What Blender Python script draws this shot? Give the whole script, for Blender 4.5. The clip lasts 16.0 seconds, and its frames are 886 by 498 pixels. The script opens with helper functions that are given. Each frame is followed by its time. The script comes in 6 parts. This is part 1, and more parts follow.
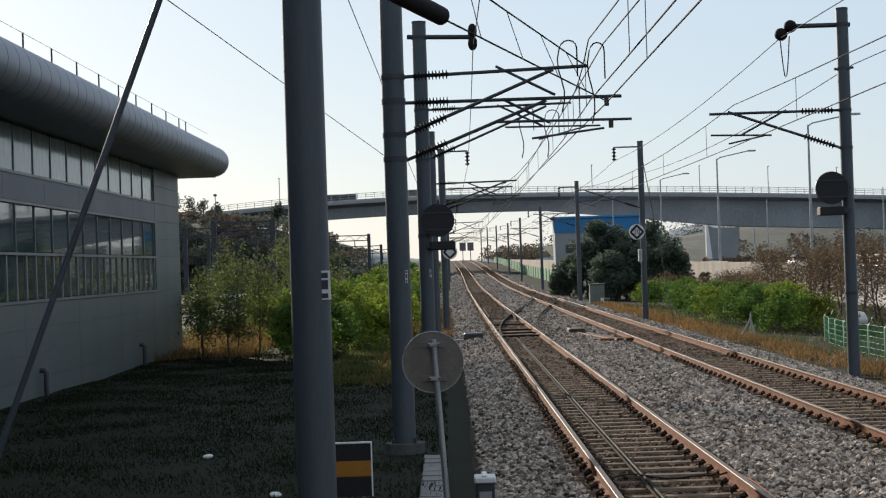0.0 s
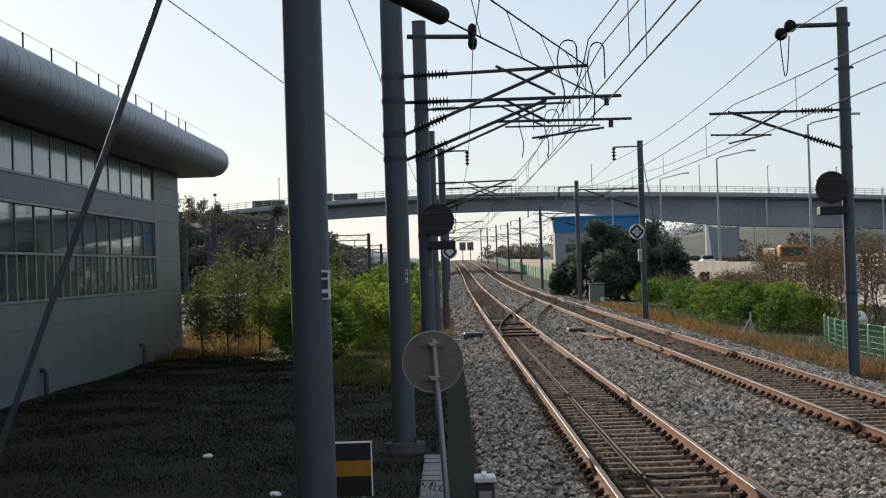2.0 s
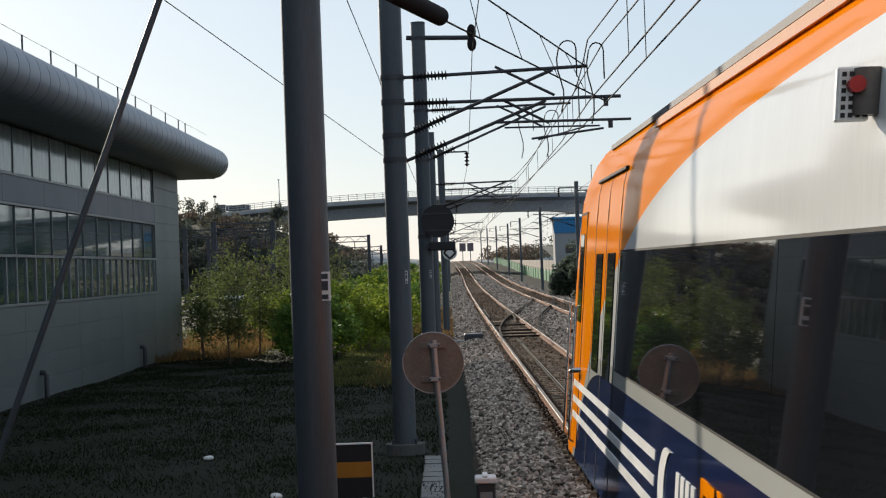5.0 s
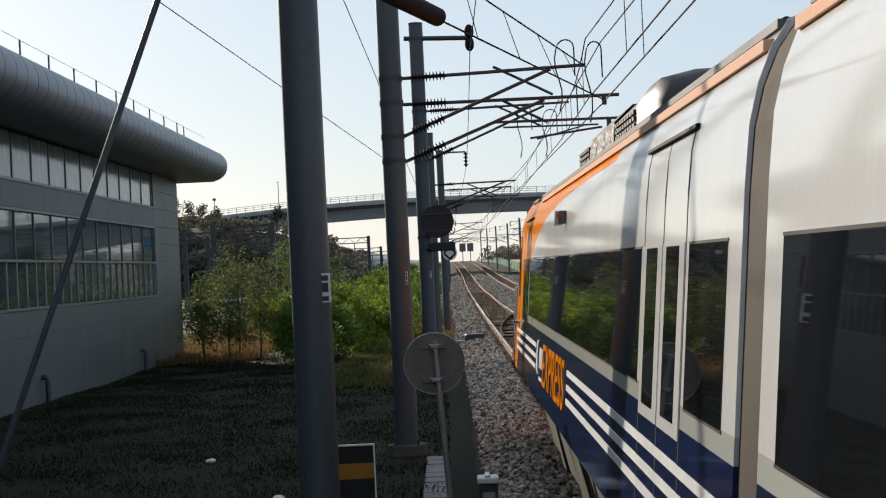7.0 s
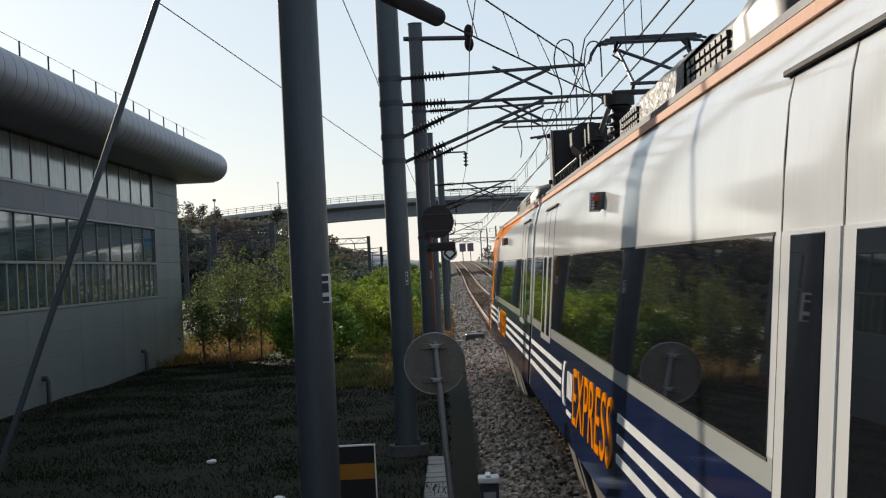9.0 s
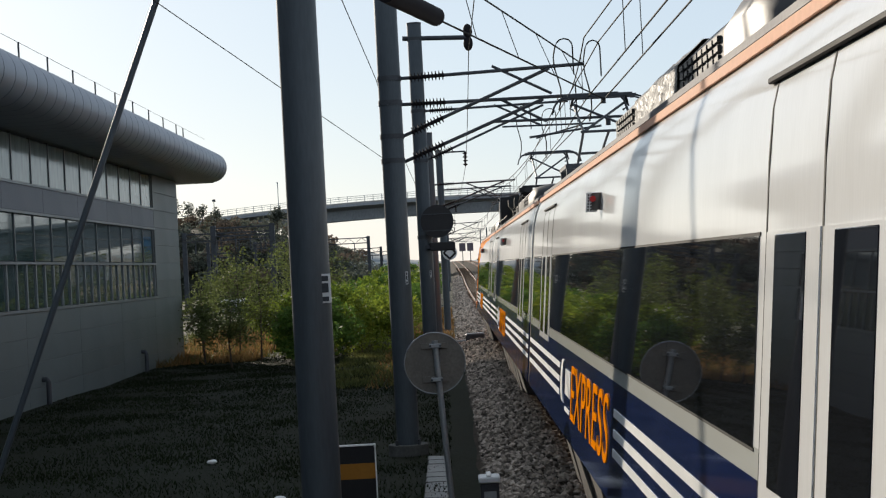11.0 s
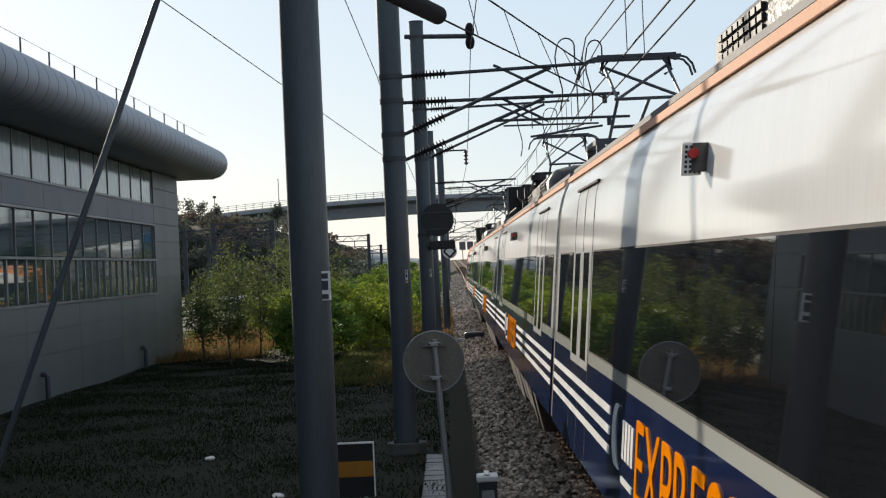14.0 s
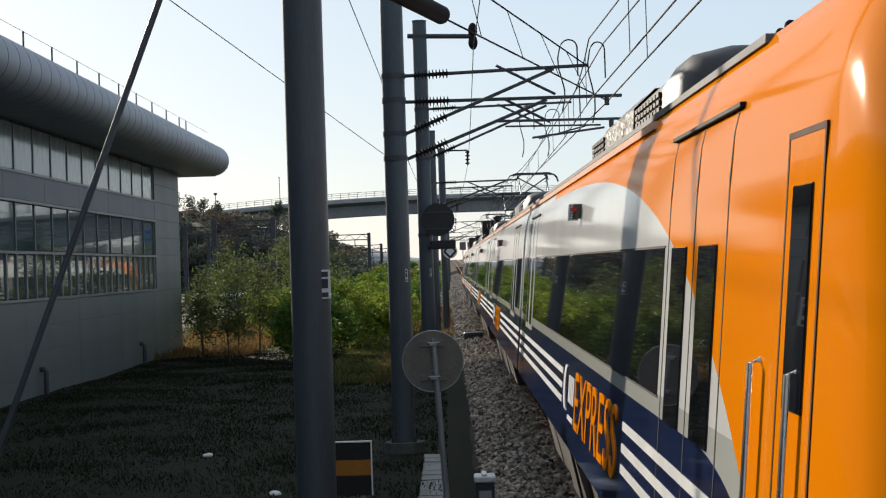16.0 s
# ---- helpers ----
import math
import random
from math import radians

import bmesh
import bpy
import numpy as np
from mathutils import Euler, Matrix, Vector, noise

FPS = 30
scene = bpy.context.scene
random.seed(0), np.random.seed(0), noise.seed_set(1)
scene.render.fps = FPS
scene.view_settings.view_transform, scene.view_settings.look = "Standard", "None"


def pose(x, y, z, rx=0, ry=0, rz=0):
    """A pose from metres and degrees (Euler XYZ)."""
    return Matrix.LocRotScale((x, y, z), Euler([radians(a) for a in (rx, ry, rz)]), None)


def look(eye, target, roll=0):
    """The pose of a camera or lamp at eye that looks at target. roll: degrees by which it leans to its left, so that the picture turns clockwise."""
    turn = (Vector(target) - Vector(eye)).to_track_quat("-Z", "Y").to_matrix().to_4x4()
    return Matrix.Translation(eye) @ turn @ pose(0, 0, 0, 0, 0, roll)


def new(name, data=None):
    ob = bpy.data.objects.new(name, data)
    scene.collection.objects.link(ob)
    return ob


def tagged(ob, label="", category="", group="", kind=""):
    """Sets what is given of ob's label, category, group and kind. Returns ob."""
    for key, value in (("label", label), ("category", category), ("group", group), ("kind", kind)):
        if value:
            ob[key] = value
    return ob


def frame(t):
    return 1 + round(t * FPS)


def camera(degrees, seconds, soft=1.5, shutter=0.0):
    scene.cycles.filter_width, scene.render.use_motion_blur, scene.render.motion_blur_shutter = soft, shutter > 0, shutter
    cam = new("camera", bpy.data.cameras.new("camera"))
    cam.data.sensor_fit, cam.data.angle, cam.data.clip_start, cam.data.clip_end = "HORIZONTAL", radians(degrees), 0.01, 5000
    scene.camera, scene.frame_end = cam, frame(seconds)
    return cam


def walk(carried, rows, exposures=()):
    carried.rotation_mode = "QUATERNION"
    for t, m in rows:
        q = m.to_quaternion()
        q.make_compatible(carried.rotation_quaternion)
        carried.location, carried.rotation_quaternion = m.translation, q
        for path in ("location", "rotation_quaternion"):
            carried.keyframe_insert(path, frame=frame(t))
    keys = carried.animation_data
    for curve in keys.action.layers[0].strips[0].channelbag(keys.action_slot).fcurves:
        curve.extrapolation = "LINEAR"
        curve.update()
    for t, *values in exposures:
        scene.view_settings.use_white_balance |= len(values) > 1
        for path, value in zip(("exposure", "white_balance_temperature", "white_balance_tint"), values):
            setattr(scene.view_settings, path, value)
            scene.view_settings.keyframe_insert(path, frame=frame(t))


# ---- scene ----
cam = camera(30.26, 16.0, soft=1.2)
EYE = (0.0, 0.0, 2.5)
TURNS = [(0.0, 90.579, 1.900, 0.177), (1.0, 90.578, 1.892, 0.174), (2.0, 90.567, 1.894, 0.173), (3.0, 90.568, 1.871, 0.168),
         (4.0, 90.572, 1.873, 0.174), (4.7, 90.590, 1.990, 0.175), (5.6, 90.622, 2.330, 0.176), (6.5, 90.634, 2.551, 0.176),
         (7.0, 90.617, 2.716, 0.179), (7.5, 90.605, 2.741, 0.179), (8.0, 90.598, 2.768, 0.179), (8.5, 90.598, 2.785, 0.180),
         (9.0, 90.620, 2.880, 0.186), (10.2, 90.612, 3.010, 0.184), (11.5, 90.604, 3.100, 0.182), (12.0, 90.602, 3.131, 0.187),
         (12.5, 90.602, 3.131, 0.187), (13.0, 90.596, 3.142, 0.187), (13.5, 90.570, 3.022, 0.183), (14.0, 90.556, 2.553, 0.176),
         (14.5, 90.548, 1.918, 0.179), (15.0, 90.557, 1.844, 0.177), (15.5, 90.561, 1.842, 0.180), (16.0, 90.550, 1.823, 0.180)]
walk(cam, [(t, pose(*EYE, a, b, c)) for t, a, b, c in TURNS], exposures=[(0.0, 0.28), (4.0, 0.28), (6.5, 0.25), (9.0, 0.25), (12.0, 0.32), (16.0, 0.32)])

# ---- light: low sun ahead and to the left, hazy sky ----
SUN_AZ, SUN_EL = 25.0, 17.0
world = bpy.data.worlds.new("sky")
scene.world = world
world.use_nodes = True
wn = world.node_tree.nodes
bgn = wn["Background"]
sky = wn.new("ShaderNodeTexSky")
sky.sky_type = 'NISHITA'
sky.sun_disc = False
sky.sun_elevation = radians(SUN_EL)
sky.sun_rotation = radians(-SUN_AZ)
sky.air_density = 1.0
sky.dust_density = 0.6
sky.ozone_density = 2.5
haze = wn.new("ShaderNodeMix")
haze.data_type = 'RGBA'
haze.inputs["Factor"].default_value = 0.68
haze.inputs["B"].default_value = (7.4, 8.5, 9.7, 1)
world.node_tree.links.new(sky.outputs[0], haze.inputs["A"])
world.node_tree.links.new(haze.outputs["Result"], bgn.inputs[0])
bgn.inputs[1].default_value = 0.079
sun_data = bpy.data.lights.new("sun", 'SUN')
sun_data.energy = 5.0
sun_data.angle = radians(0.6)
sun_data.color = (1.0, 0.89, 0.74)
sun = new("sun", sun_data)
to_sun = Vector((-math.sin(radians(SUN_AZ)) * math.cos(radians(SUN_EL)), math.cos(radians(SUN_AZ)) * math.cos(radians(SUN_EL)), math.sin(radians(SUN_EL))))
sun.matrix_world = look(to_sun * 300, (0, 0, 0))


# ---- materials ----
def mat(name, color, rough=0.6, metal=0.0, grain=0.15, scale=8.0, fine=60.0, bump=0.1, dark=None, spec=0.25, coat=0.0, island=False, obvar=0.0, stretch=(1, 1, 1), coat_rough=0.04):
    """A surface with stains at a large scale and grain at a small one."""
    m = bpy.data.materials.new(name)
    m.use_nodes = True
    n, l = m.node_tree.nodes, m.node_tree.links
    b = n["Principled BSDF"]
    b.inputs["Metallic"].default_value = metal
    b.inputs["Specular IOR Level"].default_value = spec
    b.inputs["Coat Weight"].default_value = coat
    b.inputs["Coat Roughness"].default_value = coat_rough
    co = n.new("ShaderNodeTexCoord")
    mp = n.new("ShaderNodeMapping")
    mp.inputs["Scale"].default_value = stretch
    l.new(co.outputs["Object"], mp.inputs["Vector"])
    a = n.new("ShaderNodeTexNoise")
    a.inputs["Scale"].default_value = scale
    a.inputs["Detail"].default_value = 5
    c = n.new("ShaderNodeTexNoise")
    c.inputs["Scale"].default_value = fine
    c.inputs["Detail"].default_value = 3
    for q in (a, c):
        l.new(mp.outputs["Vector"], q.inputs["Vector"])
    ramp = n.new("ShaderNodeMapRange")
    ramp.inputs["From Min"].default_value = 0.3
    ramp.inputs["From Max"].default_value = 0.7
    l.new(a.outputs["Fac"], ramp.inputs["Value"])
    dk = dark if dark else tuple(x * (1 - 2.2 * grain) for x in color)
    mix = n.new("ShaderNodeMix")
    mix.data_type = 'RGBA'
    mix.inputs["A"].default_value = (*[max(x, 0) for x in dk], 1)
    mix.inputs["B"].default_value = (*color, 1)
    l.new(ramp.outputs["Result"], mix.inputs["Factor"])
    hs = n.new("ShaderNodeHueSaturation")
    l.new(mix.outputs["Result"], hs.inputs["Color"])
    v = n.new("ShaderNodeMapRange")
    v.inputs["From Min"].default_value = 0.25
    v.inputs["From Max"].default_value = 0.75
    v.inputs["To Min"].default_value = 1 - grain
    v.inputs["To Max"].default_value = 1 + grain
    l.new(c.outputs["Fac"], v.inputs["Value"])
    last = v.outputs["Result"]
    if island or obvar:
        src = n.new("ShaderNodeNewGeometry").outputs["Random Per Island"] if island else n.new("ShaderNodeObjectInfo").outputs["Random"]
        w = n.new("ShaderNodeMapRange")
        amt = obvar if obvar else 0.35
        w.inputs["To Min"].default_value = 1 - amt
        w.inputs["To Max"].default_value = 1 + amt
        l.new(src, w.inputs["Value"])
        mu = n.new("ShaderNodeMath")
        mu.operation = 'MULTIPLY'
        l.new(last, mu.inputs[0])
        l.new(w.outputs["Result"], mu.inputs[1])
        last = mu.outputs[0]
    l.new(last, hs.inputs["Value"])
    l.new(hs.outputs["Color"], b.inputs["Base Color"])
    r = n.new("ShaderNodeMapRange")
    r.inputs["To Min"].default_value = max(rough - 0.12, 0.02)
    r.inputs["To Max"].default_value = min(rough + 0.12, 1)
    l.new(a.outputs["Fac"], r.inputs["Value"])
    l.new(r.outputs["Result"], b.inputs["Roughness"])
    if bump:
        bp = n.new("ShaderNodeBump")
        bp.inputs["Strength"].default_value = bump
        bp.inputs["Distance"].default_value = 0.02
        l.new(c.outputs["Fac"], bp.inputs["Height"])
        l.new(bp.outputs["Normal"], b.inputs["Normal"])
    return m


def leaf_mat(name, color, dark, trans=0.35):
    """Thin leaves: diffuse with light passing through."""
    m = mat(name, color, 0.65, 0, 0.12, 0.6, 9.0, 0, dark, spec=0.12, island=True)
    n, l = m.node_tree.nodes, m.node_tree.links
    b, out = n["Principled BSDF"], n["Material Output"]
    tr = n.new("ShaderNodeBsdfTranslucent")
    mx = n.new("ShaderNodeMixShader")
    mx.inputs[0].default_value = trans
    src = b.inputs["Base Color"].links[0].from_socket
    l.new(src, tr.inputs["Color"])
    l.new(b.outputs[0], mx.inputs[1])
    l.new(tr.outputs[0], mx.inputs[2])
    l.new(mx.outputs[0], out.inputs["Surface"])
    return m


def glass_mat(name, color, rough=0.04, spec=0.9):
    """Tinted glazing seen from outside: dark, glossy."""
    m = mat(name, color, rough, 0, 0.1, 0.8, 3.0, 0, spec=spec)
    n, l = m.node_tree.nodes, m.node_tree.links
    b = n["Principled BSDF"]
    for k in list(b.inputs["Roughness"].links):
        l.remove(k)
    b.inputs["Roughness"].default_value = rough
    return m


# near-black soil: the deep shade beside the building is put into its colour
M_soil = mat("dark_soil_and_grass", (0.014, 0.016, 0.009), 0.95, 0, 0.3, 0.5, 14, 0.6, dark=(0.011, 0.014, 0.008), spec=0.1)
M_stone = mat("ballast_stone", (0.41, 0.345, 0.29), 0.9, 0, 0.2, 5, 50, 0.2, spec=0.08, island=True, obvar=0.8)
# bed kept dark so its colour gives the shade in gaps between loose stones
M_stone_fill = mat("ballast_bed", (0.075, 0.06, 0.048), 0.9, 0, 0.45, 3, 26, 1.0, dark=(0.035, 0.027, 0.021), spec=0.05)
M_stone_rust = mat("ballast_stone_rusty", (0.21, 0.145, 0.10), 0.9, 0, 0.25, 4, 50, 0.2, spec=0.08, island=True, obvar=0.6)
M_sleeper = mat("sleeper_concrete", (0.19, 0.135, 0.095), 0.85, 0, 0.25, 4, 50, 0.2, spec=0.12, obvar=0.15)
M_rust = mat("rusty_rail_side", (0.20, 0.072, 0.027), 0.75, 0.0, 0.25, 5, 80, 0.1, spec=0.12)
M_railtop = mat("worn_rail_head", (0.15, 0.105, 0.075), 0.5, 0.0, 0.1, 3, 60, 0.02, spec=0.2)
M_clip = mat("rusty_clip", (0.07, 0.045, 0.03), 0.8, 0.2, 0.2)
M_pole = mat("painted_steel_pole", (0.075, 0.09, 0.105), 0.45, 0.2, 0.12, 1.6, 40, 0.03, stretch=(1, 1, 0.15))
M_galv = mat("galvanised_steel", (0.34, 0.36, 0.38), 0.45, 0.7, 0.12, 3, 50, 0.03)
M_darksteel = mat("dark_steel", (0.06, 0.065, 0.075), 0.5, 0.4, 0.15, 4, 50, 0.05)
M_wire = mat("copper_wire", (0.03, 0.028, 0.026), 0.8, 0.0, 0.1, 4, 50, 0, spec=0.08)
M_insul = mat("brown_insulator", (0.018, 0.016, 0.018), 0.7, 0, 0.1, 6, 50, 0, spec=0.06)
M_conc = mat("concrete", (0.42, 0.41, 0.39), 0.85, 0, 0.15, 0.7, 20, 0.15, stretch=(1, 1, 0.4))
M_bridge = mat("weathered_bridge_concrete", (0.33, 0.345, 0.37), 0.85, 0, 0.14, 0.12, 3, 0.05, stretch=(1, 1, 0.5))
M_panel = mat("grey_wall_panel", (0.115, 0.133, 0.138), 0.45, 0.1, 0.05, 0.6, 12, 0.02, obvar=0.06)
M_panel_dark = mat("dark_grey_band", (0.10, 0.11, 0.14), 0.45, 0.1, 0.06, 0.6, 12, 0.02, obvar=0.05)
M_alu = mat("aluminium_cladding", (0.22, 0.245, 0.29), 0.45, 0.3, 0.06, 1.0, 20, 0.02, obvar=0.05)
M_mullion = mat("window_mullion", (0.10, 0.11, 0.12), 0.4, 0.4, 0.1)
M_mull_light = mat("light_mullion", (0.20, 0.215, 0.225), 0.4, 0.3, 0.1)
M_bglass = glass_mat("building_glass", (0.045, 0.075, 0.075), 0.03, 1.0)
M_blind = mat("frosted_upper_glass", (0.21, 0.25, 0.25), 0.12, 0, 0.25, 0.9, 4, 0.0, dark=(0.13, 0.165, 0.165), stretch=(1, 1, 0.3))
M_conc_dark = mat("dark_stained_concrete", (0.10, 0.10, 0.095), 0.9, 0, 0.2, 2, 20, 0.2)
# road colour raised to hold the sheen of low sun on it
M_asphalt = mat("asphalt", (0.26, 0.26, 0.255), 0.65, 0, 0.15, 0.2, 12, 0.1)
M_signback = mat("bare_sign_back", (0.17, 0.158, 0.142), 0.5, 0.35, 0.14, 5, 40, 0.03)
M_white = mat("white_paint", (0.75, 0.75, 0.74), 0.4, 0, 0.05, 3, 30, 0)
M_signwhite = mat("sign_white", (0.62, 0.63, 0.64), 0.45, 0, 0.05, 4, 30, 0)
M_black = mat("black_paint", (0.02, 0.02, 0.022), 0.5, 0, 0.1, 3, 30, 0)
M_yellow = mat("amber_paint", (0.34, 0.15, 0.02), 0.5, 0, 0.08, 3, 30, 0)


# ---- mesh helpers ----
def mesh_of(name, bm, material=None, smooth=False):
    me = bpy.data.meshes.new(name)
    bm.to_mesh(me)
    bm.free()
    for mm in (material if isinstance(material, (list, tuple)) else [material]):
        if mm:
            me.materials.append(mm)
    if smooth:
        for p in me.polygons:
            p.use_smooth = True
    return me


def part(name, bm, material, parent, label="", smooth=False):
    ob = new(name, mesh_of(name, bm, material, smooth))
    ob.parent = parent
    if label:
        tagged(ob, label)
    return ob


def thing(name, loc, label, category, group="", kind="", rot=(0, 0, 0)):
    ob = new(name)
    ob.empty_display_size = 0.2
    ob.matrix_basis = pose(*loc, *rot)
    return tagged(ob, label, category, group, kind)


def solo(name, bm, material, label, category, group="", kind="", loc=(0, 0, 0), smooth=False):
    ob = new(name, mesh_of(name, bm, material, smooth))
    ob.location = loc
    return tagged(ob, label, category, group, kind)


def box(bm, x0, y0, z0, x1, y1, z1, mi=0):
    v = [bm.verts.new(p) for p in ((x0, y0, z0), (x1, y0, z0), (x1, y1, z0), (x0, y1, z0), (x0, y0, z1), (x1, y0, z1), (x1, y1, z1), (x0, y1, z1))]
    for q in ((3, 2, 1, 0), (4, 5, 6, 7), (0, 1, 5, 4), (1, 2, 6, 5), (2, 3, 7, 6), (3, 0, 4, 7)):
        bm.faces.new([v[i] for i in q]).material_index = mi
    return v


def bbox(x0, y0, z0, x1, y1, z1, bev=0.01):
    bm = bmesh.new()
    box(bm, x0, y0, z0, x1, y1, z1)
    if bev:
        bmesh.ops.bevel(bm, geom=bm.edges[:], offset=bev, segments=1, affect='EDGES')
    return bm


def tube(bm, pts, r, seg=8, mi=0, r2=None):
    """A round bar along a line of points."""
    pts = [Vector(p) for p in pts]
    rings = []
    for i, p in enumerate(pts):
        d = (pts[min(i + 1, len(pts) - 1)] - pts[max(i - 1, 0)]).normalized()
        a = d.cross(Vector((0, 0, 1)) if abs(d.z) < 0.95 else Vector((1, 0, 0))).normalized()
        b = d.cross(a)
        rr = r if r2 is None else r + (r2 - r) * i / (len(pts) - 1)
        rings.append([bm.verts.new(p + (a * math.cos(2 * math.pi * k / seg) + b * math.sin(2 * math.pi * k / seg)) * rr) for k in range(seg)])
    for u, w in zip(rings, rings[1:]):
        for k in range(seg):
            f = bm.faces.new((u[k], u[(k + 1) % seg], w[(k + 1) % seg], w[k]))
            f.material_index, f.smooth = mi, True
    for ring in (rings[0][::-1], rings[-1]):
        bm.faces.new([bm.verts.new(v.co) for v in ring]).material_index = mi


def tubes(*lines, r=0.03, seg=8):
    bm = bmesh.new()
    for pts in lines:
        tube(bm, pts, r, seg)
    bmesh.ops.recalc_face_normals(bm, faces=bm.faces[:])
    return bm


def prism(bm, outline, y0, y1, mi=0):
    """An outline in x, z drawn out along y."""
    a = [bm.verts.new((x, y0, z)) for x, z in outline]
    b = [bm.verts.new((x, y1, z)) for x, z in outline]
    n = len(a)
    for i in range(n):
        bm.faces.new((a[i], a[(i + 1) % n], b[(i + 1) % n], b[i])).material_index = mi
    bm.faces.new(a[::-1]).material_index = mi
    bm.faces.new(b).material_index = mi


def ribbed(bm, a, b, core, rib, n, seg=14):
    """One turned body from a to b with n ribs on its core."""
    a, b = Vector(a), Vector(b)
    d = (b - a).normalized()
    e = d.cross(Vector((0, 0, 1)) if abs(d.z) < 0.95 else Vector((1, 0, 0))).normalized()
    g = d.cross(e)
    steps = [(0.0, core)]
    for k in range(n):
        steps += [((k + 0.3) / n, core), ((k + 0.42) / n, rib), ((k + 0.6) / n, rib), ((k + 0.78) / n, core)]
    steps.append((1.0, core))
    rings = [[bm.verts.new(a.lerp(b, f) + (e * math.cos(2 * math.pi * q / seg) + g * math.sin(2 * math.pi * q / seg)) * r) for q in range(seg)] for f, r in steps]
    for u, w in zip(rings, rings[1:]):
        for q in range(seg):
            bm.faces.new((u[q], u[(q + 1) % seg], w[(q + 1) % seg], w[q])).smooth = True
    bm.faces.new(rings[0][::-1])
    bm.faces.new(rings[-1])
    return fixed(bm)


def disk(bm, c, r, y0, y1, seg=32):
    prism(bm, [(c[0] + r * math.cos(2 * math.pi * k / seg), c[1] + r * math.sin(2 * math.pi * k / seg)) for k in range(seg)], y0, y1)


def fixed(bm):
    bmesh.ops.recalc_face_normals(bm, faces=bm.faces[:])
    return bm


def sag(a, b, drop, n=10):
    a, b = Vector(a), Vector(b)
    return [a.lerp(b, i / n) - Vector((0, 0, 4 * drop * (i / n) * (1 - i / n))) for i in range(n + 1)]


def eased(y, table):
    """A value along the line, read from a short table and smoothed over fifty metres."""
    ys, vs = zip(*table)
    return float(np.mean(np.interp([y + 5 * k for k in range(-5, 6)], ys, vs)))


def rise(y):
    """Height of the line: level, then a gentle climb that eases off."""
    if y < 90:
        return 0.0
    return eased(y, ((120, 0.0), (150, 0.03), (180, 0.15), (214, 0.38), (269, 0.95), (300, 1.55), (330, 2.1), (360, 2.7), (410, 3.3), (500, 3.9), (700, 4.5), (1300, 6.2)))


# ---- ground ----
NEAR_X, FAR_X, GAUGE = 2.49, 6.72, 1.505


def drift(y):
    """Both tracks bear slightly right, then swing left far ahead."""
    if y < 60:
        return 0.0
    return eased(y, ((85, 0.0), (140, 0.12), (214, 0.36), (262, 0.55), (300, 0.42), (340, 0.1), (400, -0.3), (500, -0.5), (700, 0.0), (1300, 2.5)))


def ground_z(x, y):
    z = -0.42 + rise(y)
    if x < -2:
        z += -0.1 * min(1, (-2 - x) / 5)
    if 10 < x:
        z += -0.25 * min(1, (x - 10) / 3) + min(max(y - 90, 0) / 60, 1) * min(max(x - 14, 0) / 8, 1) * 0.2 - 0.75 * rise(y) * min(max(x - 14, 0) / 8, 1)
    return z + 0.06 * noise.noise((x * 0.35, y * 0.35, 0)) + 0.5 * noise.noise((x * 0.02, y * 0.02, 3)) * min(1, max(0, abs(x - 4.5) - 8) / 25)


def build_ground():
    xs = [-2500, -1200, -600, -300, -160, -100] + [-70 + 2.5 * i for i in range(57)] + [90, 120, 180, 300, 600, 1200, 2500]
    ys = [-600, -200, -60, -20] + [-10 + 2.0 * i for i in range(75)] + [145 + 8 * i for i in range(30)] + [400 + 40 * i for i in range(16)] + [1200, 1700, 2600, 4200]
    bm = bmesh.new()
    g = [[bm.verts.new((x, y, ground_z(x, min(y, 700)) - 0.00006 * max(0, y - 900))) for x in xs] for y in ys]
    for r0, r1 in zip(g, g[1:]):
        for i in range(len(xs) - 1):
            bm.faces.new((r0[i], r0[i + 1], r1[i + 1], r1[i])).smooth = True
    solo("ground", bm, M_soil, "soil with patchy grass beside the railway, darkened in colour for shade", "ground", kind="structure")


build_ground()


def bed_outline(y):
    r = rise(y)
    return [(0.05, -0.52 + r), (0.75, -0.24 + r), (1.35, -0.18 + r), (1.6, -0.21 + r), (3.4, -0.21 + r), (3.6, -0.18 + r), (4.6, -0.13 + r), (5.6, -0.18 + r), (5.8, -0.21 + r), (7.6, -0.21 + r), (7.85, -0.18 + r), (8.6, -0.24 + r), (9.5, -0.56 + r)]


def build_bed():
    ys = [-8 + 2 * i for i in range(60)] + [112 + 8 * i for i in range(36)] + [400 + 30 * i for i in range(32)]
    bm = bmesh.new()
    rows = [[bm.verts.new((x + drift(y), y, z + (0.03 * noise.noise((x * 1.3, y * 1.3, 5)) if 0 < x < 9 else 0))) for x, z in bed_outline(y)] for y in ys]
    for a, b in zip(rows, rows[1:]):
        for i in range(len(a) - 1):
            bm.faces.new((a[i], a[i + 1], b[i + 1], b[i])).smooth = True
    solo("ballast_bed", bm, M_stone_fill, "packed ballast under both tracks, gap shade put into its dark colour", "ballast", kind="structure")


build_bed()


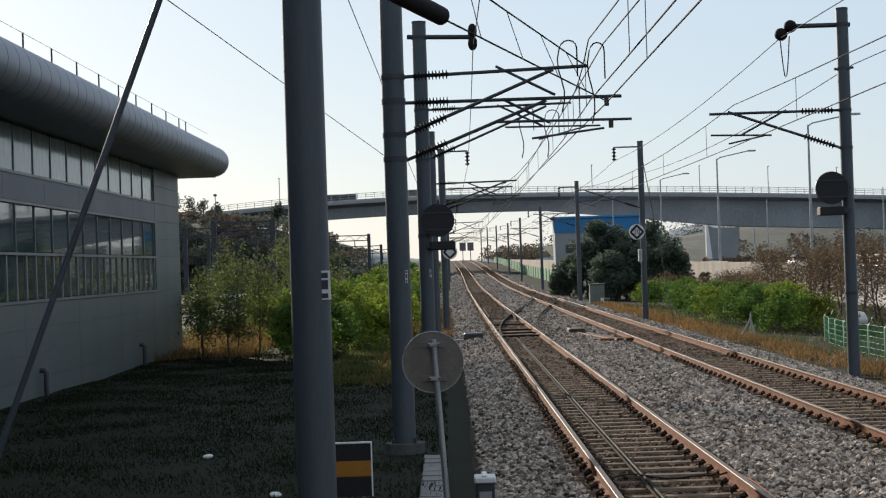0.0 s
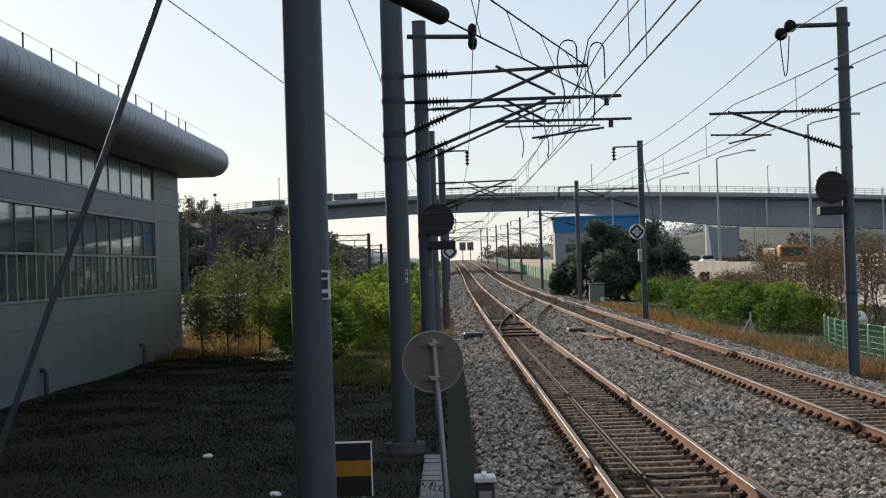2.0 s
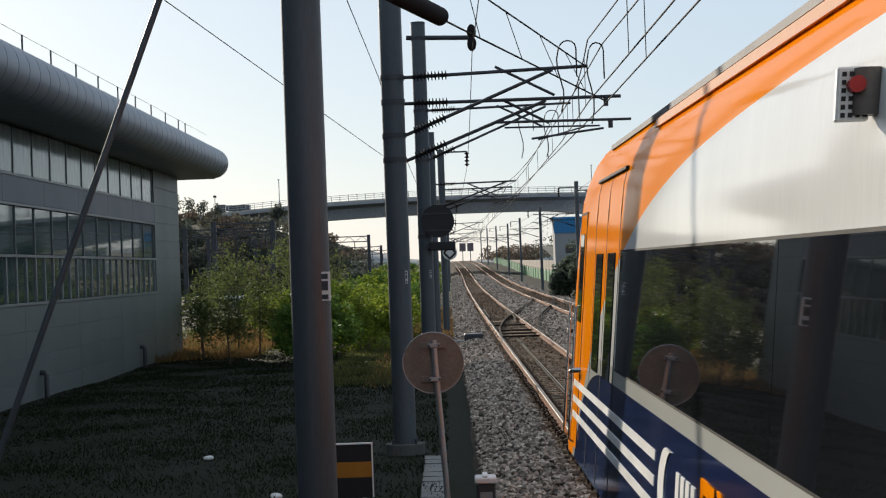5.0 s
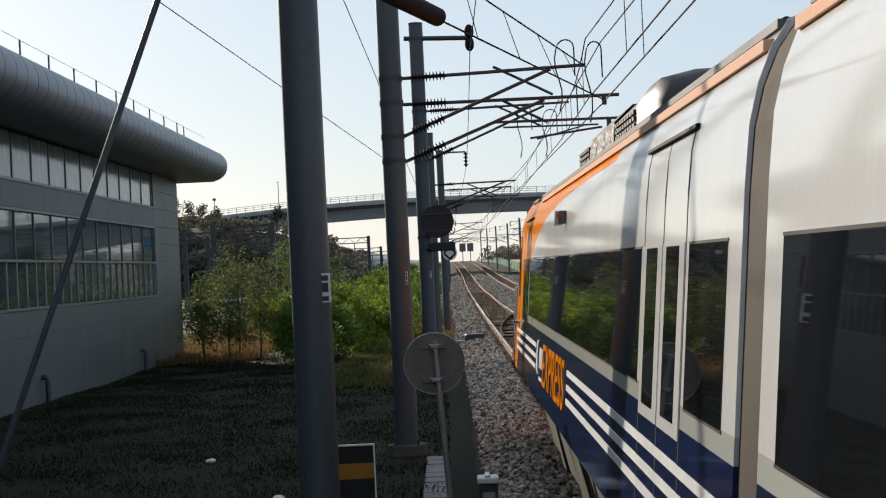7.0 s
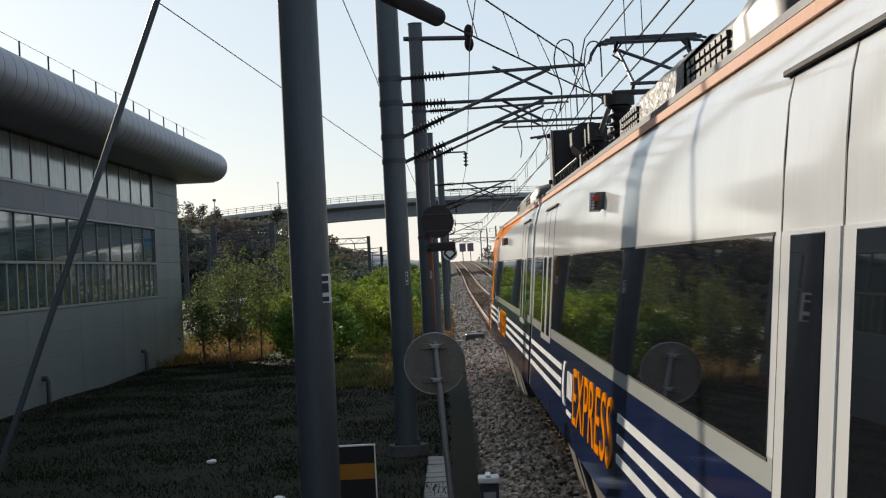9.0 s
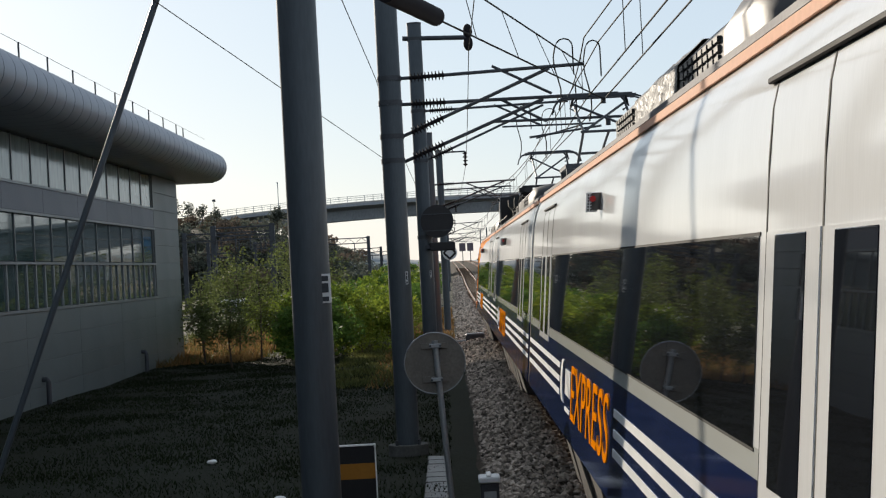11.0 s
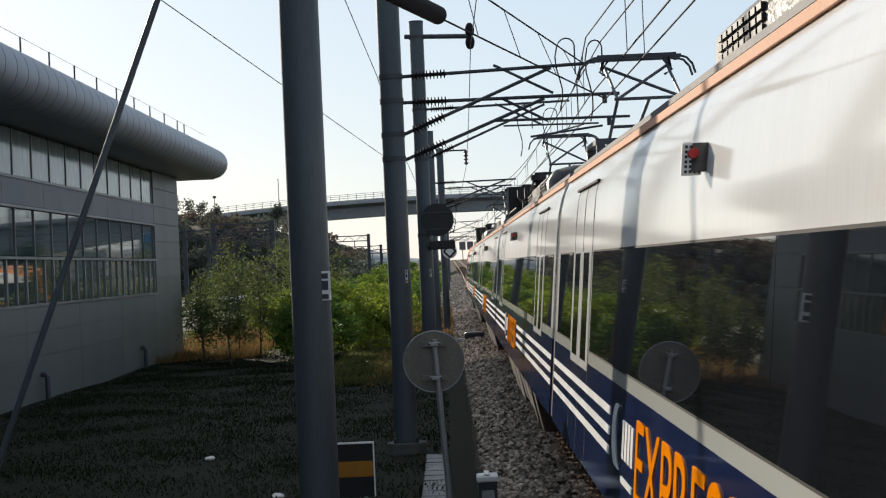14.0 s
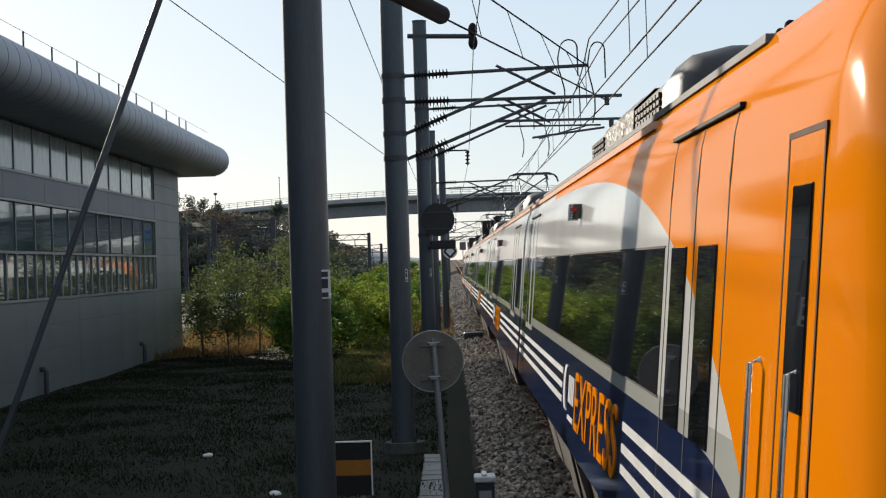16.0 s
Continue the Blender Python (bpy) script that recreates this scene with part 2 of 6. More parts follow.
# ---- tracks ----
def rail_mesh(path):
    """A flat-bottomed rail along points at its head's centre; rusty sides, worn top."""
    prof = [(-0.065, -0.153), (-0.065, -0.138), (-0.012, -0.118), (-0.012, -0.045), (-0.036, -0.03), (-0.036, -0.006), (-0.03, 0.0), (0.03, 0.0), (0.036, -0.006), (0.036, -0.03), (0.012, -0.045), (0.012, -0.118), (0.065, -0.138), (0.065, -0.153)]
    bm = bmesh.new()
    rings = []
    pts = [Vector(p) for p in path]
    for i, p in enumerate(pts):
        d = (pts[min(i + 1, len(pts) - 1)] - pts[max(i - 1, 0)]).normalized()
        side = Vector((d.y, -d.x, 0)).normalized()
        rings.append([bm.verts.new(p + side * x + Vector((0, 0, z))) for x, z in prof])
    n = len(prof)
    for a, b in zip(rings, rings[1:]):
        for k in range(n):
            f = bm.faces.new((a[k], b[k], b[(k + 1) % n], a[(k + 1) % n]))
            f.material_index = 1 if k in (5, 6, 7) else 0
    bm.faces.new(rings[0])
    bm.faces.new(rings[-1][::-1])
    return fixed(bm)


RAIL_Y = [-8 + 4 * i for i in range(50)] + [200 + 12 * i for i in range(40)] + [700 + 40 * i for i in range(16)]


def build_track(cx, name):
    tr = thing(name, (0, 0, 0), "railway track of rusty rails on concrete sleepers", "railway track", "parallel tracks", "structure")
    for s in (-0.5, 0.5):
        part("rail", rail_mesh([(cx + s * GAUGE + drift(y), y, rise(y)) for y in RAIL_Y]), [M_rust, M_railtop], tr, "rusty rail with a worn bright head")
    return tr


track_near = build_track(NEAR_X, "track_near")
track_far = build_track(FAR_X, "track_far")


# ---- catenary poles ----
def pole_thing(x, y, top, r, base=-0.4, label="grey painted steel overhead-line pole on a concrete footing"):
    t = thing("catenary_pole", (x, y, base), label, "pole", "overhead line poles")
    bm = bmesh.new()
    tube(bm, [(0, 0, 0.0), (0, 0, top - base)], r, 24)
    part("shaft", fixed(bm), M_pole, t)
    bm = bmesh.new()
    disk(bm, (0, 0), r * 1.03, -0.02, 0.02, 20)
    bmesh.ops.rotate(bm, verts=bm.verts[:], matrix=Matrix.Rotation(radians(90), 3, 'X'))
    bmesh.ops.translate(bm, verts=bm.verts[:], vec=(0, 0, top - base))
    part("cap", fixed(bm), M_darksteel, t)
    bm = bmesh.new()
    tube(bm, [(0, 0, -0.3), (0, 0, 0.03), (0, 0, 0.05)], r * 1.75, 28)
    part("footing", bm, M_conc_dark, t, "dark concrete footing")
    for i in range(4):
        a = math.pi / 4 + i * math.pi / 2
        bm = bmesh.new()
        tube(bm, [(r * 1.4 * math.cos(a), r * 1.4 * math.sin(a), 0.04), (r * 1.4 * math.cos(a), r * 1.4 * math.sin(a), 0.13)], 0.022, 8)
        part("anchor_bolt", fixed(bm), M_darksteel, t)
    return t


def arm_bar(t, a, b, r=0.03, name="arm_tube", m=None):
    """A bar between two places of the world, as a part of t."""
    o = Vector(t.matrix_basis.translation)
    return part(name, tubes([Vector(a) - o, Vector(b) - o], r=r), m or M_darksteel, t)


def insulator(t, a, b, n=10, r=0.09, name="insulator"):
    """A ribbed rod insulator from a to b."""
    o = Vector(t.matrix_basis.translation)
    a, b = Vector(a) - o, Vector(b) - o
    bm = bmesh.new()
    ribbed(bm, a, b, r * 0.4, r, n, 10)
    return part(name, bm, M_insul, t, "ribbed brown insulator")


P1 = pole_thing(-1.24, 14.7, 9.2, 0.178)
P2 = pole_thing(-0.77, 25.7, 9.0, 0.178, base=-0.3)
P3 = pole_thing(-0.5, 38.0, 8.16, 0.165)
P4 = pole_thing(-0.48, 60.0, 7.4, 0.15)
P5 = pole_thing(-0.15, 72.0, 7.6, 0.15)
R1 = pole_thing(9.32, 38.0, 8.15, 0.14, base=-0.55)
R2 = pole_thing(9.32, 78.0, 8.1, 0.14, base=-0.6)
R3 = pole_thing(9.2, 115.0, 8.1, 0.15, base=-0.5)


# ---- station building ----
def build_station():
    b = thing("station_building", (-10.62, 0, -0.55), "two-storey grey metal-clad building with ribbon windows and bullnose eaves", "building")
    Z0 = 0.55
    Y0, Y1 = -30.0, 65.0
    W0, W1, U0 = 1.93, 4.42, 5.15

    def wall(y0, y1, z0, z1, m=M_panel, name="wall"):
        part(name, bbox(-0.25, y0, z0 + Z0, -0.03, y1, z1 + Z0, 0), m, b)
    wall(Y0, Y1, -1.2, W0)
    wall(Y0, 59.6, W1, U0, M_panel_dark)
    wall(59.6, Y1, W0, 6.42)
    part("end_wall", bbox(-18, Y1 - 0.25, -0.6, -0.26, Y1 - 0.03, 6.4 + Z0, 0), M_panel, b)
    part("core", bbox(-18, Y0, -0.6, -1.2, Y1 - 0.3, 6.4 + Z0, 0), M_panel_dark, b)
    # cladding panels
    me = {}

    def panels(z0, z1, y0, y1, step, m, key):
        rows = max(1, round((z1 - z0) / 0.66))
        h = (z1 - z0) / rows
        n = max(1, round((y1 - y0) / step))
        w = (y1 - y0) / n
        me[key] = mesh_of("cladding_panel", bbox(-0.03, -w / 2 + 0.006, -h / 2 + 0.007, 0.0, w / 2 - 0.006, h / 2 - 0.007, 0.004), m)
        for r in range(rows):
            for i in range(n):
                o = new("cladding_panel", me[key])
                o.parent = b
                o.location = (0.0, y0 + w * (i + 0.5), z0 + Z0 + h * (r + 0.5))
    panels(-0.7, W0 - 0.05, 23.0, Y1, 6.0, M_panel, 0)
    panels(W1 + 0.04, U0 - 0.03, 23.0, 59.6, 4.0, M_panel_dark, 1)
    panels(W0 - 0.05, 6.42, 59.62, Y1, 6.0, M_panel, 2)
    # windows
    up_pane = mesh_of("pane", bbox(-0.09, 0.03, U0 + Z0 + 0.06, -0.06, 1.87, 6.36 + Z0, 0), M_blind)
    top_pane = mesh_of("pane", bbox(-0.1, 0.03, 3.2 + Z0, -0.07, 1.87, W1 - 0.05 + Z0, 0), M_bglass)
    low_pane = mesh_of("pane", bbox(-0.1, 0.04, W0 + 0.06 + Z0, -0.07, 0.91, 3.1 + Z0, 0), M_bglass)
    mul = mesh_of("mullion", bbox(-0.12, -0.04, 3.15 + Z0, -0.04, 0.04, W1 + Z0, 0.004), M_mullion)
    mul_up = mesh_of("mullion", bbox(-0.12, -0.04, U0 + Z0, -0.035, 0.04, 6.4 + Z0, 0.004), M_mullion)
    mul_low = mesh_of("mullion", bbox(-0.12, -0.055, W0 + Z0, -0.03, 0.055, 3.12 + Z0, 0.004), M_mull_light)
    y = 59.5
    while y > 24:
        for w_name, stuff in (("upper_window", ((up_pane, y - 1.9), (mul_up, y))), ("lower_window", ((top_pane, y - 1.9), (mul, y), (low_pane, y - 1.9), (low_pane, y - 0.95), (mul_low, y), (mul_low, y - 0.95)))):
            w = new(w_name)
            w.parent = b
            for d, yy in stuff:
                o = new(d.name.split(".")[0], d)
                o.parent = w
                o.location = (0, yy, 0)
        y -= 1.9
    for z, m, nm in ((W0, M_mull_light, "window_sill"), (3.14, M_mull_light, "transom"), (W1, M_mull_light, "window_head"), (U0, M_mull_light, "window_sill")):
        part(nm, bbox(-0.1, 20, z - 0.035 + Z0, 0.03, 59.6, z + 0.035 + Z0, 0.004), m, b)
    # bullnose eaves: curved metal panels with open joints, and the soffit
    R, cx, cz = 0.6, 1.27, 7.0 + Z0
    arc = [(cx + R * math.sin(a), cz - R * math.cos(a)) for a in [math.pi * k / 12 for k in range(13)]]

    def shell(y0, y1, grow=0.0, pinch=1.0):
        bm = bmesh.new()
        out = [(0.1, cz - R + 0.002)] + [(cx + (x - cx) * (R + grow) / R * pinch, cz + (z - cz) * (R + grow) / R) for x, z in arc] + [(-3.5, cz + R + 0.55)]
        inn = [(x - 0.06 if x > 1.3 else x, z + (0.05 if z < cz else -0.05)) for x, z in out]
        a0 = [bm.verts.new((x, y0, z)) for x, z in out]
        a1 = [bm.verts.new((x, y1, z)) for x, z in out]
        b0 = [bm.verts.new((x, y0, z)) for x, z in inn]
        b1 = [bm.verts.new((x, y1, z)) for x, z in inn]
        for i in range(len(out) - 1):
            bm.faces.new((a0[i], a0[i + 1], a1[i + 1], a1[i])).smooth = True
            bm.faces.new((b0[i + 1], b0[i], b1[i], b1[i + 1])).smooth = True
            for rim in ((a0[i + 1], a0[i], b0[i], b0[i + 1]), (a1[i], a1[i + 1], b1[i + 1], b1[i])):
                bm.faces.new([bm.verts.new(v.co) for v in rim])
        return fixed(bm)
    ps = mesh_of("eaves_panel", shell(0.0, 0.855), M_alu)
    for i in range(50):
        o = new("eaves_panel", ps)
        o.parent = b
        o.location = (0, 21.4 + 0.9 * i, 0)
    part("eaves_core", shell(-30, 66.3, -0.045), M_mullion, b)
    part("eaves_near", shell(-30, 21.38), M_alu, b)
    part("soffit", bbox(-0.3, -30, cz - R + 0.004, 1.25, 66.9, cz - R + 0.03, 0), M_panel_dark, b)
    # rounded end of the eaves
    bm = bmesh.new()
    rings = []
    for k in range(7):
        a = math.pi / 2 * k / 6
        s, dy = math.cos(a), math.sin(a) * 0.75
        rings.append([bm.verts.new((-3.5 + (x + 3.5) * (0.86 + 0.14 * s), 66.4 + dy, cz + (z - cz) * max(s, 0.02))) for x, z in [(0.1, cz - R)] + arc + [(-3.5, cz + R + 0.55)]])
    for u, w in zip(rings, rings[1:]):
        for i in range(len(u) - 1):
            bm.faces.new((u[i], u[i + 1], w[i + 1], w[i])).smooth = True
    part("eaves_end", fixed(bm), M_alu, b)
    part("roof", bbox(-18, Y0, 6.4 + Z0, -3.4, 66.5, 8.1 + Z0, 0.1), M_alu, b)
    # stubby posts with a wire on the roof edge
    pm = mesh_of("roof_post", tubes([(0, 0, 0), (0, 0, 0.42)], r=0.022, seg=6), M_darksteel)
    for i in range(14):
        o = new("roof_post", pm)
        o.parent = b
        o.location = (1.3, 25.9 + 2.65 * i if i < 13 else 59.2, cz + R - 0.01)
    part("roof_wire", tubes([(1.3, 20, cz + R + 0.4), (1.3, 64.5, cz + R + 0.4)], r=0.006, seg=5), M_darksteel, b)
    # drain pipe elbows at the wall foot
    for y in (42.3, 56.0):
        part("drain_pipe", tubes([(-0.1, y, 0.68), (0.12, y, 0.68), (0.16, y, 0.62), (0.16, y, 0.0)], r=0.07), M_darksteel, b)
    return b


build_station()


# ---- road bridge over the line ----
BY = 330.0


def deck_top(x):
    return 16.1 - (0.00022 if x > 0 else 0.0009) * x * x - 0.0185 * max(0, x - 18)


def build_bridge():
    b = thing("road_bridge", (0, BY, 0), "grey concrete road bridge with railings crossing over the railway", "bridge")
    bm = bmesh.new()
    rings = []
    for i in range(60):
        x = -150 + 5.5 * i
        t = deck_top(x)
        th = 3.1 + max(0, (x - 20)) * 0.085 + max(0, -(x + 40)) * 0.03
        th = min(th, 6.2)
        rings.append([bm.verts.new((x, y, z)) for y, z in ((-6, t - 0.5), (-6, t), (6, t), (6, t - 0.5), (3.2, t - 1.1), (2.8, t - th), (-2.8, t - th), (-3.4, t - 1.1))])
    for u, w in zip(rings, rings[1:]):
        for k in range(8):
            bm.faces.new((u[k], u[(k + 1) % 8], w[(k + 1) % 8], w[k]))
    part("deck", fixed(bm), M_bridge, b)
    for s in (-5.9, 5.7):
        bm = bmesh.new()
        for i in range(59):
            x = -150 + 5.5 * i
            z0, z1 = deck_top(x), deck_top(x + 5.5)
            v = [bm.verts.new(p) for p in ((x, s, z0), (x + 5.5, s, z1), (x + 5.5, s, z1 + 0.35), (x, s, z0 + 0.35), (x, s + 0.2, z0), (x + 5.5, s + 0.2, z1), (x + 5.5, s + 0.2, z1 + 0.35), (x, s + 0.2, z0 + 0.35))]
            for q in ((0, 1, 2, 3), (7, 6, 5, 4), (3, 2, 6, 7)):
                bm.faces.new([v[i2] for i2 in q])
        part("parapet", fixed(bm), M_conc, b)
    post = mesh_of("railing_post", bbox(-0.05, -0.04, 0, 0.05, 0.04, 1.25, 0), M_galv)
    for i in range(100):
        x = -60 + 1.7 * i
        o = new("railing_post", post)
        o.parent = b
        o.location = (x, -5.8, deck_top(x) + 0.3)
    for h in (0.75, 1.15, 1.5):
        part("railing_bar", tubes([(-150 + 5.5 * i, -5.8, deck_top(-150 + 5.5 * i) + h) for i in range(60)], r=0.045, seg=6), M_galv, b)
    for x in (-75, 112):
        part("pier", bbox(x - 2, -2.5, -2, x + 2, 2.5, deck_top(x) - 3, 0.3), M_bridge, b)
    # slim lamp posts on the deck
    for x in (30, 52, 66, 80, -34):
        o = thing("bridge_lamp_post", (x, BY + 5.2, deck_top(x)), "slim grey street lamp on the bridge deck", "street lamp", "lamps on the bridge")
        part("mast", tubes([(0, 0, 0), (0, 0, 6.3)], r=0.09, seg=6), M_galv, o)
        part("lamp_head", bbox(-0.15, -0.7, 6.25, 0.15, 0.3, 6.4, 0.02), M_galv, o)
    return b


build_bridge()


# ---- express train ----
def livery(tail=0.0):
    """White body with an orange sweep at the cab end and a blue lower side."""
    m = mat("tail_livery" if tail else "train_livery", (0.80, 0.80, 0.79), 0.5, 0.0, 0.035, 0.7, 26, 0.0, spec=0.0, coat=0.85, stretch=(1, 3, 0.25), coat_rough=0.08)
    n, l = m.node_tree.nodes, m.node_tree.links
    b = n["Principled BSDF"]
    white = b.inputs["Base Color"].links[0].from_socket
    co = n.new("ShaderNodeTexCoord")
    sp = n.new("ShaderNodeSeparateXYZ")
    l.new(co.outputs["Object"], sp.inputs[0])

    def calc(op, a, c=None):
        q = n.new("ShaderNodeMath")
        q.operation = op
        for i, v in enumerate((a, c)):
            if v is None:
                continue
            if isinstance(v, (int, float)):
                q.inputs[i].default_value = v
            else:
                l.new(v, q.inputs[i])
        return q.outputs[0]
    # distance from the cab end lies along +y of the body's own space
    e, z = (calc('ADD', sp.outputs["Y"], tail) if tail else calc('MULTIPLY', sp.outputs["Y"], -1.0)), sp.outputs["Z"]
    sweep = calc('SUBTRACT', 3.17, calc('MULTIPLY', 1.42, calc('EXPONENT', calc('MULTIPLY', -0.42, calc('SUBTRACT', e, 2.1)))))
    orange = calc('MULTIPLY', calc('GREATER_THAN', z, sweep), calc('LESS_THAN', e, 14.0))
    blue_edge = calc('SUBTRACT', 1.76, calc('MULTIPLY', 0.2, calc('EXPONENT', calc('MULTIPLY', -1.8, calc('SUBTRACT', e, 2.0)))))
    blue_top = calc('MINIMUM', 1.725, blue_edge)
    blue = calc('LESS_THAN', z, blue_top)
    band = calc('LESS_THAN', z, 1.83)

    def over(base, color, fac):
        q = n.new("ShaderNodeMix")
        q.data_type = 'RGBA'
        l.new(fac, q.inputs["Factor"])
        l.new(base, q.inputs["A"])
        q.inputs["B"].default_value = (*color, 1)
        return q.outputs["Result"]
    c = over(white, (0.50, 0.51, 0.48), band)
    c = over(c, (0.013, 0.023, 0.078), blue)
    c = over(c, (0.90, 0.255, 0.002), orange)
    l.new(c, b.inputs["Base Color"])
    gloss = calc('SUBTRACT', 0.85, calc('MULTIPLY', orange, 0.4))
    l.new(gloss, b.inputs["Coat Weight"])
    return m


M_livery = livery()
M_twhite = mat("train_white", (0.80, 0.80, 0.79), 0.5, 0, 0.035, 0.7, 26, 0, spec=0.0, coat=0.85, stretch=(1, 3, 0.25), coat_rough=0.08)
M_tgrey = mat("train_grey_band", (0.42, 0.42, 0.41), 0.35, 0, 0.05, 1, 20, 0)
M_tblue = mat("train_blue", (0.022, 0.04, 0.125), 0.3, 0, 0.06, 1, 20, 0, coat=0.4)
M_torange = mat("train_orange", (0.90, 0.255, 0.002), 0.45, 0, 0.04, 1, 20, 0, spec=0.0, coat=0.3)
M_stripe_or = mat("train_orange_line", (0.80, 0.48, 0.34), 0.7, 0, 0.05, 1, 20, 0, spec=0.02)
M_tglass = glass_mat("train_window_glass", (0.012, 0.013, 0.016), 0.02, 0.42)
M_rubber = mat("black_rubber", (0.018, 0.018, 0.018), 0.75, 0, 0.15, 3, 30, 0, spec=0.08)
M_bellow = mat("brown_grey_gangway", (0.055, 0.040, 0.029), 0.8, 0, 0.12, 2, 30, 0, spec=0.08)
M_roofgrey = mat("roof_grey", (0.16, 0.16, 0.17), 0.7, 0, 0.15, 1.5, 30, 0.05, spec=0.1)
M_acgrey = mat("roof_unit_grey", (0.15, 0.148, 0.146), 0.6, 0.0, 0.12, 2, 30, 0.05, spec=0.12)
M_acsilver = mat("crumpled_silver_cover", (0.15, 0.148, 0.145), 0.5, 0.0, 0.35, 4, 14, 0.9, spec=0.08)
M_bushing = mat("grey_brown_porcelain", (0.17, 0.145, 0.125), 0.45, 0, 0.2, 4, 30, 0.02, spec=0.3)
M_hump = mat("dark_grey_fairing", (0.06, 0.06, 0.062), 0.5, 0, 0.1, 2, 30, 0.02, spec=0.12)
M_under = mat("underframe_dirt", (0.055, 0.045, 0.04), 0.8, 0, 0.25, 2, 30, 0.1)
M_underbox = mat("rusty_brown_equipment_box", (0.075, 0.052, 0.038), 0.7, 0, 0.2, 2, 30, 0.1)
M_red = mat("red_lens", (0.45, 0.02, 0.02), 0.25, 0, 0.05, 3, 30, 0)
# recess shade round the orange cab door, drawn as dark brown strips
M_frame = mat("dark_brown_door_seal", (0.08, 0.025, 0.008), 0.75, 0, 0.1, 3, 30, 0, spec=0.05)
M_chrome = mat("brushed_steel", (0.55, 0.54, 0.52), 0.25, 0.9, 0.05, 8, 60, 0)

HW = 1.44
LEAN = 0.09  # the sides lean inwards with height
PROFILE = [(HW, 0.97), (HW, 1.2), (HW, 1.75), (HW, 2.3), (HW, 2.75), (HW - 0.008, 2.97), (HW - 0.035, 3.12), (HW - 0.08, 3.25), (HW - 0.14, 3.345), (0.95, 3.44), (0.5, 3.49), (0, 3.51)]


def body_mesh(length, cab):
    """A car's shell, front end at y = 0, running to -length; a cab end is rounded and leans back."""
    half = PROFILE
    full = half + [(-x, z) for x, z in half[-2::-1]]
    bm = bmesh.new()
    if cab:
        es = [(0.0, 0.66), (0.03, 0.78), (0.08, 0.87), (0.16, 0.935), (0.28, 0.975), (0.45, 0.995), (0.7, 1.0), (1.2, 1.0), (1.8, 1.0), (2.6, 1.0)]
    else:
        es = [(0.0, 1.0)]
    es = es + [(es[-1][0] + 2, 1.0), (length - 0.001, 1.0)]
    rings = []
    for e, w in es:
        k = max(0.0, 1 - e / 1.8) if cab else 0.0
        ring = []
        for x, z in full:
            lean = (0.34 * max(0, z - 1.9) ** 1.6 + 0.10 * max(0, 1.3 - z)) * k
            zz = z if z < 3.1 or not cab else z - 0.28 * max(0.0, 1 - e / 0.9) ** 2 * (z - 2.9)
            ring.append(bm.verts.new((x * w, -e - lean, zz)))
        rings.append(ring)
    n = len(full)
    for a, b in zip(rings, rings[1:]):
        for i in range(n - 1):
            bm.faces.new((a[i], a[i + 1], b[i + 1], b[i])).smooth = True
        bm.faces.new([bm.verts.new(v.co) for v in (a[-1], a[0], b[0], b[-1])])
    for ring in (rings[0], rings[-1][::-1]):
        bm.faces.new([bm.verts.new(v.co) for v in ring])
    return fixed(bm)


def side_box(y0, y1, z0, z1, proud, thick=0.02, bev=0.0):
    """A flat piece on the side that faces the platform (-x)."""
    return bbox(-HW - proud, y0, z0, -HW - proud + thick, y1, z1, bev)


def text_mesh(body, size, material, squeeze=1.0):
    cu = bpy.data.curves.new("lettering", 'FONT')
    cu.body, cu.size, cu.extrude = body, size, 0.003
    cu.align_x, cu.align_y = 'LEFT', 'BOTTOM_BASELINE'
    o = bpy.data.objects.new("lettering", cu)
    me = bpy.data.meshes.new_from_object(o)
    bpy.data.objects.remove(o)
    xs = [v.co.x for v in me.vertices]
    zs = [v.co.y for v in me.vertices]
    me.materials.append(material)
    return me, max(xs) - min(xs), max(zs) - min(zs), min(xs), min(zs)


TRAIN = thing("express_train", (NEAR_X, 0, 0), "white, orange and navy six-car express train with a dark window band", "train")
WZ0, WZ1 = 1.825, 2.547
PITCH, CARLEN = 19.0, 18.55


def louvre(bm_y0, bm_y1, z0, z1, x, parent, nz=4, ny=8):
    bm = bmesh.new()
    dy, dz = (bm_y1 - bm_y0) / ny, (z1 - z0) / nz
    for i in range(ny):
        for j in range(nz):
            box(bm, x - 0.012, bm_y0 + dy * (i + 0.15), z0 + dz * (j + 0.2), x + 0.01, bm_y0 + dy * (i + 0.85), z0 + dz * (j + 0.8))
    return part("louvre", fixed(bm), M_black, parent)


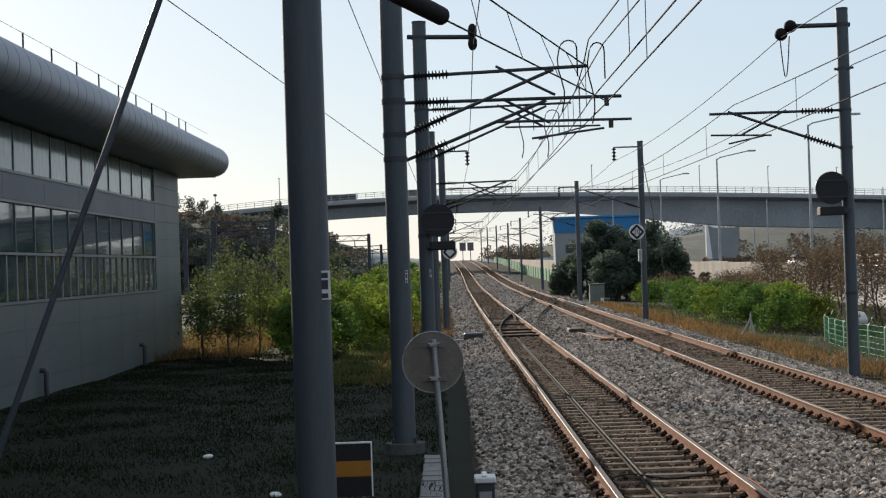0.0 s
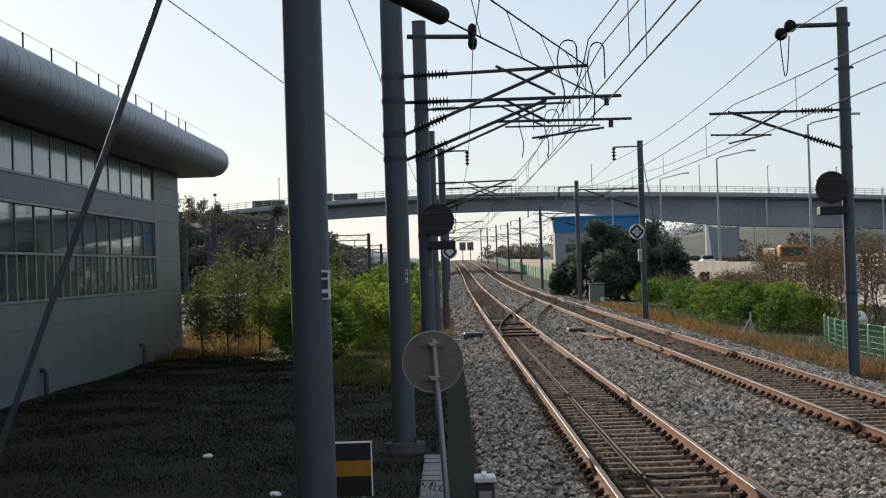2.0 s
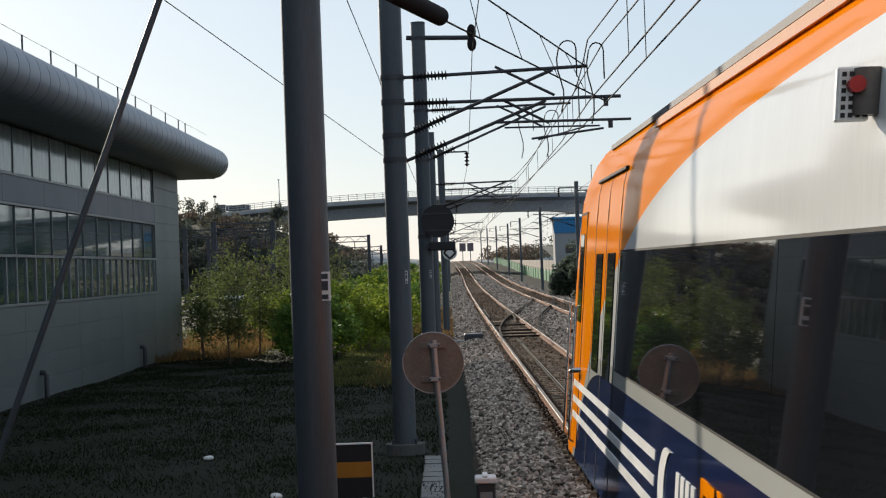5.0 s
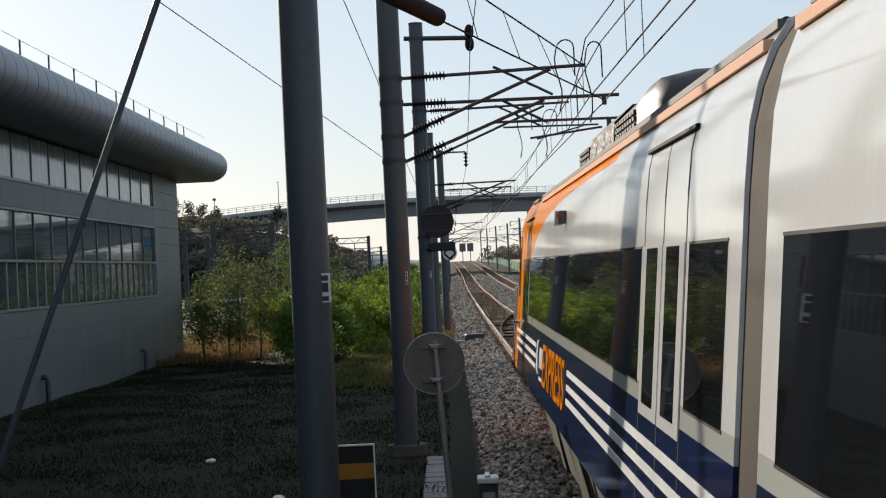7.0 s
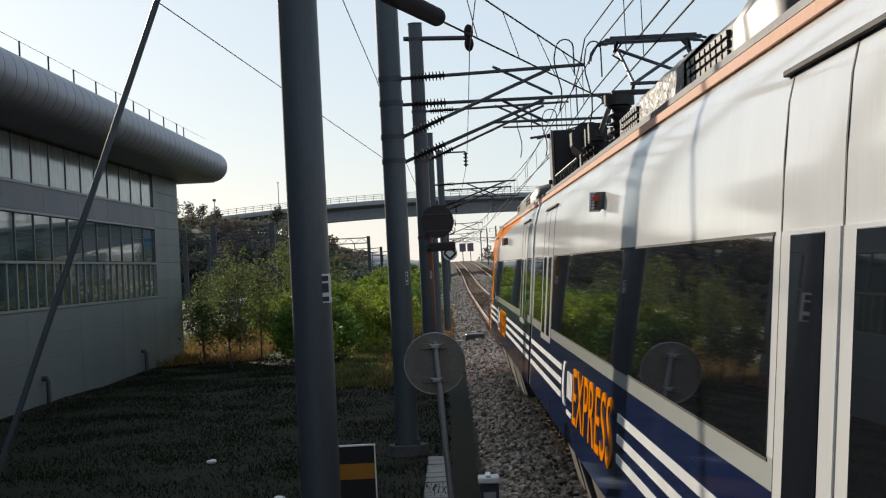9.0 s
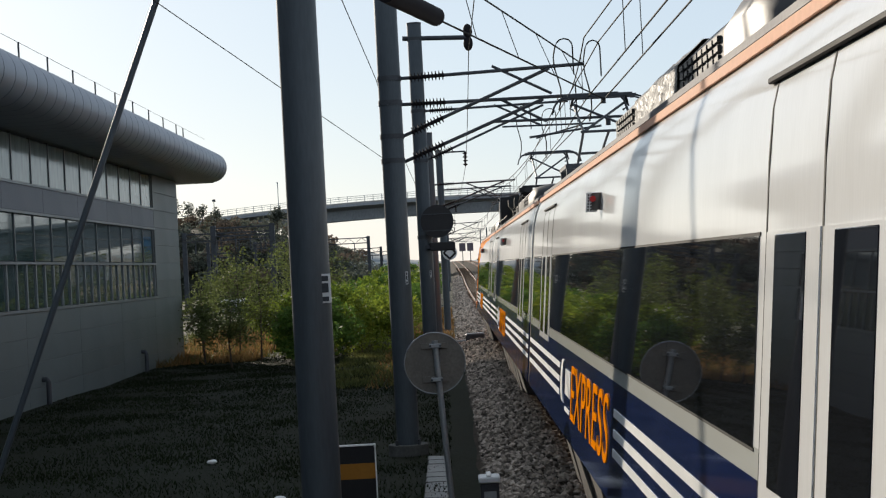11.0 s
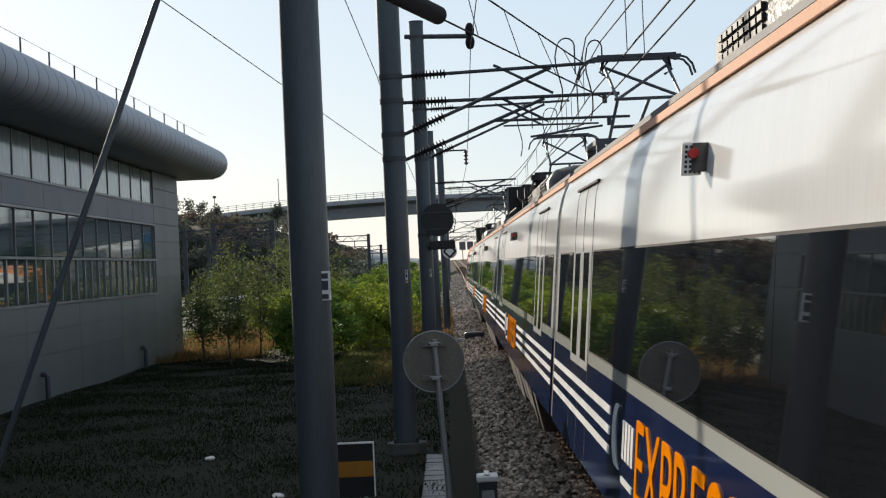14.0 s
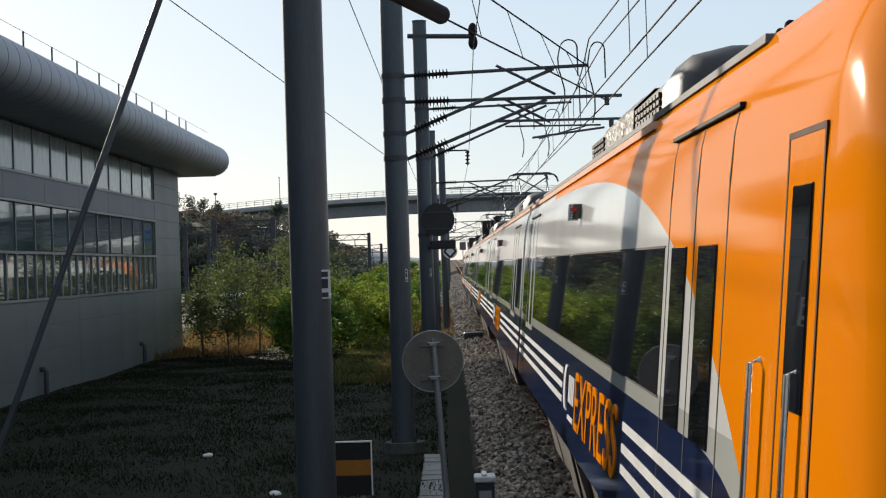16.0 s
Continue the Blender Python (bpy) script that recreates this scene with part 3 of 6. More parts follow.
def roof_unit(y0, y1, car):
    """Air-conditioning cover: louvred ends, silver middle and a smooth hump at the rear."""
    bm = bmesh.new()
    out = [(-1.12, 3.28), (-1.10, 3.57), (-0.94, 3.71), (0.94, 3.71), (1.10, 3.57), (1.12, 3.28)]
    prism(bm, out, y0, y1)
    u = part("roof_unit", fixed(bm), M_acgrey, car, "grey air-conditioning unit with louvred ends")
    louvre(y1 - 1.3, y1 - 0.15, 3.37, 3.56, -1.113, u)
    louvre(y0 + 0.15, y0 + 1.5, 3.37, 3.56, -1.113, u)
    bm = bmesh.new()
    n = 40
    outs = [(-1.135, 3.3), (-1.11, 3.585), (-0.95, 3.725), (0.95, 3.725)]
    rings = []
    for i in range(n + 1):
        y = y0 + 1.6 + (y1 - 1.4 - y0 - 1.6) * i / n
        rings.append([bm.verts.new((x + 0.018 * noise.noise((y * 5, z * 9, 1)), y, z + 0.02 * noise.noise((y * 4, x * 3, 7)))) for x, z in outs])
    for a, b in zip(rings, rings[1:]):
        for k in range(3):
            bm.faces.new((a[k], b[k], b[k + 1], a[k + 1]))
    part("silver_cover", fixed(bm), M_acsilver, u, "crumpled silver cover")
    bm = bmesh.new()
    rings = []
    for i in range(9):
        a = math.pi / 2 * i / 8
        s = math.cos(a) ** 0.5 if i < 8 else 0.03
        yy = y0 - 0.55 - 0.5 * math.sin(a) if i else y0
        rings.append([bm.verts.new((x * (0.75 + 0.25 * s), yy, 3.28 + (z - 3.28) * s)) for x, z in [(-1.13, 3.28), (-1.12, 3.55), (-1.03, 3.68), (-0.8, 3.73), (0.8, 3.73), (1.03, 3.68), (1.12, 3.55), (1.13, 3.28)]])
    for a, b in zip(rings, rings[1:]):
        for k in range(7):
            bm.faces.new((a[k], b[k], b[k + 1], a[k + 1])).smooth = True
    part("hump", fixed(bm), M_hump, u, "smooth dark grey end fairing")


def pantograph(y, car):
    """Raised pantograph: base frame on four insulators behind the head, two arms, braced upper frame, twin-strip head."""
    zc, yb = 5.05, y - 0.75
    feet = [(x - 0.05, yb + d - 0.05, 3.45, x + 0.05, yb + d + 0.05, 3.84) for x in (-0.62, 0.62) for d in (-0.6, 0.6)]
    hub = part("pantograph", fixed_boxes([(-0.68, yb - 0.66, 3.84, 0.68, yb - 0.58, 3.91), (-0.68, yb + 0.58, 3.84, 0.68, yb + 0.66, 3.91), (-0.68, yb - 0.58, 3.845, -0.6, yb + 0.58, 3.905), (0.6, yb - 0.58, 3.845, 0.68, yb + 0.58, 3.905)] + feet), M_darksteel, car, "dark steel pantograph raised to the wire")
    knee = (yb - 0.5, 4.38)
    lines = []
    for q in (-1, 1):
        lines += [[(q * 0.42, yb + 0.5, 3.9), (q * 0.38, knee[0], knee[1])], [(q * 0.38, knee[0], knee[1]), (q * 0.4, y, zc - 0.14)]]
    lines += [[(-0.42, knee[0], knee[1]), (0.42, knee[0], knee[1])], [(-0.38, knee[0], knee[1]), (0.4, y, zc - 0.14)], [(0.38, knee[0], knee[1]), (-0.4, y, zc - 0.14)], [(-0.42, yb + 0.1, 4.1), (0.42, yb + 0.1, 4.1)], [(-0.1, yb + 0.5, 3.95), (0.0, knee[0], knee[1])]]
    part("linkage", tubes(*lines, r=0.02), M_darksteel, hub)
    springs = []
    for q in (-1, 1):
        springs += [[(q * 0.4, y - 0.13, zc - 0.03), (q * 0.44, y, zc - 0.16), (q * 0.4, y + 0.13, zc - 0.03)], [(q * 0.34, y, zc - 0.05), (q * 0.46, y, zc - 0.2), (q * 0.36, y, zc - 0.26)]]
    part("head_spring", tubes(*springs, r=0.018, seg=6), M_darksteel, hub)
    for dy in (-0.13, 0.13):
        part("contact_strip", fixed_boxes([(-0.5, y + dy - 0.03, zc - 0.055, 0.5, y + dy + 0.03, zc), (-0.56, y + dy - 0.025, zc - 0.065, -0.5, y + dy + 0.025, zc - 0.02), (0.5, y + dy - 0.025, zc - 0.065, 0.56, y + dy + 0.025, zc - 0.02)]), M_darksteel, hub)
        for q in (-1, 1):
            part("horn", tubes([(q * 0.54, y + dy, zc - 0.04), (q * 0.63, y + dy, zc - 0.07), (q * 0.7, y + dy, zc - 0.15), (q * 0.735, y + dy, zc - 0.27)], r=0.016, seg=6), M_darksteel, hub)


def fixed_boxes(bs):
    bm = bmesh.new()
    for q in bs:
        box(bm, *q)
    return fixed(bm)


def seam_strip(y):
    """Door seam that follows the side as it curves in below the roof."""
    bm = fixed_boxes([(-HW - 0.002, y - 0.009, 1.0, -HW + 0.004, y + 0.009, 2.8), (-HW - 0.002, y - 0.009, 2.8, -HW + 0.004, y + 0.009, 2.97), (-HW - 0.002, y - 0.009, 2.97, -HW + 0.004, y + 0.009, 3.07)])
    for v in bm.verts:
        if v.co.z > 2.9:
            v.co.x += 0.008 if v.co.z < 3.0 else 0.026
    return bm


def door(y0, y1, car, cab_car):
    """A two-leaf plug door: leaves with narrow tall panes, seams and a drip rail."""
    ym = (y0 + y1) / 2
    for a, b in ((y0, ym), (ym, y1)):
        leaf = part("door_seam", seam_strip(a), M_rubber, car)
        w = b - a
        part("door_pane", side_box(a + w * 0.24, b - w * 0.2, WZ0 - 0.1, WZ1 - 0.0, 0.008, 0.012, 0.004), M_tglass, leaf, "narrow dark door pane")
        if not cab_car:
            bm = fixed_boxes([(-HW - 0.005, a + 0.02, WZ0 - 0.16, -HW + 0.001, b - 0.02, WZ1 + 0.01)])
            part("leaf", bm, M_twhite, leaf, "white door leaf")
    part("door_seam", seam_strip(y1), M_rubber, car)
    rail = part("drip_rail", bbox(-HW + 0.004, y0 - 0.1, 3.06, -HW + 0.06, y1 + 0.1, 3.082, 0.004), M_rubber, car, "black drip rail over the door")
    return rail


def stripes(y0, y1, car):
    for z in (1.535, 1.41, 1.29):
        part("white_line", side_box(y0, y1, z - 0.025, z + 0.025, 0.004, 0.006), M_white, car)


def underframe(y0, y1, car, rng):
    """Boxes, bogies and wheels below the floor."""
    part("floor_frame", bbox(-1.25, y0, 0.75, 1.25, y1, 1.0, 0), M_under, car)
    y = y0 + 4.6
    while y < y1 - 4.9:
        w = rng.uniform(0.5, 1.5)
        d = rng.uniform(0.3, 0.42)
        part("equipment_box", bbox(-1.36, y, d, -0.5, y + w, 0.95, 0.02), rng.choice([M_under, M_underbox, M_under]), car)
        y += w + rng.uniform(0.12, 0.5)
    for yb in (y0 + 2.7, y1 - 2.7):
        bg = part("bogie", fixed_boxes(((-1.2, yb - 1.5, 0.42, -0.98, yb + 1.5, 0.62), (0.98, yb - 1.5, 0.42, 1.2, yb + 1.5, 0.62), (-1.0, yb - 0.3, 0.4, 1.0, yb + 0.3, 0.65), (-1.25, yb - 0.35, 0.6, -0.95, yb + 0.35, 0.85))), M_under, car)
        for dy in (-1.05, 1.05):
            for x0 in (-0.82, 0.69):
                bm = bmesh.new()
                prism(bm, [(0.43 * math.cos(2 * math.pi * k / 24), 0.43 * math.sin(2 * math.pi * k / 24)) for k in range(24)], x0, x0 + 0.13)
                bmesh.ops.rotate(bm, verts=bm.verts[:], matrix=Matrix.Rotation(radians(-90), 3, 'Z'))
                bmesh.ops.translate(bm, verts=bm.verts[:], vec=(0, yb + dy, 0.43))
                part("wheel", fixed(bm), M_under, bg)


LETTERS, LW, LH, LX, LZ = text_mesh("EXPRESS", 1.0, M_torange)


def writing(y_start, car):
    """Orange word, a white crescent badge and small bars, reading from front to rear."""
    me = LETTERS.copy()
    sx, sz = 3.15 / LW, 0.45 / LH
    for v in me.vertices:
        v.co = (-HW - 0.004 - v.co.z, y_start - (v.co.x - LX) * sx, 1.17 + (v.co.y - LZ) * sz)
    o = new("lettering", me)
    o.parent = car
    tagged(o, "orange word in tall narrow letters")
    bm = bmesh.new()
    outer = [(0.2 * math.cos(a), 0.25 * math.sin(a)) for a in [radians(70 + 220 * k / 16) for k in range(17)]]
    inner = [(0.17 + 0.2 * math.cos(a), 0.25 * math.sin(a)) for a in [radians(86 + 188 * k / 16) for k in range(17)]]
    va = [bm.verts.new((-HW - 0.006, y_start + 1.05 - x * 1.15, 1.43 + z * 0.75)) for x, z in outer]
    vb = [bm.verts.new((-HW - 0.006, y_start + 1.05 - x * 1.15, 1.43 + z * 0.75)) for x, z in inner]
    for i in range(16):
        bm.faces.new((va[i], va[i + 1], vb[i + 1], vb[i]))
    ext = bmesh.ops.extrude_face_region(bm, geom=bm.faces[:])
    bmesh.ops.translate(bm, verts=[g for g in ext["geom"] if isinstance(g, bmesh.types.BMVert)], vec=(0.005, 0, 0))
    part("crescent_badge", fixed(bm), M_white, car, "white crescent badge")
    for k, (a, w, z0, z1) in enumerate(((0.70, 0.1, 1.33, 1.55), (0.55, 0.1, 1.33, 1.55), (0.40, 0.1, 1.33, 1.55), (0.25, 0.1, 1.33, 1.55), (0.70, 0.55, 1.19, 1.225))):
        part("white_bar", side_box(y_start + a - w, y_start + a, z0, z1, 0.005, 0.006), M_white, car)


def side_marker(y, car):
    """Perforated plate that faces along the train, a red lamp on it and a rounded hood between plate and body."""
    x0 = -HW - 0.1
    bk = part("side_marker", bbox(x0, y - 0.02, 2.83, -HW - 0.015, y + 0.01, 2.97, 0.005), M_white, car, "pale perforated side marker with a red lamp")
    for i in range(4):
        for j in range(6):
            if not (i in (1, 2) and j in (3, 4)):
                part("light_cell", bbox(x0 + 0.012 + 0.019 * i, y - 0.023, 2.84 + 0.021 * j, x0 + 0.023 + 0.019 * i, y - 0.018, 2.852 + 0.021 * j, 0), M_black, bk)
    bm = bmesh.new()
    tube(bm, [(x0 + 0.045, y - 0.055, 2.922), (x0 + 0.045, y - 0.015, 2.922)], 0.022, 14)
    part("red_lens", fixed(bm), M_red, bk)
    bm = bmesh.new()
    tube(bm, [(-HW - 0.02, y - 0.01, 2.845), (-HW - 0.02, y - 0.01, 2.965)], 0.04, 14)
    part("hood", fixed(bm), M_bushing, bk)


def high_voltage_gear(car):
    """Cabinet, bushing with its housing, switch linkage, insulator towers and a low rail at the front of a car's roof."""
    cabinet = part("roof_box", bbox(-1.17, -0.9, 3.36, 0.95, -0.5, 4.05, 0.012), M_black, car, "black high-voltage cabinet")
    part("cabinet_edge", bbox(-1.2, -0.93, 3.36, -1.172, -0.47, 4.05, 0.004), M_acgrey, cabinet)
    for z in (3.42, 3.97):
        part("hinge", bbox(-1.24, -0.8, z, -1.2, -0.7, z + 0.05, 0.006), M_black, cabinet)
    for x in (-0.84, 0.1):
        bm = bmesh.new()
        ribbed(bm, (x, -0.9, 3.82), (x, -1.5, 3.86), 0.125, 0.142, 4, 20)
        bushing = part("bushing", bm, M_bushing, car, "grey-brown ribbed bushing")
        bm = bmesh.new()
        prism(bm, [(x + 0.2 * math.cos(math.pi / 8 + math.pi / 4 * k), 3.87 + 0.19 * math.sin(math.pi / 8 + math.pi / 4 * k)) for k in range(8)], -1.82, -1.5)
        part("housing", fixed(bm), M_black, bushing)
        part("terminal", tubes([(x, -1.82, 3.9), (x, -1.95, 3.9)], r=0.06, seg=10), M_black, bushing)
        part("pedestal", bbox(x - 0.09, -1.78, 3.36, x + 0.09, -1.56, 3.7, 0.01), M_black, bushing)
    part("switch_link", fixed_boxes([(-0.9, -3.3, 3.78, -0.82, -1.95, 3.84), (-0.92, -2.4, 3.74, -0.78, -2.25, 3.93), (-0.92, -2.85, 3.74, -0.78, -2.7, 3.95), (-0.95, -3.2, 3.74, -0.76, -3.0, 3.9)]), M_black, car)
    for x, y in ((-0.86, -2.3), (-0.86, -3.1)):
        bm = bmesh.new()
        ribbed(bm, (x, y, 3.36), (x, y, 3.76), 0.05, 0.09, 5)
        part("post_insulator", bm, M_insul, car)
    for x in (-0.73, 0.0, 0.73):
        bm = bmesh.new()
        ribbed(bm, (x, -4.2, 3.36), (x, -4.2, 4.02), 0.075, 0.12, 8)
        tower = part("roof_insulator", bm, M_insul, car, "ribbed dark insulator")
        bm = bmesh.new()
        tube(bm, [(x, -4.2, 4.0), (x, -4.2, 4.1)], 0.15, 18)
        part("insulator_cap", fixed(bm), M_black, tower)
    part("roof_bus_bar", tubes([(-0.8, -4.2, 4.12), (0.8, -4.2, 4.12)], [(-0.84, -3.3, 3.82), (-0.78, -4.15, 4.1)], r=0.028), M_black, car)
    rail = part("roof_rail", tubes([(-1.17, 0.02, 3.3), (-1.17, 0.02, 3.44), (-1.17, -0.1, 3.5), (-1.17, -4.2, 3.5)], r=0.011), M_black, car)
    for k in range(10):
        part("rail_post", tubes([(-1.17, -0.2 - 0.42 * k, 3.3), (-1.17, -0.2 - 0.42 * k, 3.5)], r=0.012, seg=6), M_black, rail)


def build_car(y_front, lead=False, tail=False, length=CARLEN, panto=False, front_gear=False, seed=1):
    """One car; its front end lies at y = 0 of its own space. lead, tail: which end has the cab."""
    rng = random.Random(seed)
    L = length
    bm = body_mesh(L, lead or tail)
    if tail:
        for v in bm.verts:
            v.co.y = -L - v.co.y
        bmesh.ops.reverse_faces(bm, faces=bm.faces[:])
        fixed(bm)
    cab = lead or tail
    car = new("car_body", mesh_of("car_body", bm, M_livery if lead else (livery(L) if tail else M_tshell)))
    car.parent = TRAIN
    car.location = (0, y_front, 0)
    tagged(car, "driving car with an orange cab end" if cab else "white passenger car with a navy skirt")
    # doors near both ends
    f0 = -2.2 if lead else (-1.42 if tail else -2.0)
    fw = 1.55 if tail else 1.65
    r0 = -L + 2.6 if tail else -L + (1.4 if lead else 1.85)
    rw = 1.55 if lead else 1.65
    door(f0 - fw, f0, car, cab and lead)
    door(r0, r0 + rw, car, cab and tail)
    # window band
    spans = [(r0 + rw + 0.12, f0 - fw - 0.12)]
    if not lead:
        spans.append((f0 + 0.12, -0.3))
    if not tail:
        spans.append((-L + 0.3, r0 - 0.12))
    for a, b in spans:
        n = max(1, round((b - a) / 2.35))
        w = (b - a) / n
        for k in range(n):
            part("window_pane", side_box(a + w * k + 0.004, a + w * (k + 1) - 0.004, WZ0, WZ1, 0.005, 0.012, 0.0), M_tglass, car, "dark tinted window")
            part("window_pane", bbox(HW - 0.006, a + w * k + 0.004, WZ0, HW + 0.006, a + w * (k + 1) - 0.004, WZ1, 0), M_tglass, car)
        for z in (WZ1, WZ0 - 0.012):
            part("window_gasket", fixed_boxes([(-HW - 0.004, a - 0.015, z, -HW + 0.004, b + 0.015, z + 0.012)]), M_rubber, car)
    # navy side, stripes and writing
    yw = -7.5 if lead else (-10.0 if tail else -6.9)
    if lead:
        stripes(yw + 1.45, -0.9, car)
        stripes(-L + 0.05, yw - 3.45, car)
    elif tail:
        stripes(yw + 1.45, -0.05, car)
        stripes(-L + 0.9, yw - 3.45, car)
    else:
        stripes(yw + 1.45, -0.05, car)
        stripes(-L + 0.05, yw - 3.45, car)
    writing(yw, car)
    side_marker(-9.9 if lead else (-9.4 if tail else -8.85), car)
    # gutter and thin orange line under it
    g0, g1 = (-L + (2.6 if tail else 0.05)), (-1.9 if lead else -0.05)
    part("gutter", fixed_boxes([(-HW + 0.105, g0, 3.315, -HW + 0.17, g1, 3.35)]), M_roofgrey, car)
    part("orange_line", fixed_boxes([(-HW + 0.056, g0 + (3.0 if tail else 0), 3.232, -HW + 0.12, g1 - (3.0 if lead else 0), 3.277)]), M_stripe_or, car, "pale orange line under the gutter")
    roof_unit(-12.75 - (0.9 if lead else 0), -7.6 - (0.9 if lead else 0), car)
    underframe(-L + (0.9 if tail else 0.1), -0.9 if lead else -0.1, car, rng)
    # rubber end frame and gangway to the next car
    if not tail:
        bm = bmesh.new()
        prism(bm, [(-x * 0.988, 0.97 + (z - 0.97) * 0.99) for x, z in PROFILE] + [(x * 0.988, 0.97 + (z - 0.97) * 0.99) for x, z in PROFILE[-2::-1]], -L - (PITCH - CARLEN), -L - 0.004)
        part("gangway", fixed(bm), M_bellow, car, "brown-grey gangway between the cars")
    if cab:
        cab_fittings(car, L, tail)
    if panto:
        pantograph(-1.3, car)
        pantograph(-14.0, car)
    if front_gear:
        high_voltage_gear(car)
    return car


def cab_fittings(car, L, tail):
    """Recessed cab door with a slit window and two grab rails."""
    def yy(e):
        return -L + e if tail else -e
    a, b = sorted((yy(1.0), yy(1.5)) if tail else (yy(0.85), yy(1.38)))
    d = part("cab_door", side_box(a, b, 1.05, 2.86, 0.002, 0.004, 0), M_torange, car, "orange cab door")
    for q in (a, b):
        part("door_frame", side_box(q - 0.009, q + 0.009, 1.05, 2.88, 0.004, 0.008), M_frame, d)
    part("door_frame", side_box(a, b, 2.86, 2.88, 0.004, 0.008), M_frame, d)
    part("slit_window", side_box(a + 0.12, b - 0.11, 2.02, 2.71, 0.009, 0.012, 0.004), M_tglass, d, "narrow dark window")
    for q in ((yy(1.2), yy(1.8)) if tail else (yy(0.55), yy(1.1))):
        part("grab_rail", tubes([(-HW, q, 2.15), (-HW - 0.035, q, 2.14), (-HW - 0.035, q, 1.1), (-HW, q, 1.08)], r=0.011), M_chrome, car, "steel grab rail")
    part("door_handle", tubes([(-HW, yy(1.42), 1.66), (-HW - 0.06, yy(1.42), 1.66), (-HW - 0.06, yy(1.25), 1.64)], r=0.02), M_chrome, d)
    # windscreen and lamps on the end
    part("windscreen", bbox(-0.78, yy(0.30) - 0.05, 2.0, 0.78, yy(0.30) + 0.32, 2.75, 0.05), M_tglass, car)


def shell_mat():
    """White car: grey band and navy below."""
    m = livery(0.0)
    m.name = "middle_car_paint"
    for nd in m.node_tree.nodes:
        if nd.type == 'MATH' and nd.operation == 'GREATER_THAN' and nd.inputs[0].links and nd.inputs[1].links:
            for k in list(nd.inputs[1].links):
                m.node_tree.links.remove(k)
            nd.inputs[1].default_value = 9.0
        if nd.type == 'MATH' and nd.operation == 'MINIMUM':
            for k in list(nd.inputs[1].links):
                m.node_tree.links.remove(k)
            nd.inputs[1].default_value = 9.0
    return m


M_tshell = shell_mat()
build_car(0.4, lead=True, length=19.15, seed=1)
for k in range(1, 5):
    build_car(-19.2 - PITCH * (k - 1), panto=k in (1, 3), front_gear=k in (1, 3), seed=k + 1)
build_car(-19.2 - PITCH * 4, tail=True, length=19.25, seed=9)


def lean_sides():
    """Give the car sides their slight inward lean."""
    done = set()
    upright = ("roof_", "louvre", "silver_", "hump", "cabinet_", "hinge", "bushing", "housing", "terminal", "pedestal", "switch_", "post_ins", "insulator_", "rail_post", "pantograph", "linkage")
    for o in TRAIN.children_recursive:
        if o.type != 'MESH' or o.data.name in done or o.name.startswith(upright):
            continue
        done.add(o.data.name)
        for v in o.data.vertices:
            x, z = v.co.x, v.co.z
            if z > 0.9 and z < 4.0 and abs(x) > 0.6:
                w = min(1.0, (abs(x) - 0.6) / 0.45)
                v.co.x = x - LEAN * (z - 2.3) * w * (1 if x > 0 else -1)


lean_sides()


# ---- overhead line ----
def put_insulated(t, a, b, ins=0.55, r=0.028):
    """A bar from the pole outwards whose first stretch is an insulator."""
    a, b = Vector(a), Vector(b)
    d = (b - a).normalized()
    insulator(t, a + d * 0.15, a + d * (0.15 + ins), 10, 0.075)
    arm_bar(t, a, b, r)


def collar(t, z, r):
    o = t.matrix_basis.translation
    bm = bmesh.new()
    tube(bm, [(0, 0, z - o.z - 0.04), (0, 0, z - o.z + 0.04)], r + 0.012, 20)
    part("clamp", fixed(bm), M_darksteel, t)


Y2, Y3, Y5 = 25.7, 38.0, 72.0
put_insulated(P2, (-0.6, Y2, 5.48), (2.3, Y2, 5.56))
put_insulated(P2, (-0.6, Y2, 4.57), (1.75, Y2, 5.52))
put_insulated(P2, (-0.6, Y2 + 0.3, 5.10), (2.84, Y2 + 0.3, 5.10))
put_insulated(P2, (-0.6, Y2 + 0.3, 4.19), (1.65, Y2 + 0.3, 5.07))
arm_bar(P2, (0.85, Y2, 5.60), (1.77, Y2, 5.12), 0.022, "brace")
arm_bar(P2, (0.97, Y2 + 0.3, 5.10), (1.69, Y2 + 0.3, 4.71), 0.022, "brace")
arm_bar(P2, (0.83, Y2 + 0.3, 4.75), (2.99, Y2 + 0.3, 4.73), 0.022, "registration_tube")
arm_bar(P2, (2.6, Y2 + 0.3, 5.1), (2.6, Y2 + 0.3, 4.95), 0.04, "wire_clamp")
arm_bar(P2, (2.66, Y2 + 0.3, 4.73), (2.66, Y2 + 0.3, 4.6), 0.04, "wire_clamp")
arm_bar(P2, (1.4, Y2 + 0.3, 4.47), (2.55, Y2 + 0.3, 4.6), 0.018, "steady_arm")
for z in (5.48, 5.10, 4.57, 4.19):
    collar(P2, z, 0.178)
put_insulated(P3, (-0.4, Y3, 6.12), (2.98, Y3, 6.18))
put_insulated(P3, (-0.4, Y3, 4.96), (2.4, Y3, 6.12))
arm_bar(P3, (1.26, Y3, 6.18), (2.31, Y3, 5.66), 0.024, "brace")
arm_bar(P3, (1.43, Y3, 5.66), (3.64, Y3, 5.63), 0.022, "registration_tube")
arm_bar(P3, (2.2, Y3, 5.35), (3.3, Y3, 5.62), 0.018, "steady_arm")
arm_bar(P3, (-0.78, Y3, 7.83), (0.74, Y3, 7.78), 0.055, "bracket")
for z in (7.8, 6.12, 4.96, 3.2):
    collar(P3, z, 0.165)
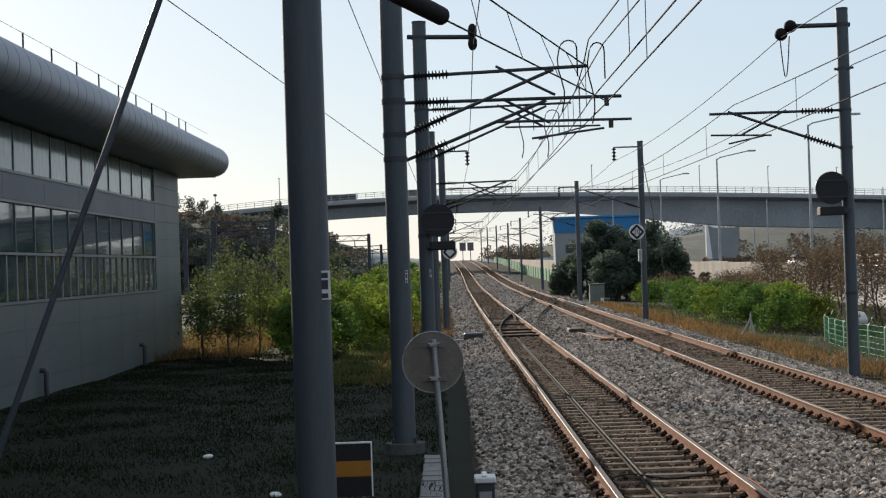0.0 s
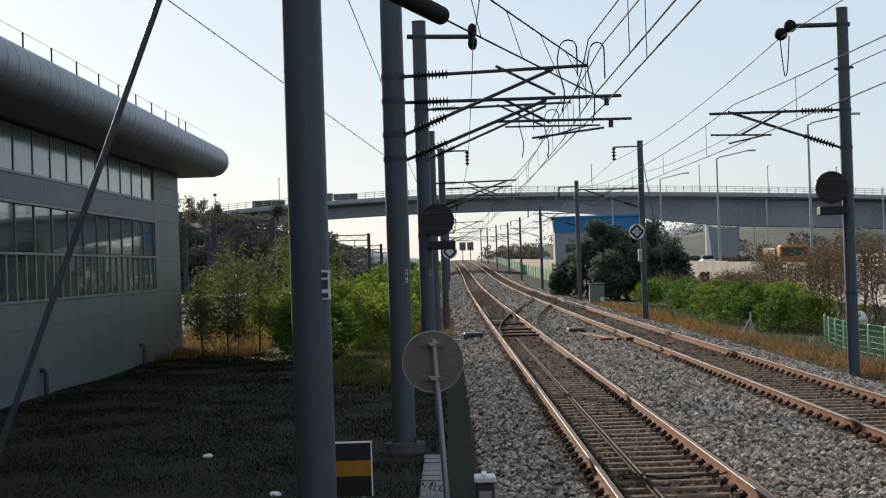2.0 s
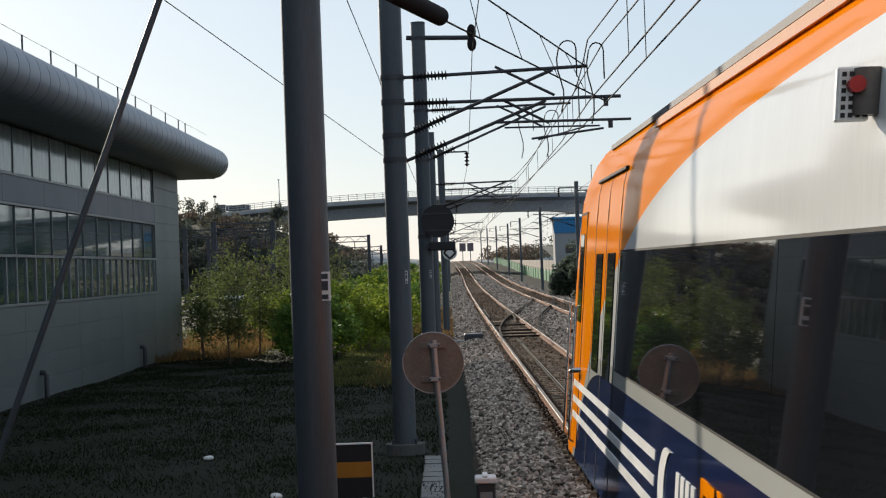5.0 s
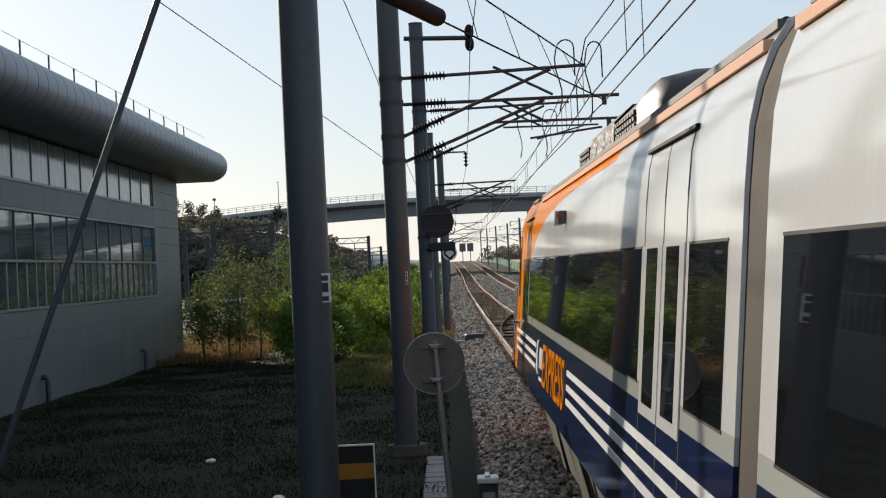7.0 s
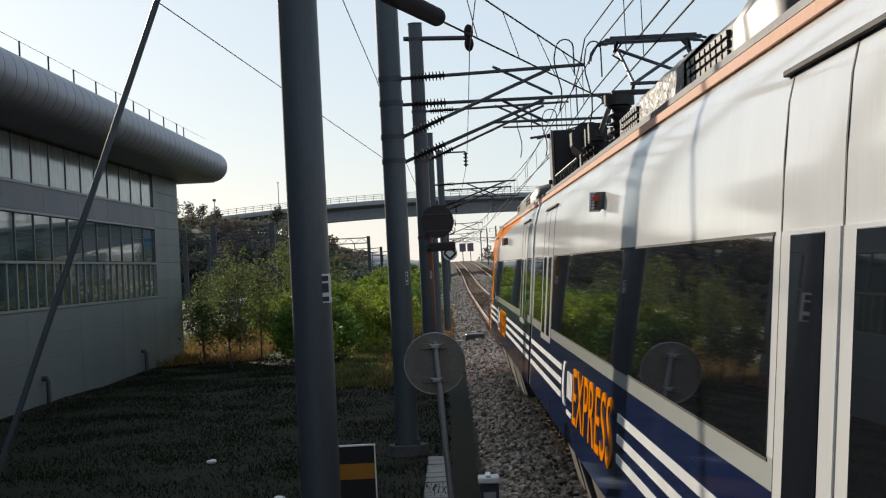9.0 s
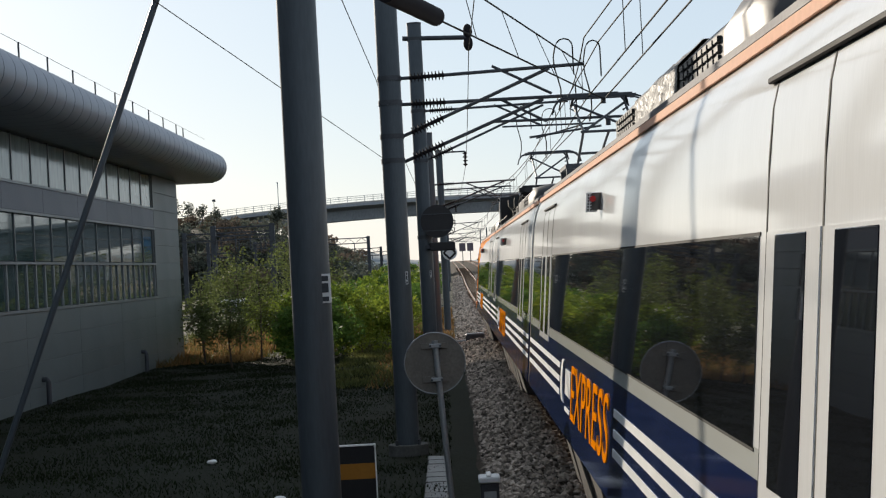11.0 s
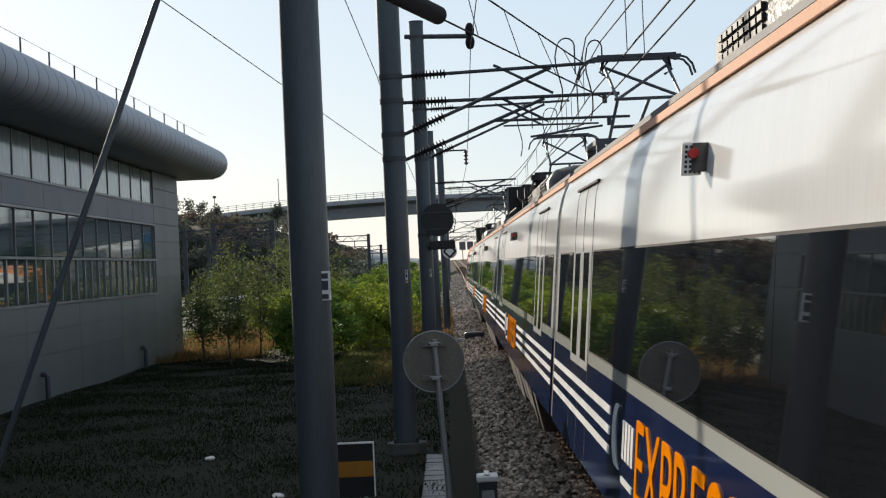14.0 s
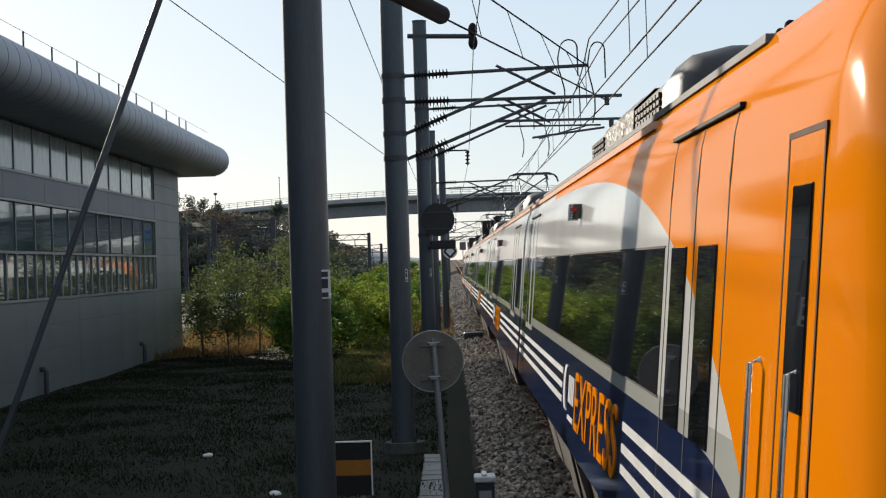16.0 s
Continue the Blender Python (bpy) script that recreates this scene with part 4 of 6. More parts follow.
bm = bmesh.new()
for dz in (0.1, -0.18):
    bmesh.ops.create_uvsphere(bm, u_segments=14, v_segments=10, radius=0.16, matrix=Matrix.Translation((0.74 + 0.5, 0, 7.82 + dz + 0.4)) @ Matrix.Diagonal((0.7, 0.7, 1.1, 1)))
part("insulator", fixed(bm), M_insul, P3, "rounded dark insulator pair", smooth=True)


def cantilever(t, side, lift=0.0):
    """Hinged tubular bracket that carries the wires over a track, on either side of it."""
    o = Vector(t.matrix_basis.translation)
    x, y = o.x, o.y
    s = side
    z = rise(y) + lift
    put_insulated(t, (x + s * 0.12, y, 5.85 + z), (x + s * 3.1, y, 5.88 + z), 0.6, 0.03)
    put_insulated(t, (x + s * 0.12, y, 4.95 + z), (x + s * 2.7, y, 5.85 + z), 0.6, 0.03)
    arm_bar(t, (x + s * 1.3, y, 5.85 + z), (x + s * 2.35, y, 5.38 + z), 0.024, "brace")
    arm_bar(t, (x + s * 1.5, y, 5.36 + z), (x + s * 3.2, y, 5.33 + z), 0.022, "registration_tube")
    arm_bar(t, (x + s * 2.2, y, 5.08 + z), (x + s * 3.0, y, 5.3 + z), 0.018, "steady_arm")


def top_bracket(t, side, z, reach=1.25):
    o = Vector(t.matrix_basis.translation)
    arm_bar(t, (o.x, o.y, z), (o.x + side * reach, o.y, z), 0.035, "bracket")
    insulator(t, (o.x + side * reach, o.y, z), (o.x + side * reach, o.y, z - 0.65), 4, 0.11)


cantilever(P5, 1)
top_bracket(P5, 1, 7.5, 1.15)
cantilever(R2, -1)
top_bracket(R2, -1, 7.85)
cantilever(R3, -1)
top_bracket(R3, -1, 7.7 + rise(115))
# first pole beside the far track
put_insulated(R1, (9.2, 38, 5.8), (6.17, 38, 5.8), 0.75, 0.032)
put_insulated(R1, (9.2, 38, 4.92), (6.6, 38, 5.84), 0.75, 0.032)
arm_bar(R1, (7.95, 38, 5.84), (6.9, 38, 5.3), 0.024, "brace")
arm_bar(R1, (6.19, 38, 5.31), (7.6, 38, 5.27), 0.022, "registration_tube")
arm_bar(R1, (6.6, 38, 5.1), (7.5, 38, 5.28), 0.02, "steady_arm")
arm_bar(R1, (9.5, 38, 7.78), (8.1, 38, 7.78), 0.055, "bracket")
arm_bar(R1, (9.1, 38, 6.75), (9.55, 38, 6.78), 0.03, "bracket")
for z in (7.78, 6.76, 5.8, 4.92, 1.55):
    collar(R1, z, 0.14)
bm = bmesh.new()
for dx, dz in ((-1.2, 0.0), (-1.42, -0.18)):
    bmesh.ops.create_uvsphere(bm, u_segments=14, v_segments=10, radius=0.15, matrix=Matrix.Translation((dx, 0, 7.78 + 0.55 + dz)))
part("insulator", fixed(bm), M_insul, R1, "rounded dark insulator pair", smooth=True)
part("jumper_loop", tubes([(-1.55 + 0.22 * k / 10 * 1.0 + 0.1, 0, 8.1 - 0.95 * math.sin(math.pi * k / 10)) for k in range(11)], r=0.014, seg=6), M_wire, R1)

# poles further along both sides
LEFT_Y = [131, 182, 235, 290, 345, 400, 460]
RIGHT_Y = [165, 215, 262, 317, 372, 430]
for y in LEFT_Y:
    p = pole_thing(-0.25 + drift(y), y, 7.7 + rise(y), 0.13, base=-0.45 + rise(y))
    cantilever(p, 1)
    top_bracket(p, 1, 7.4 + rise(y), 1.0)
for y in RIGHT_Y:
    p = pole_thing(9.25 + drift(y), y, 8.0 + rise(y), 0.14, base=-0.6 + rise(y))
    cantilever(p, -1)
    top_bracket(p, -1, 7.6 + rise(y), 1.2)
cantilever(P4, 1, -0.35)


def wire(name, pts, r=0.011, label="thin dark overhead wire"):
    return solo(name, tubes(pts, r=r, seg=5), M_wire, label, "wire", "overhead wires")


def catenary(x, supports, start):
    """Messenger wire, contact wire and droppers over one track."""
    t = thing("catenary_wire", (0, 0, 0), "overhead contact wire hung by droppers from a messenger wire", "wire", "overhead wires")
    mess, cont, drops = [], [], []
    sup = [start] + supports
    for i, (a, b) in enumerate(zip(sup, sup[1:])):
        ya, xa, za = a
        yb, xb, zb = b
        n = 10
        for k in range(n + (1 if b is sup[-1] else 0)):
            f = k / n
            y = ya + (yb - ya) * f
            xx = xa + (xb - xa) * f
            zc = za + (zb - za) * f
            zm = zc + 0.95 - 4 * 0.4 * f * (1 - f)
            mess.append((xx, y, zm))
            cont.append((xx, y, zc))
            if 0 < k and yb < 250 and k % 2 == 1:
                drops.append([(xx, y, zm), (xx, y, zc)])
    part("messenger_wire", tubes(mess, r=0.011, seg=5), M_wire, t)
    part("contact_wire", tubes(cont, r=0.011, seg=5), M_wire, t)
    for d in drops:
        part("dropper", tubes(d, r=0.006, seg=4), M_wire, t)


def stag(i):
    return 0.2 if i % 2 else -0.2


near_sup = [(Y2, 2.55, 4.95), (72.0, 2.45, 5.0), (131.0, 2.75, 5.0 + rise(131))] + [(y, 2.5 + stag(i), 5.05 + rise(y)) for i, y in enumerate(LEFT_Y[1:])]
catenary(2.49, near_sup, (-30.0, 2.35, 5.05))
catenary(2.49, [(Y2, 2.32, 5.02), (Y3, 2.75, 5.3), (72.0, 2.75, 5.02), (131.0, 2.4, 5.02 + rise(131)), (182, 2.3, 5.05 + rise(182))], (-30.0, 2.3, 5.05))
catenary(6.72, [(38.0, 6.75, 5.05), (78.0, 6.5, 5.05), (115.0, 6.9, 5.05 + rise(115))] + [(y, 6.7 + stag(i), 5.05 + rise(y)) for i, y in enumerate(RIGHT_Y)], (-30.0, 6.6, 5.05))
wire("feeder_wire", sag((0.74, -40, 7.4), (0.74, 38, 7.45), 0.2) + sag((0.74, 38, 7.45), (1.0, 72, 6.85), 0.25)[1:] + sag((1.0, 72, 6.85), (0.75, 131, 6.8), 0.3)[1:] + [(0.75 + drift(y), y, 6.75 + rise(y)) for y in LEFT_Y[1:]])
wire("feeder_wire", sag((7.8, -40, 7.4), (7.86, 38, 7.5), 0.3) + sag((7.86, 38, 7.5), (8.05, 78, 7.2), 0.3)[1:] + sag((8.05, 78, 7.2), (8.0, 115, 7.1), 0.3)[1:] + [(8.0 + drift(y), y, 6.95 + rise(y)) for y in RIGHT_Y])
wire("return_wire", sag((9.5, -40, 6.9), (9.55, 38, 6.85), 0.3) + sag((9.55, 38, 6.85), (9.5, 78, 6.6), 0.3)[1:] + [(9.5 + drift(y), y, 6.4 + rise(y)) for y in RIGHT_Y])
wire("earth_wire", [(-1.2, -30, 5.9), (-1.1, 14.7, 5.68), (-0.98, Y2, 5.5)] + sag((-0.98, Y2, 5.5), (-0.72, Y3, 4.6), 0.1)[1:] + sag((-0.72, Y3, 4.6), (-0.35, Y5, 4.8), 0.3)[1:], 0.006)
wire("guy_wire", [(-5.14, -5, 6.26), (-0.95, Y2, 4.26)], 0.005)
# anchored wires that end at the near poles, with a spring tensioner
wire("anchored_messenger_wire", [(-1.24, 14.7, 6.13), (2.28, Y2, 5.55)], 0.012)
wire("anchored_contact_wire", [(-1.24, 14.7, 5.41), (2.6, Y2, 4.98)], 0.012)
for f in (0.45, 0.6, 0.75, 0.88):
    wire("dropper", [(-1.24 + 3.52 * f, 14.7 + 11 * f, 6.13 - 0.58 * f), (-1.24 + 3.84 * f, 14.7 + 11 * f, 5.41 - 0.43 * f)], 0.006)
ten = thing("spring_tensioner", (0, 0, 0), "dark rounded spring tensioner cylinder on an anchored wire", "tensioner")
d0, d1 = Vector((-1.24, 14.7, 5.43)), Vector((2.6, Y2, 5.0))
bm = bmesh.new()
tube(bm, [d0.lerp(d1, f) for f in (0.195, 0.2, 0.215, 0.31, 0.322, 0.326)], 0.105, 20)
part("cylinder", fixed(bm), M_insul, ten, smooth=False)
part("rod", tubes([d0, d0.lerp(d1, 0.2)], r=0.03), M_darksteel, ten)
# slack jumpers near the bracket tips
for cx, yy, zt, w, h in ((2.0, Y2, 5.85, 0.26, 1.0), (2.45, Y2, 5.8, 0.22, 1.15), (2.0, 39, 6.1, 0.3, 1.1), (2.6, 39, 6.0, 0.3, 1.0)):
    wire("jumper_loop", [(cx - w / 2 + 0.05 * math.sin(k), yy, zt - h + h * k / 6) for k in range(7)] + [(cx + w / 2 * math.sin(a - math.pi / 2), yy, zt + 0.12 * math.cos(a - math.pi / 2)) for a in [math.pi * k / 6 for k in range(1, 7)]] + [(cx + w / 2, yy, zt - 0.45)], 0.012, "slack looped jumper wire")
# strut and diagonal guy of the first pole
arm_bar(P1, (-4.42, 14.7, 0.1), (-1.2, 14.7, 8.33), 0.03, "guy_rod", M_pole)
arm_bar(R2, (9.4, 77.8, 7.2), (10.6, 77.3, -0.7), 0.02, "guy_rod", M_pole)


# ---- sign boards on the poles ----
def round_board(t, c, r, bar_z, bar_x=0.0):
    o = Vector(t.matrix_basis.translation)
    b = thing("signal_backboard", c, "black round signal backboard seen from behind with a box below", "signal", "signals")
    bm = bmesh.new()
    disk(bm, (0, 0), r, -0.03, 0.03, 40)
    part("backboard", fixed(bm), M_black, b)
    for dz in (0.45 * r, -0.55 * r):
        part("strap", bbox(-r * 0.95, -0.05, dz - 0.012, r * 0.9, -0.03, dz + 0.012, 0), M_darksteel, b)
    part("lamp_housing", bbox(-0.22, 0.03, -0.24, 0.22, 0.4, 0.24, 0.03), M_black, b)
    part("lower_box", bbox(bar_x - 0.29, -0.06, bar_z - 0.1, bar_x + 0.29, 0.3, bar_z + 0.1, 0.02), M_black, b)
    sx = o.x - c[0]
    part("bracket", fixed_boxes([(min(0, sx), 0.06, -0.05, max(0, sx), 0.14, 0.05), (min(0, sx), 0.06, bar_z - 0.04, max(0, sx), 0.14, bar_z + 0.04)]), M_darksteel, b)
    return b


round_board(P3, (-0.2, 37.65, 3.54), 0.38, -0.58, 0.1)
round_board(R1, (8.865, 37.65, 3.99), 0.375, -0.53)


def number_sign(c, text, r):
    s = thing("speed_sign", c, "round white speed sign with a black diamond outline", "sign")
    bm = bmesh.new()
    disk(bm, (0, 0), r, -0.015, 0.015, 36)
    part("plate", fixed(bm), M_signwhite, s)
    for q0, q1 in (((0, 0.82), (0.82, 0)), ((0.82, 0), (0, -0.82)), ((0, -0.82), (-0.82, 0)), ((-0.82, 0), (0, 0.82))):
        bm = bmesh.new()
        a, b = Vector((q0[0] * r, -0.022, q0[1] * r)), Vector((q1[0] * r, -0.022, q1[1] * r))
        tube(bm, [a, b], 0.05 * r / 0.37, 4)
        part("diamond_edge", fixed(bm), M_black, s)
    if text:
        me, w, h, x0, z0 = text_mesh(text, 1.0, M_black)
        o = new("numerals", me)
        o.parent = s
        k = 0.62 * r / w * 1.25
        o.matrix_basis = Matrix(((k, 0, 0, -(x0 + w / 2) * k), (0, 0, -1, -0.02), (0, k, 0, -(z0 + h / 2) * k), (0, 0, 0, 1)))
    return s



number_sign((9.0, 77.7, 3.79), "20", 0.37)
number_sign((0.1, 71.6, 3.08), "", 0.32)
pbox = thing("pole_box", (9.12, 77.75, 2.3), "small white equipment box strapped to a pole", "box")
part("case", bbox(-0.085, -0.12, 0.1, 0.085, 0.1, 0.66, 0.02), M_white, pbox)
part("door_edge", bbox(-0.07, -0.128, 0.05, 0.07, -0.121, 0.65, 0), M_galv, pbox)
# number plates on the pole shafts: plain bars
for p, x, y, z, w, h, nb in ((P1, -1.10, 14.575, 2.36, 0.095, 0.26, 2), (P2, -0.655, 25.563, 2.35, 0.04, 0.2, 1), (P3, -0.41, 37.86, 2.33, 0.04, 0.18, 1)):
    o = p.matrix_basis.translation
    pl = part("number_plate", bbox(x - o.x - w / 2, y - o.y - 0.012, z - o.z - h / 2, x - o.x + w / 2, y - o.y + 0.02, z - o.z + h / 2, 0.003), M_signwhite, p, "white plate with dark bars")
    zz = z - o.z
    for q, bh in ((0.34, 0.09), (0.02, 0.16), (-0.36, 0.08)):
        part("dark_bar", bbox(x - o.x - w * 0.3, y - o.y - 0.016, zz + h * (q - bh), x - o.x + w * 0.3, y - o.y - 0.011, zz + h * (q + bh), 0), M_darksteel, pl)


# ---- lineside things near the camera ----
rs = thing("round_sign", (-0.05, 16.0, -0.42), "bare grey back of a round lineside sign on a pipe post", "sign")
bm = bmesh.new()
tube(bm, [(0, 0, 0), (-0.12, 0, 2.2)], 0.03, 14)
part("post", fixed(bm), M_galv, rs)
bm = bmesh.new()
disk(bm, (-0.13, 1.98), 0.3, 0.03, 0.045, 48)
part("disc", fixed(bm), M_signback, rs)
bm = bmesh.new()
rim = [(-0.13 + 0.298 * math.cos(2 * math.pi * k / 40), 0.03, 1.98 + 0.298 * math.sin(2 * math.pi * k / 40)) for k in range(41)]
tube(bm, rim, 0.007, 6)
part("rim", fixed(bm), M_galv, rs)
for z in (2.15, 1.82):
    part("backing_strap", bbox(-0.26, 0.012, z - 0.03, -0.0, 0.03, z + 0.03, 0.003), M_signback, rs)
    part("pipe_clamp", bbox(-0.175, -0.035, z - 0.02, -0.06, 0.02, z + 0.02, 0.006), M_galv, rs)
    for dx in (-0.165, -0.07):
        part("clamp_bolt", tubes([(dx, -0.05, z), (dx, -0.02, z)], r=0.012, seg=6), M_darksteel, rs)
mk = thing("marker_board", (-1.26, 18.0, -0.42), "low marker board with black and amber bands", "sign")
part("panel", bbox(-0.36, -0.01, 0.42, 0.36, 0.01, 1.0, 0.004), M_black, mk)
part("amber_band", bbox(-0.355, -0.015, 0.64, 0.355, -0.011, 0.81, 0), M_yellow, mk)
part("top_edge", bbox(-0.36, -0.02, 1.0, 0.36, 0.02, 1.018, 0.002), M_white, mk)
part("side_edge", bbox(0.345, -0.02, 0.42, 0.36, -0.011, 1.0, 0), M_white, mk)
for x in (-0.25, 0.25):
    part("leg", bbox(x - 0.02, 0.012, 0, x + 0.02, 0.045, 0.9, 0.004), M_galv, mk)
jb = thing("junction_post", (0.29, 16.0, -0.4), "small grey lineside junction box with a pale lid", "junction box")
part("case", bbox(-0.09, -0.12, 0, 0.09, 0.12, 0.78, 0.012), M_darksteel, jb)
part("lid", bbox(-0.105, -0.14, 0.78, 0.105, 0.14, 0.84, 0.012), M_signwhite, jb)
part("lid_rib", bbox(-0.03, -0.13, 0.84, 0.02, 0.13, 0.865, 0.008), M_white, jb)
part("front_plate", bbox(-0.06, -0.128, 0.1, 0.06, -0.12, 0.7, 0), M_galv, jb)
# cable trough lids
M_trough = mat("wet_dark_trough_concrete", (0.085, 0.083, 0.08), 0.4, 0, 0.3, 3, 18, 0.3, obvar=0.3)
tr = thing("cable_trough", (-0.3, 0, -0.47), "line of weathered concrete cable trough lids", "cable trough")
lid = mesh_of("trough_lid", bbox(-0.16, 0.01, 0.0, 0.16, 0.49, 0.09, 0.012), M_trough)
for i in range(24):
    o = new("trough_lid", lid)
    o.parent = tr
    o.matrix_basis = pose(random.uniform(-0.01, 0.01), 13.0 + 0.5 * i, random.uniform(-0.006, 0.008), 0, random.uniform(-1.5, 1.5), random.uniform(-1, 1))
# pale scraps in the shaded grass
for x, y in ((-2.35, 21.3), (-3.9, 26.0), (-1.35, 25.5)):
    bm = bmesh.new()
    bmesh.ops.create_icosphere(bm, subdivisions=2, radius=0.06)
    for v in bm.verts:
        v.co = Vector((v.co.x * 1.4, v.co.y, v.co.z * 0.6)) * (1 + 0.3 * noise.noise(v.co * 20 + Vector((x, y, 0))))
    solo("pale_stone", bm, M_white, "pale stone lying in the shaded grass", "stone", "pale stones", loc=(x, y, -0.4))


# ---- vegetation ----
def raw(name, verts, faces, material):
    me = bpy.data.meshes.new(name)
    me.from_pydata(verts.tolist(), [], faces.tolist())
    me.materials.append(material)
    return me


def leaf_quads(centres, size, rng, up=0.4):
    """Small four-sided leaves, each turned its own way."""
    n = len(centres)
    d = rng.normal(size=(n, 3))
    d[:, 2] = d[:, 2] * (1 - up) + up * 0.3
    d /= np.linalg.norm(d, axis=1)[:, None]
    e = np.cross(d, rng.normal(size=(n, 3)))
    e /= np.linalg.norm(e, axis=1)[:, None]
    s = size * rng.uniform(0.6, 1.4, (n, 1))
    a, b = d * s, e * s * 0.55
    v = np.stack([centres - a, centres + b * 0.9 - a * 0.1, centres + a, centres - b * 0.9 + a * 0.1], 1).reshape(-1, 3)
    f = np.arange(4 * n).reshape(n, 4)
    return v, f


def clump_points(rng, n, blobs):
    """Points thrown mostly near the skin of a set of blobs (x, y, z, r)."""
    blobs = np.array(blobs, float)
    w = blobs[:, 3] ** 2
    k = rng.choice(len(blobs), n, p=w / w.sum())
    d = rng.normal(size=(n, 3))
    d /= np.linalg.norm(d, axis=1)[:, None]
    r = blobs[k, 3:4] * rng.uniform(0.35, 1.08, (n, 1)) ** 0.5
    return blobs[k, :3] + d * r * np.array([1, 1, 0.8])


def branch_lines(rng, base, top, n, r0, spread):
    """A tapered stem with side limbs."""
    bm = bmesh.new()
    base, top = Vector(base), Vector(top)
    mid = base.lerp(top, 0.5) + Vector((rng.uniform(-1, 1), rng.uniform(-1, 1), 0)) * spread * 0.12
    tube(bm, [base, mid, top], r0, 6, 0, r0 * 0.25)
    tips = [top]
    for i in range(n):
        f = rng.uniform(0.25, 0.95)
        s = base.lerp(mid, f * 2) if f < 0.5 else mid.lerp(top, f * 2 - 1)
        a = rng.uniform(0, 6.28)
        e = s + Vector((math.cos(a), math.sin(a), rng.uniform(0.3, 0.9))) * spread * (1.15 - f) * rng.uniform(0.5, 1.0)
        tube(bm, [s, s.lerp(e, 0.5) + Vector((0, 0, 0.05 * spread)), e], r0 * 0.4 * (1.2 - f), 5, 0, r0 * 0.1)
        tips += [e, s.lerp(e, 0.6)]
    return fixed(bm), tips


M_leaf_dark = leaf_mat("dark_green_leaf", (0.13, 0.155, 0.05), (0.065, 0.085, 0.03), 0.5)
M_leaf_bright = leaf_mat("yellow_green_leaf", (0.21, 0.25, 0.03), (0.10, 0.15, 0.022), 0.5)
M_leaf_green = leaf_mat("fresh_green_leaf", (0.11, 0.19, 0.035), (0.055, 0.105, 0.022), 0.45)
M_leaf_brown = leaf_mat("dry_brown_leaf", (0.165, 0.105, 0.058), (0.075, 0.055, 0.036), 0.35)
M_leaf_pine = leaf_mat("dark_pine_needle", (0.115, 0.145, 0.105), (0.065, 0.085, 0.065), 0.45)
# far woods: distance haze is put into the lifted, greyed leaf colours
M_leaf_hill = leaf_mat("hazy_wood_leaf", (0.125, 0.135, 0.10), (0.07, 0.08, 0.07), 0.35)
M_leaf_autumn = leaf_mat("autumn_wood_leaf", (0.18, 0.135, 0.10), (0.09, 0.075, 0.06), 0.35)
M_bark = mat("grey_brown_bark", (0.09, 0.07, 0.055), 0.9, 0, 0.2, 6, 40, 0.3)
M_grass_dry = leaf_mat("dry_orange_grass", (0.27, 0.14, 0.055), (0.14, 0.10, 0.04), 0.4)
# one grass in two tones: building shade in the first colour, sunlight in the second
M_grass_shade = leaf_mat("dark_grass", (0.019, 0.026, 0.011), (0.012, 0.017, 0.008), 0.35)
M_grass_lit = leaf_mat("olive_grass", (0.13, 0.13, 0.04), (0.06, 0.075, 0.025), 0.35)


def plant(name, x, y, z0, height, radius, leaves, size, material, label, category, group, seed, stems=3, limbs=7, low=0.25, trunk=0.03, blobs=7):
    rng = np.random.default_rng(seed)
    rr = random.Random(seed)
    t = thing(name, (x, y, z0), label, category, group)
    bm, tips = branch_lines(rr, (0, 0, -0.1), (rr.uniform(-0.1, 0.1) * radius, 0, height * 0.9), limbs, trunk, radius * 1.1)
    part("trunk" if stems == 1 else "stems", bm, M_bark, t)
    bl = [(p.x, p.y, min(p.z, height * 0.93), radius * rr.uniform(0.28, 0.48)) for p in tips]
    for k in range(blobs):
        a = rr.uniform(0, 6.28)
        q = radius * math.sqrt(rr.random()) * 0.8
        bl.append((q * math.cos(a), q * math.sin(a), height * rr.uniform(low, 0.9), radius * rr.uniform(0.2, 0.42)))
    pts = clump_points(rng, leaves, bl)
    pts = pts[pts[:, 2] > 0.02]
    v, f = leaf_quads(pts, size, rng)
    o = new("crown", raw("crown", v, f, material))
    o.parent = t
    return t


def gz(x, y):
    return ground_z(x, y)


rg = random.Random(4)
# young trees beside the building, half in its shade
for i, (x, y, h, r) in enumerate([(-8.2, 54, 2.8, 1.1), (-6.6, 51, 3.7, 1.2), (-5.6, 48, 3.2, 1.1), (-4.9, 53, 3.6, 1.3), (-4.2, 48, 2.7, 1.0), (-6.2, 46, 2.0, 0.9), (-7.4, 49, 1.9, 0.8), (-6.2, 63, 3.9, 1.4), (-8.6, 64, 3.4, 1.2), (-4.6, 64.5, 3.4, 1.3), (-9.6, 66, 2.4, 1.0)]):
    x, y, h, r = x * 1.2, y * 1.2, h * 1.2, r * 1.2
    plant("young_tree", x, y, gz(x, y), h, r, 1700, 0.055, M_leaf_dark, "young tree with sparse small green leaves", "tree", "young trees by the building", 10 + i, 1, 16, 0.2, 0.04, 3)
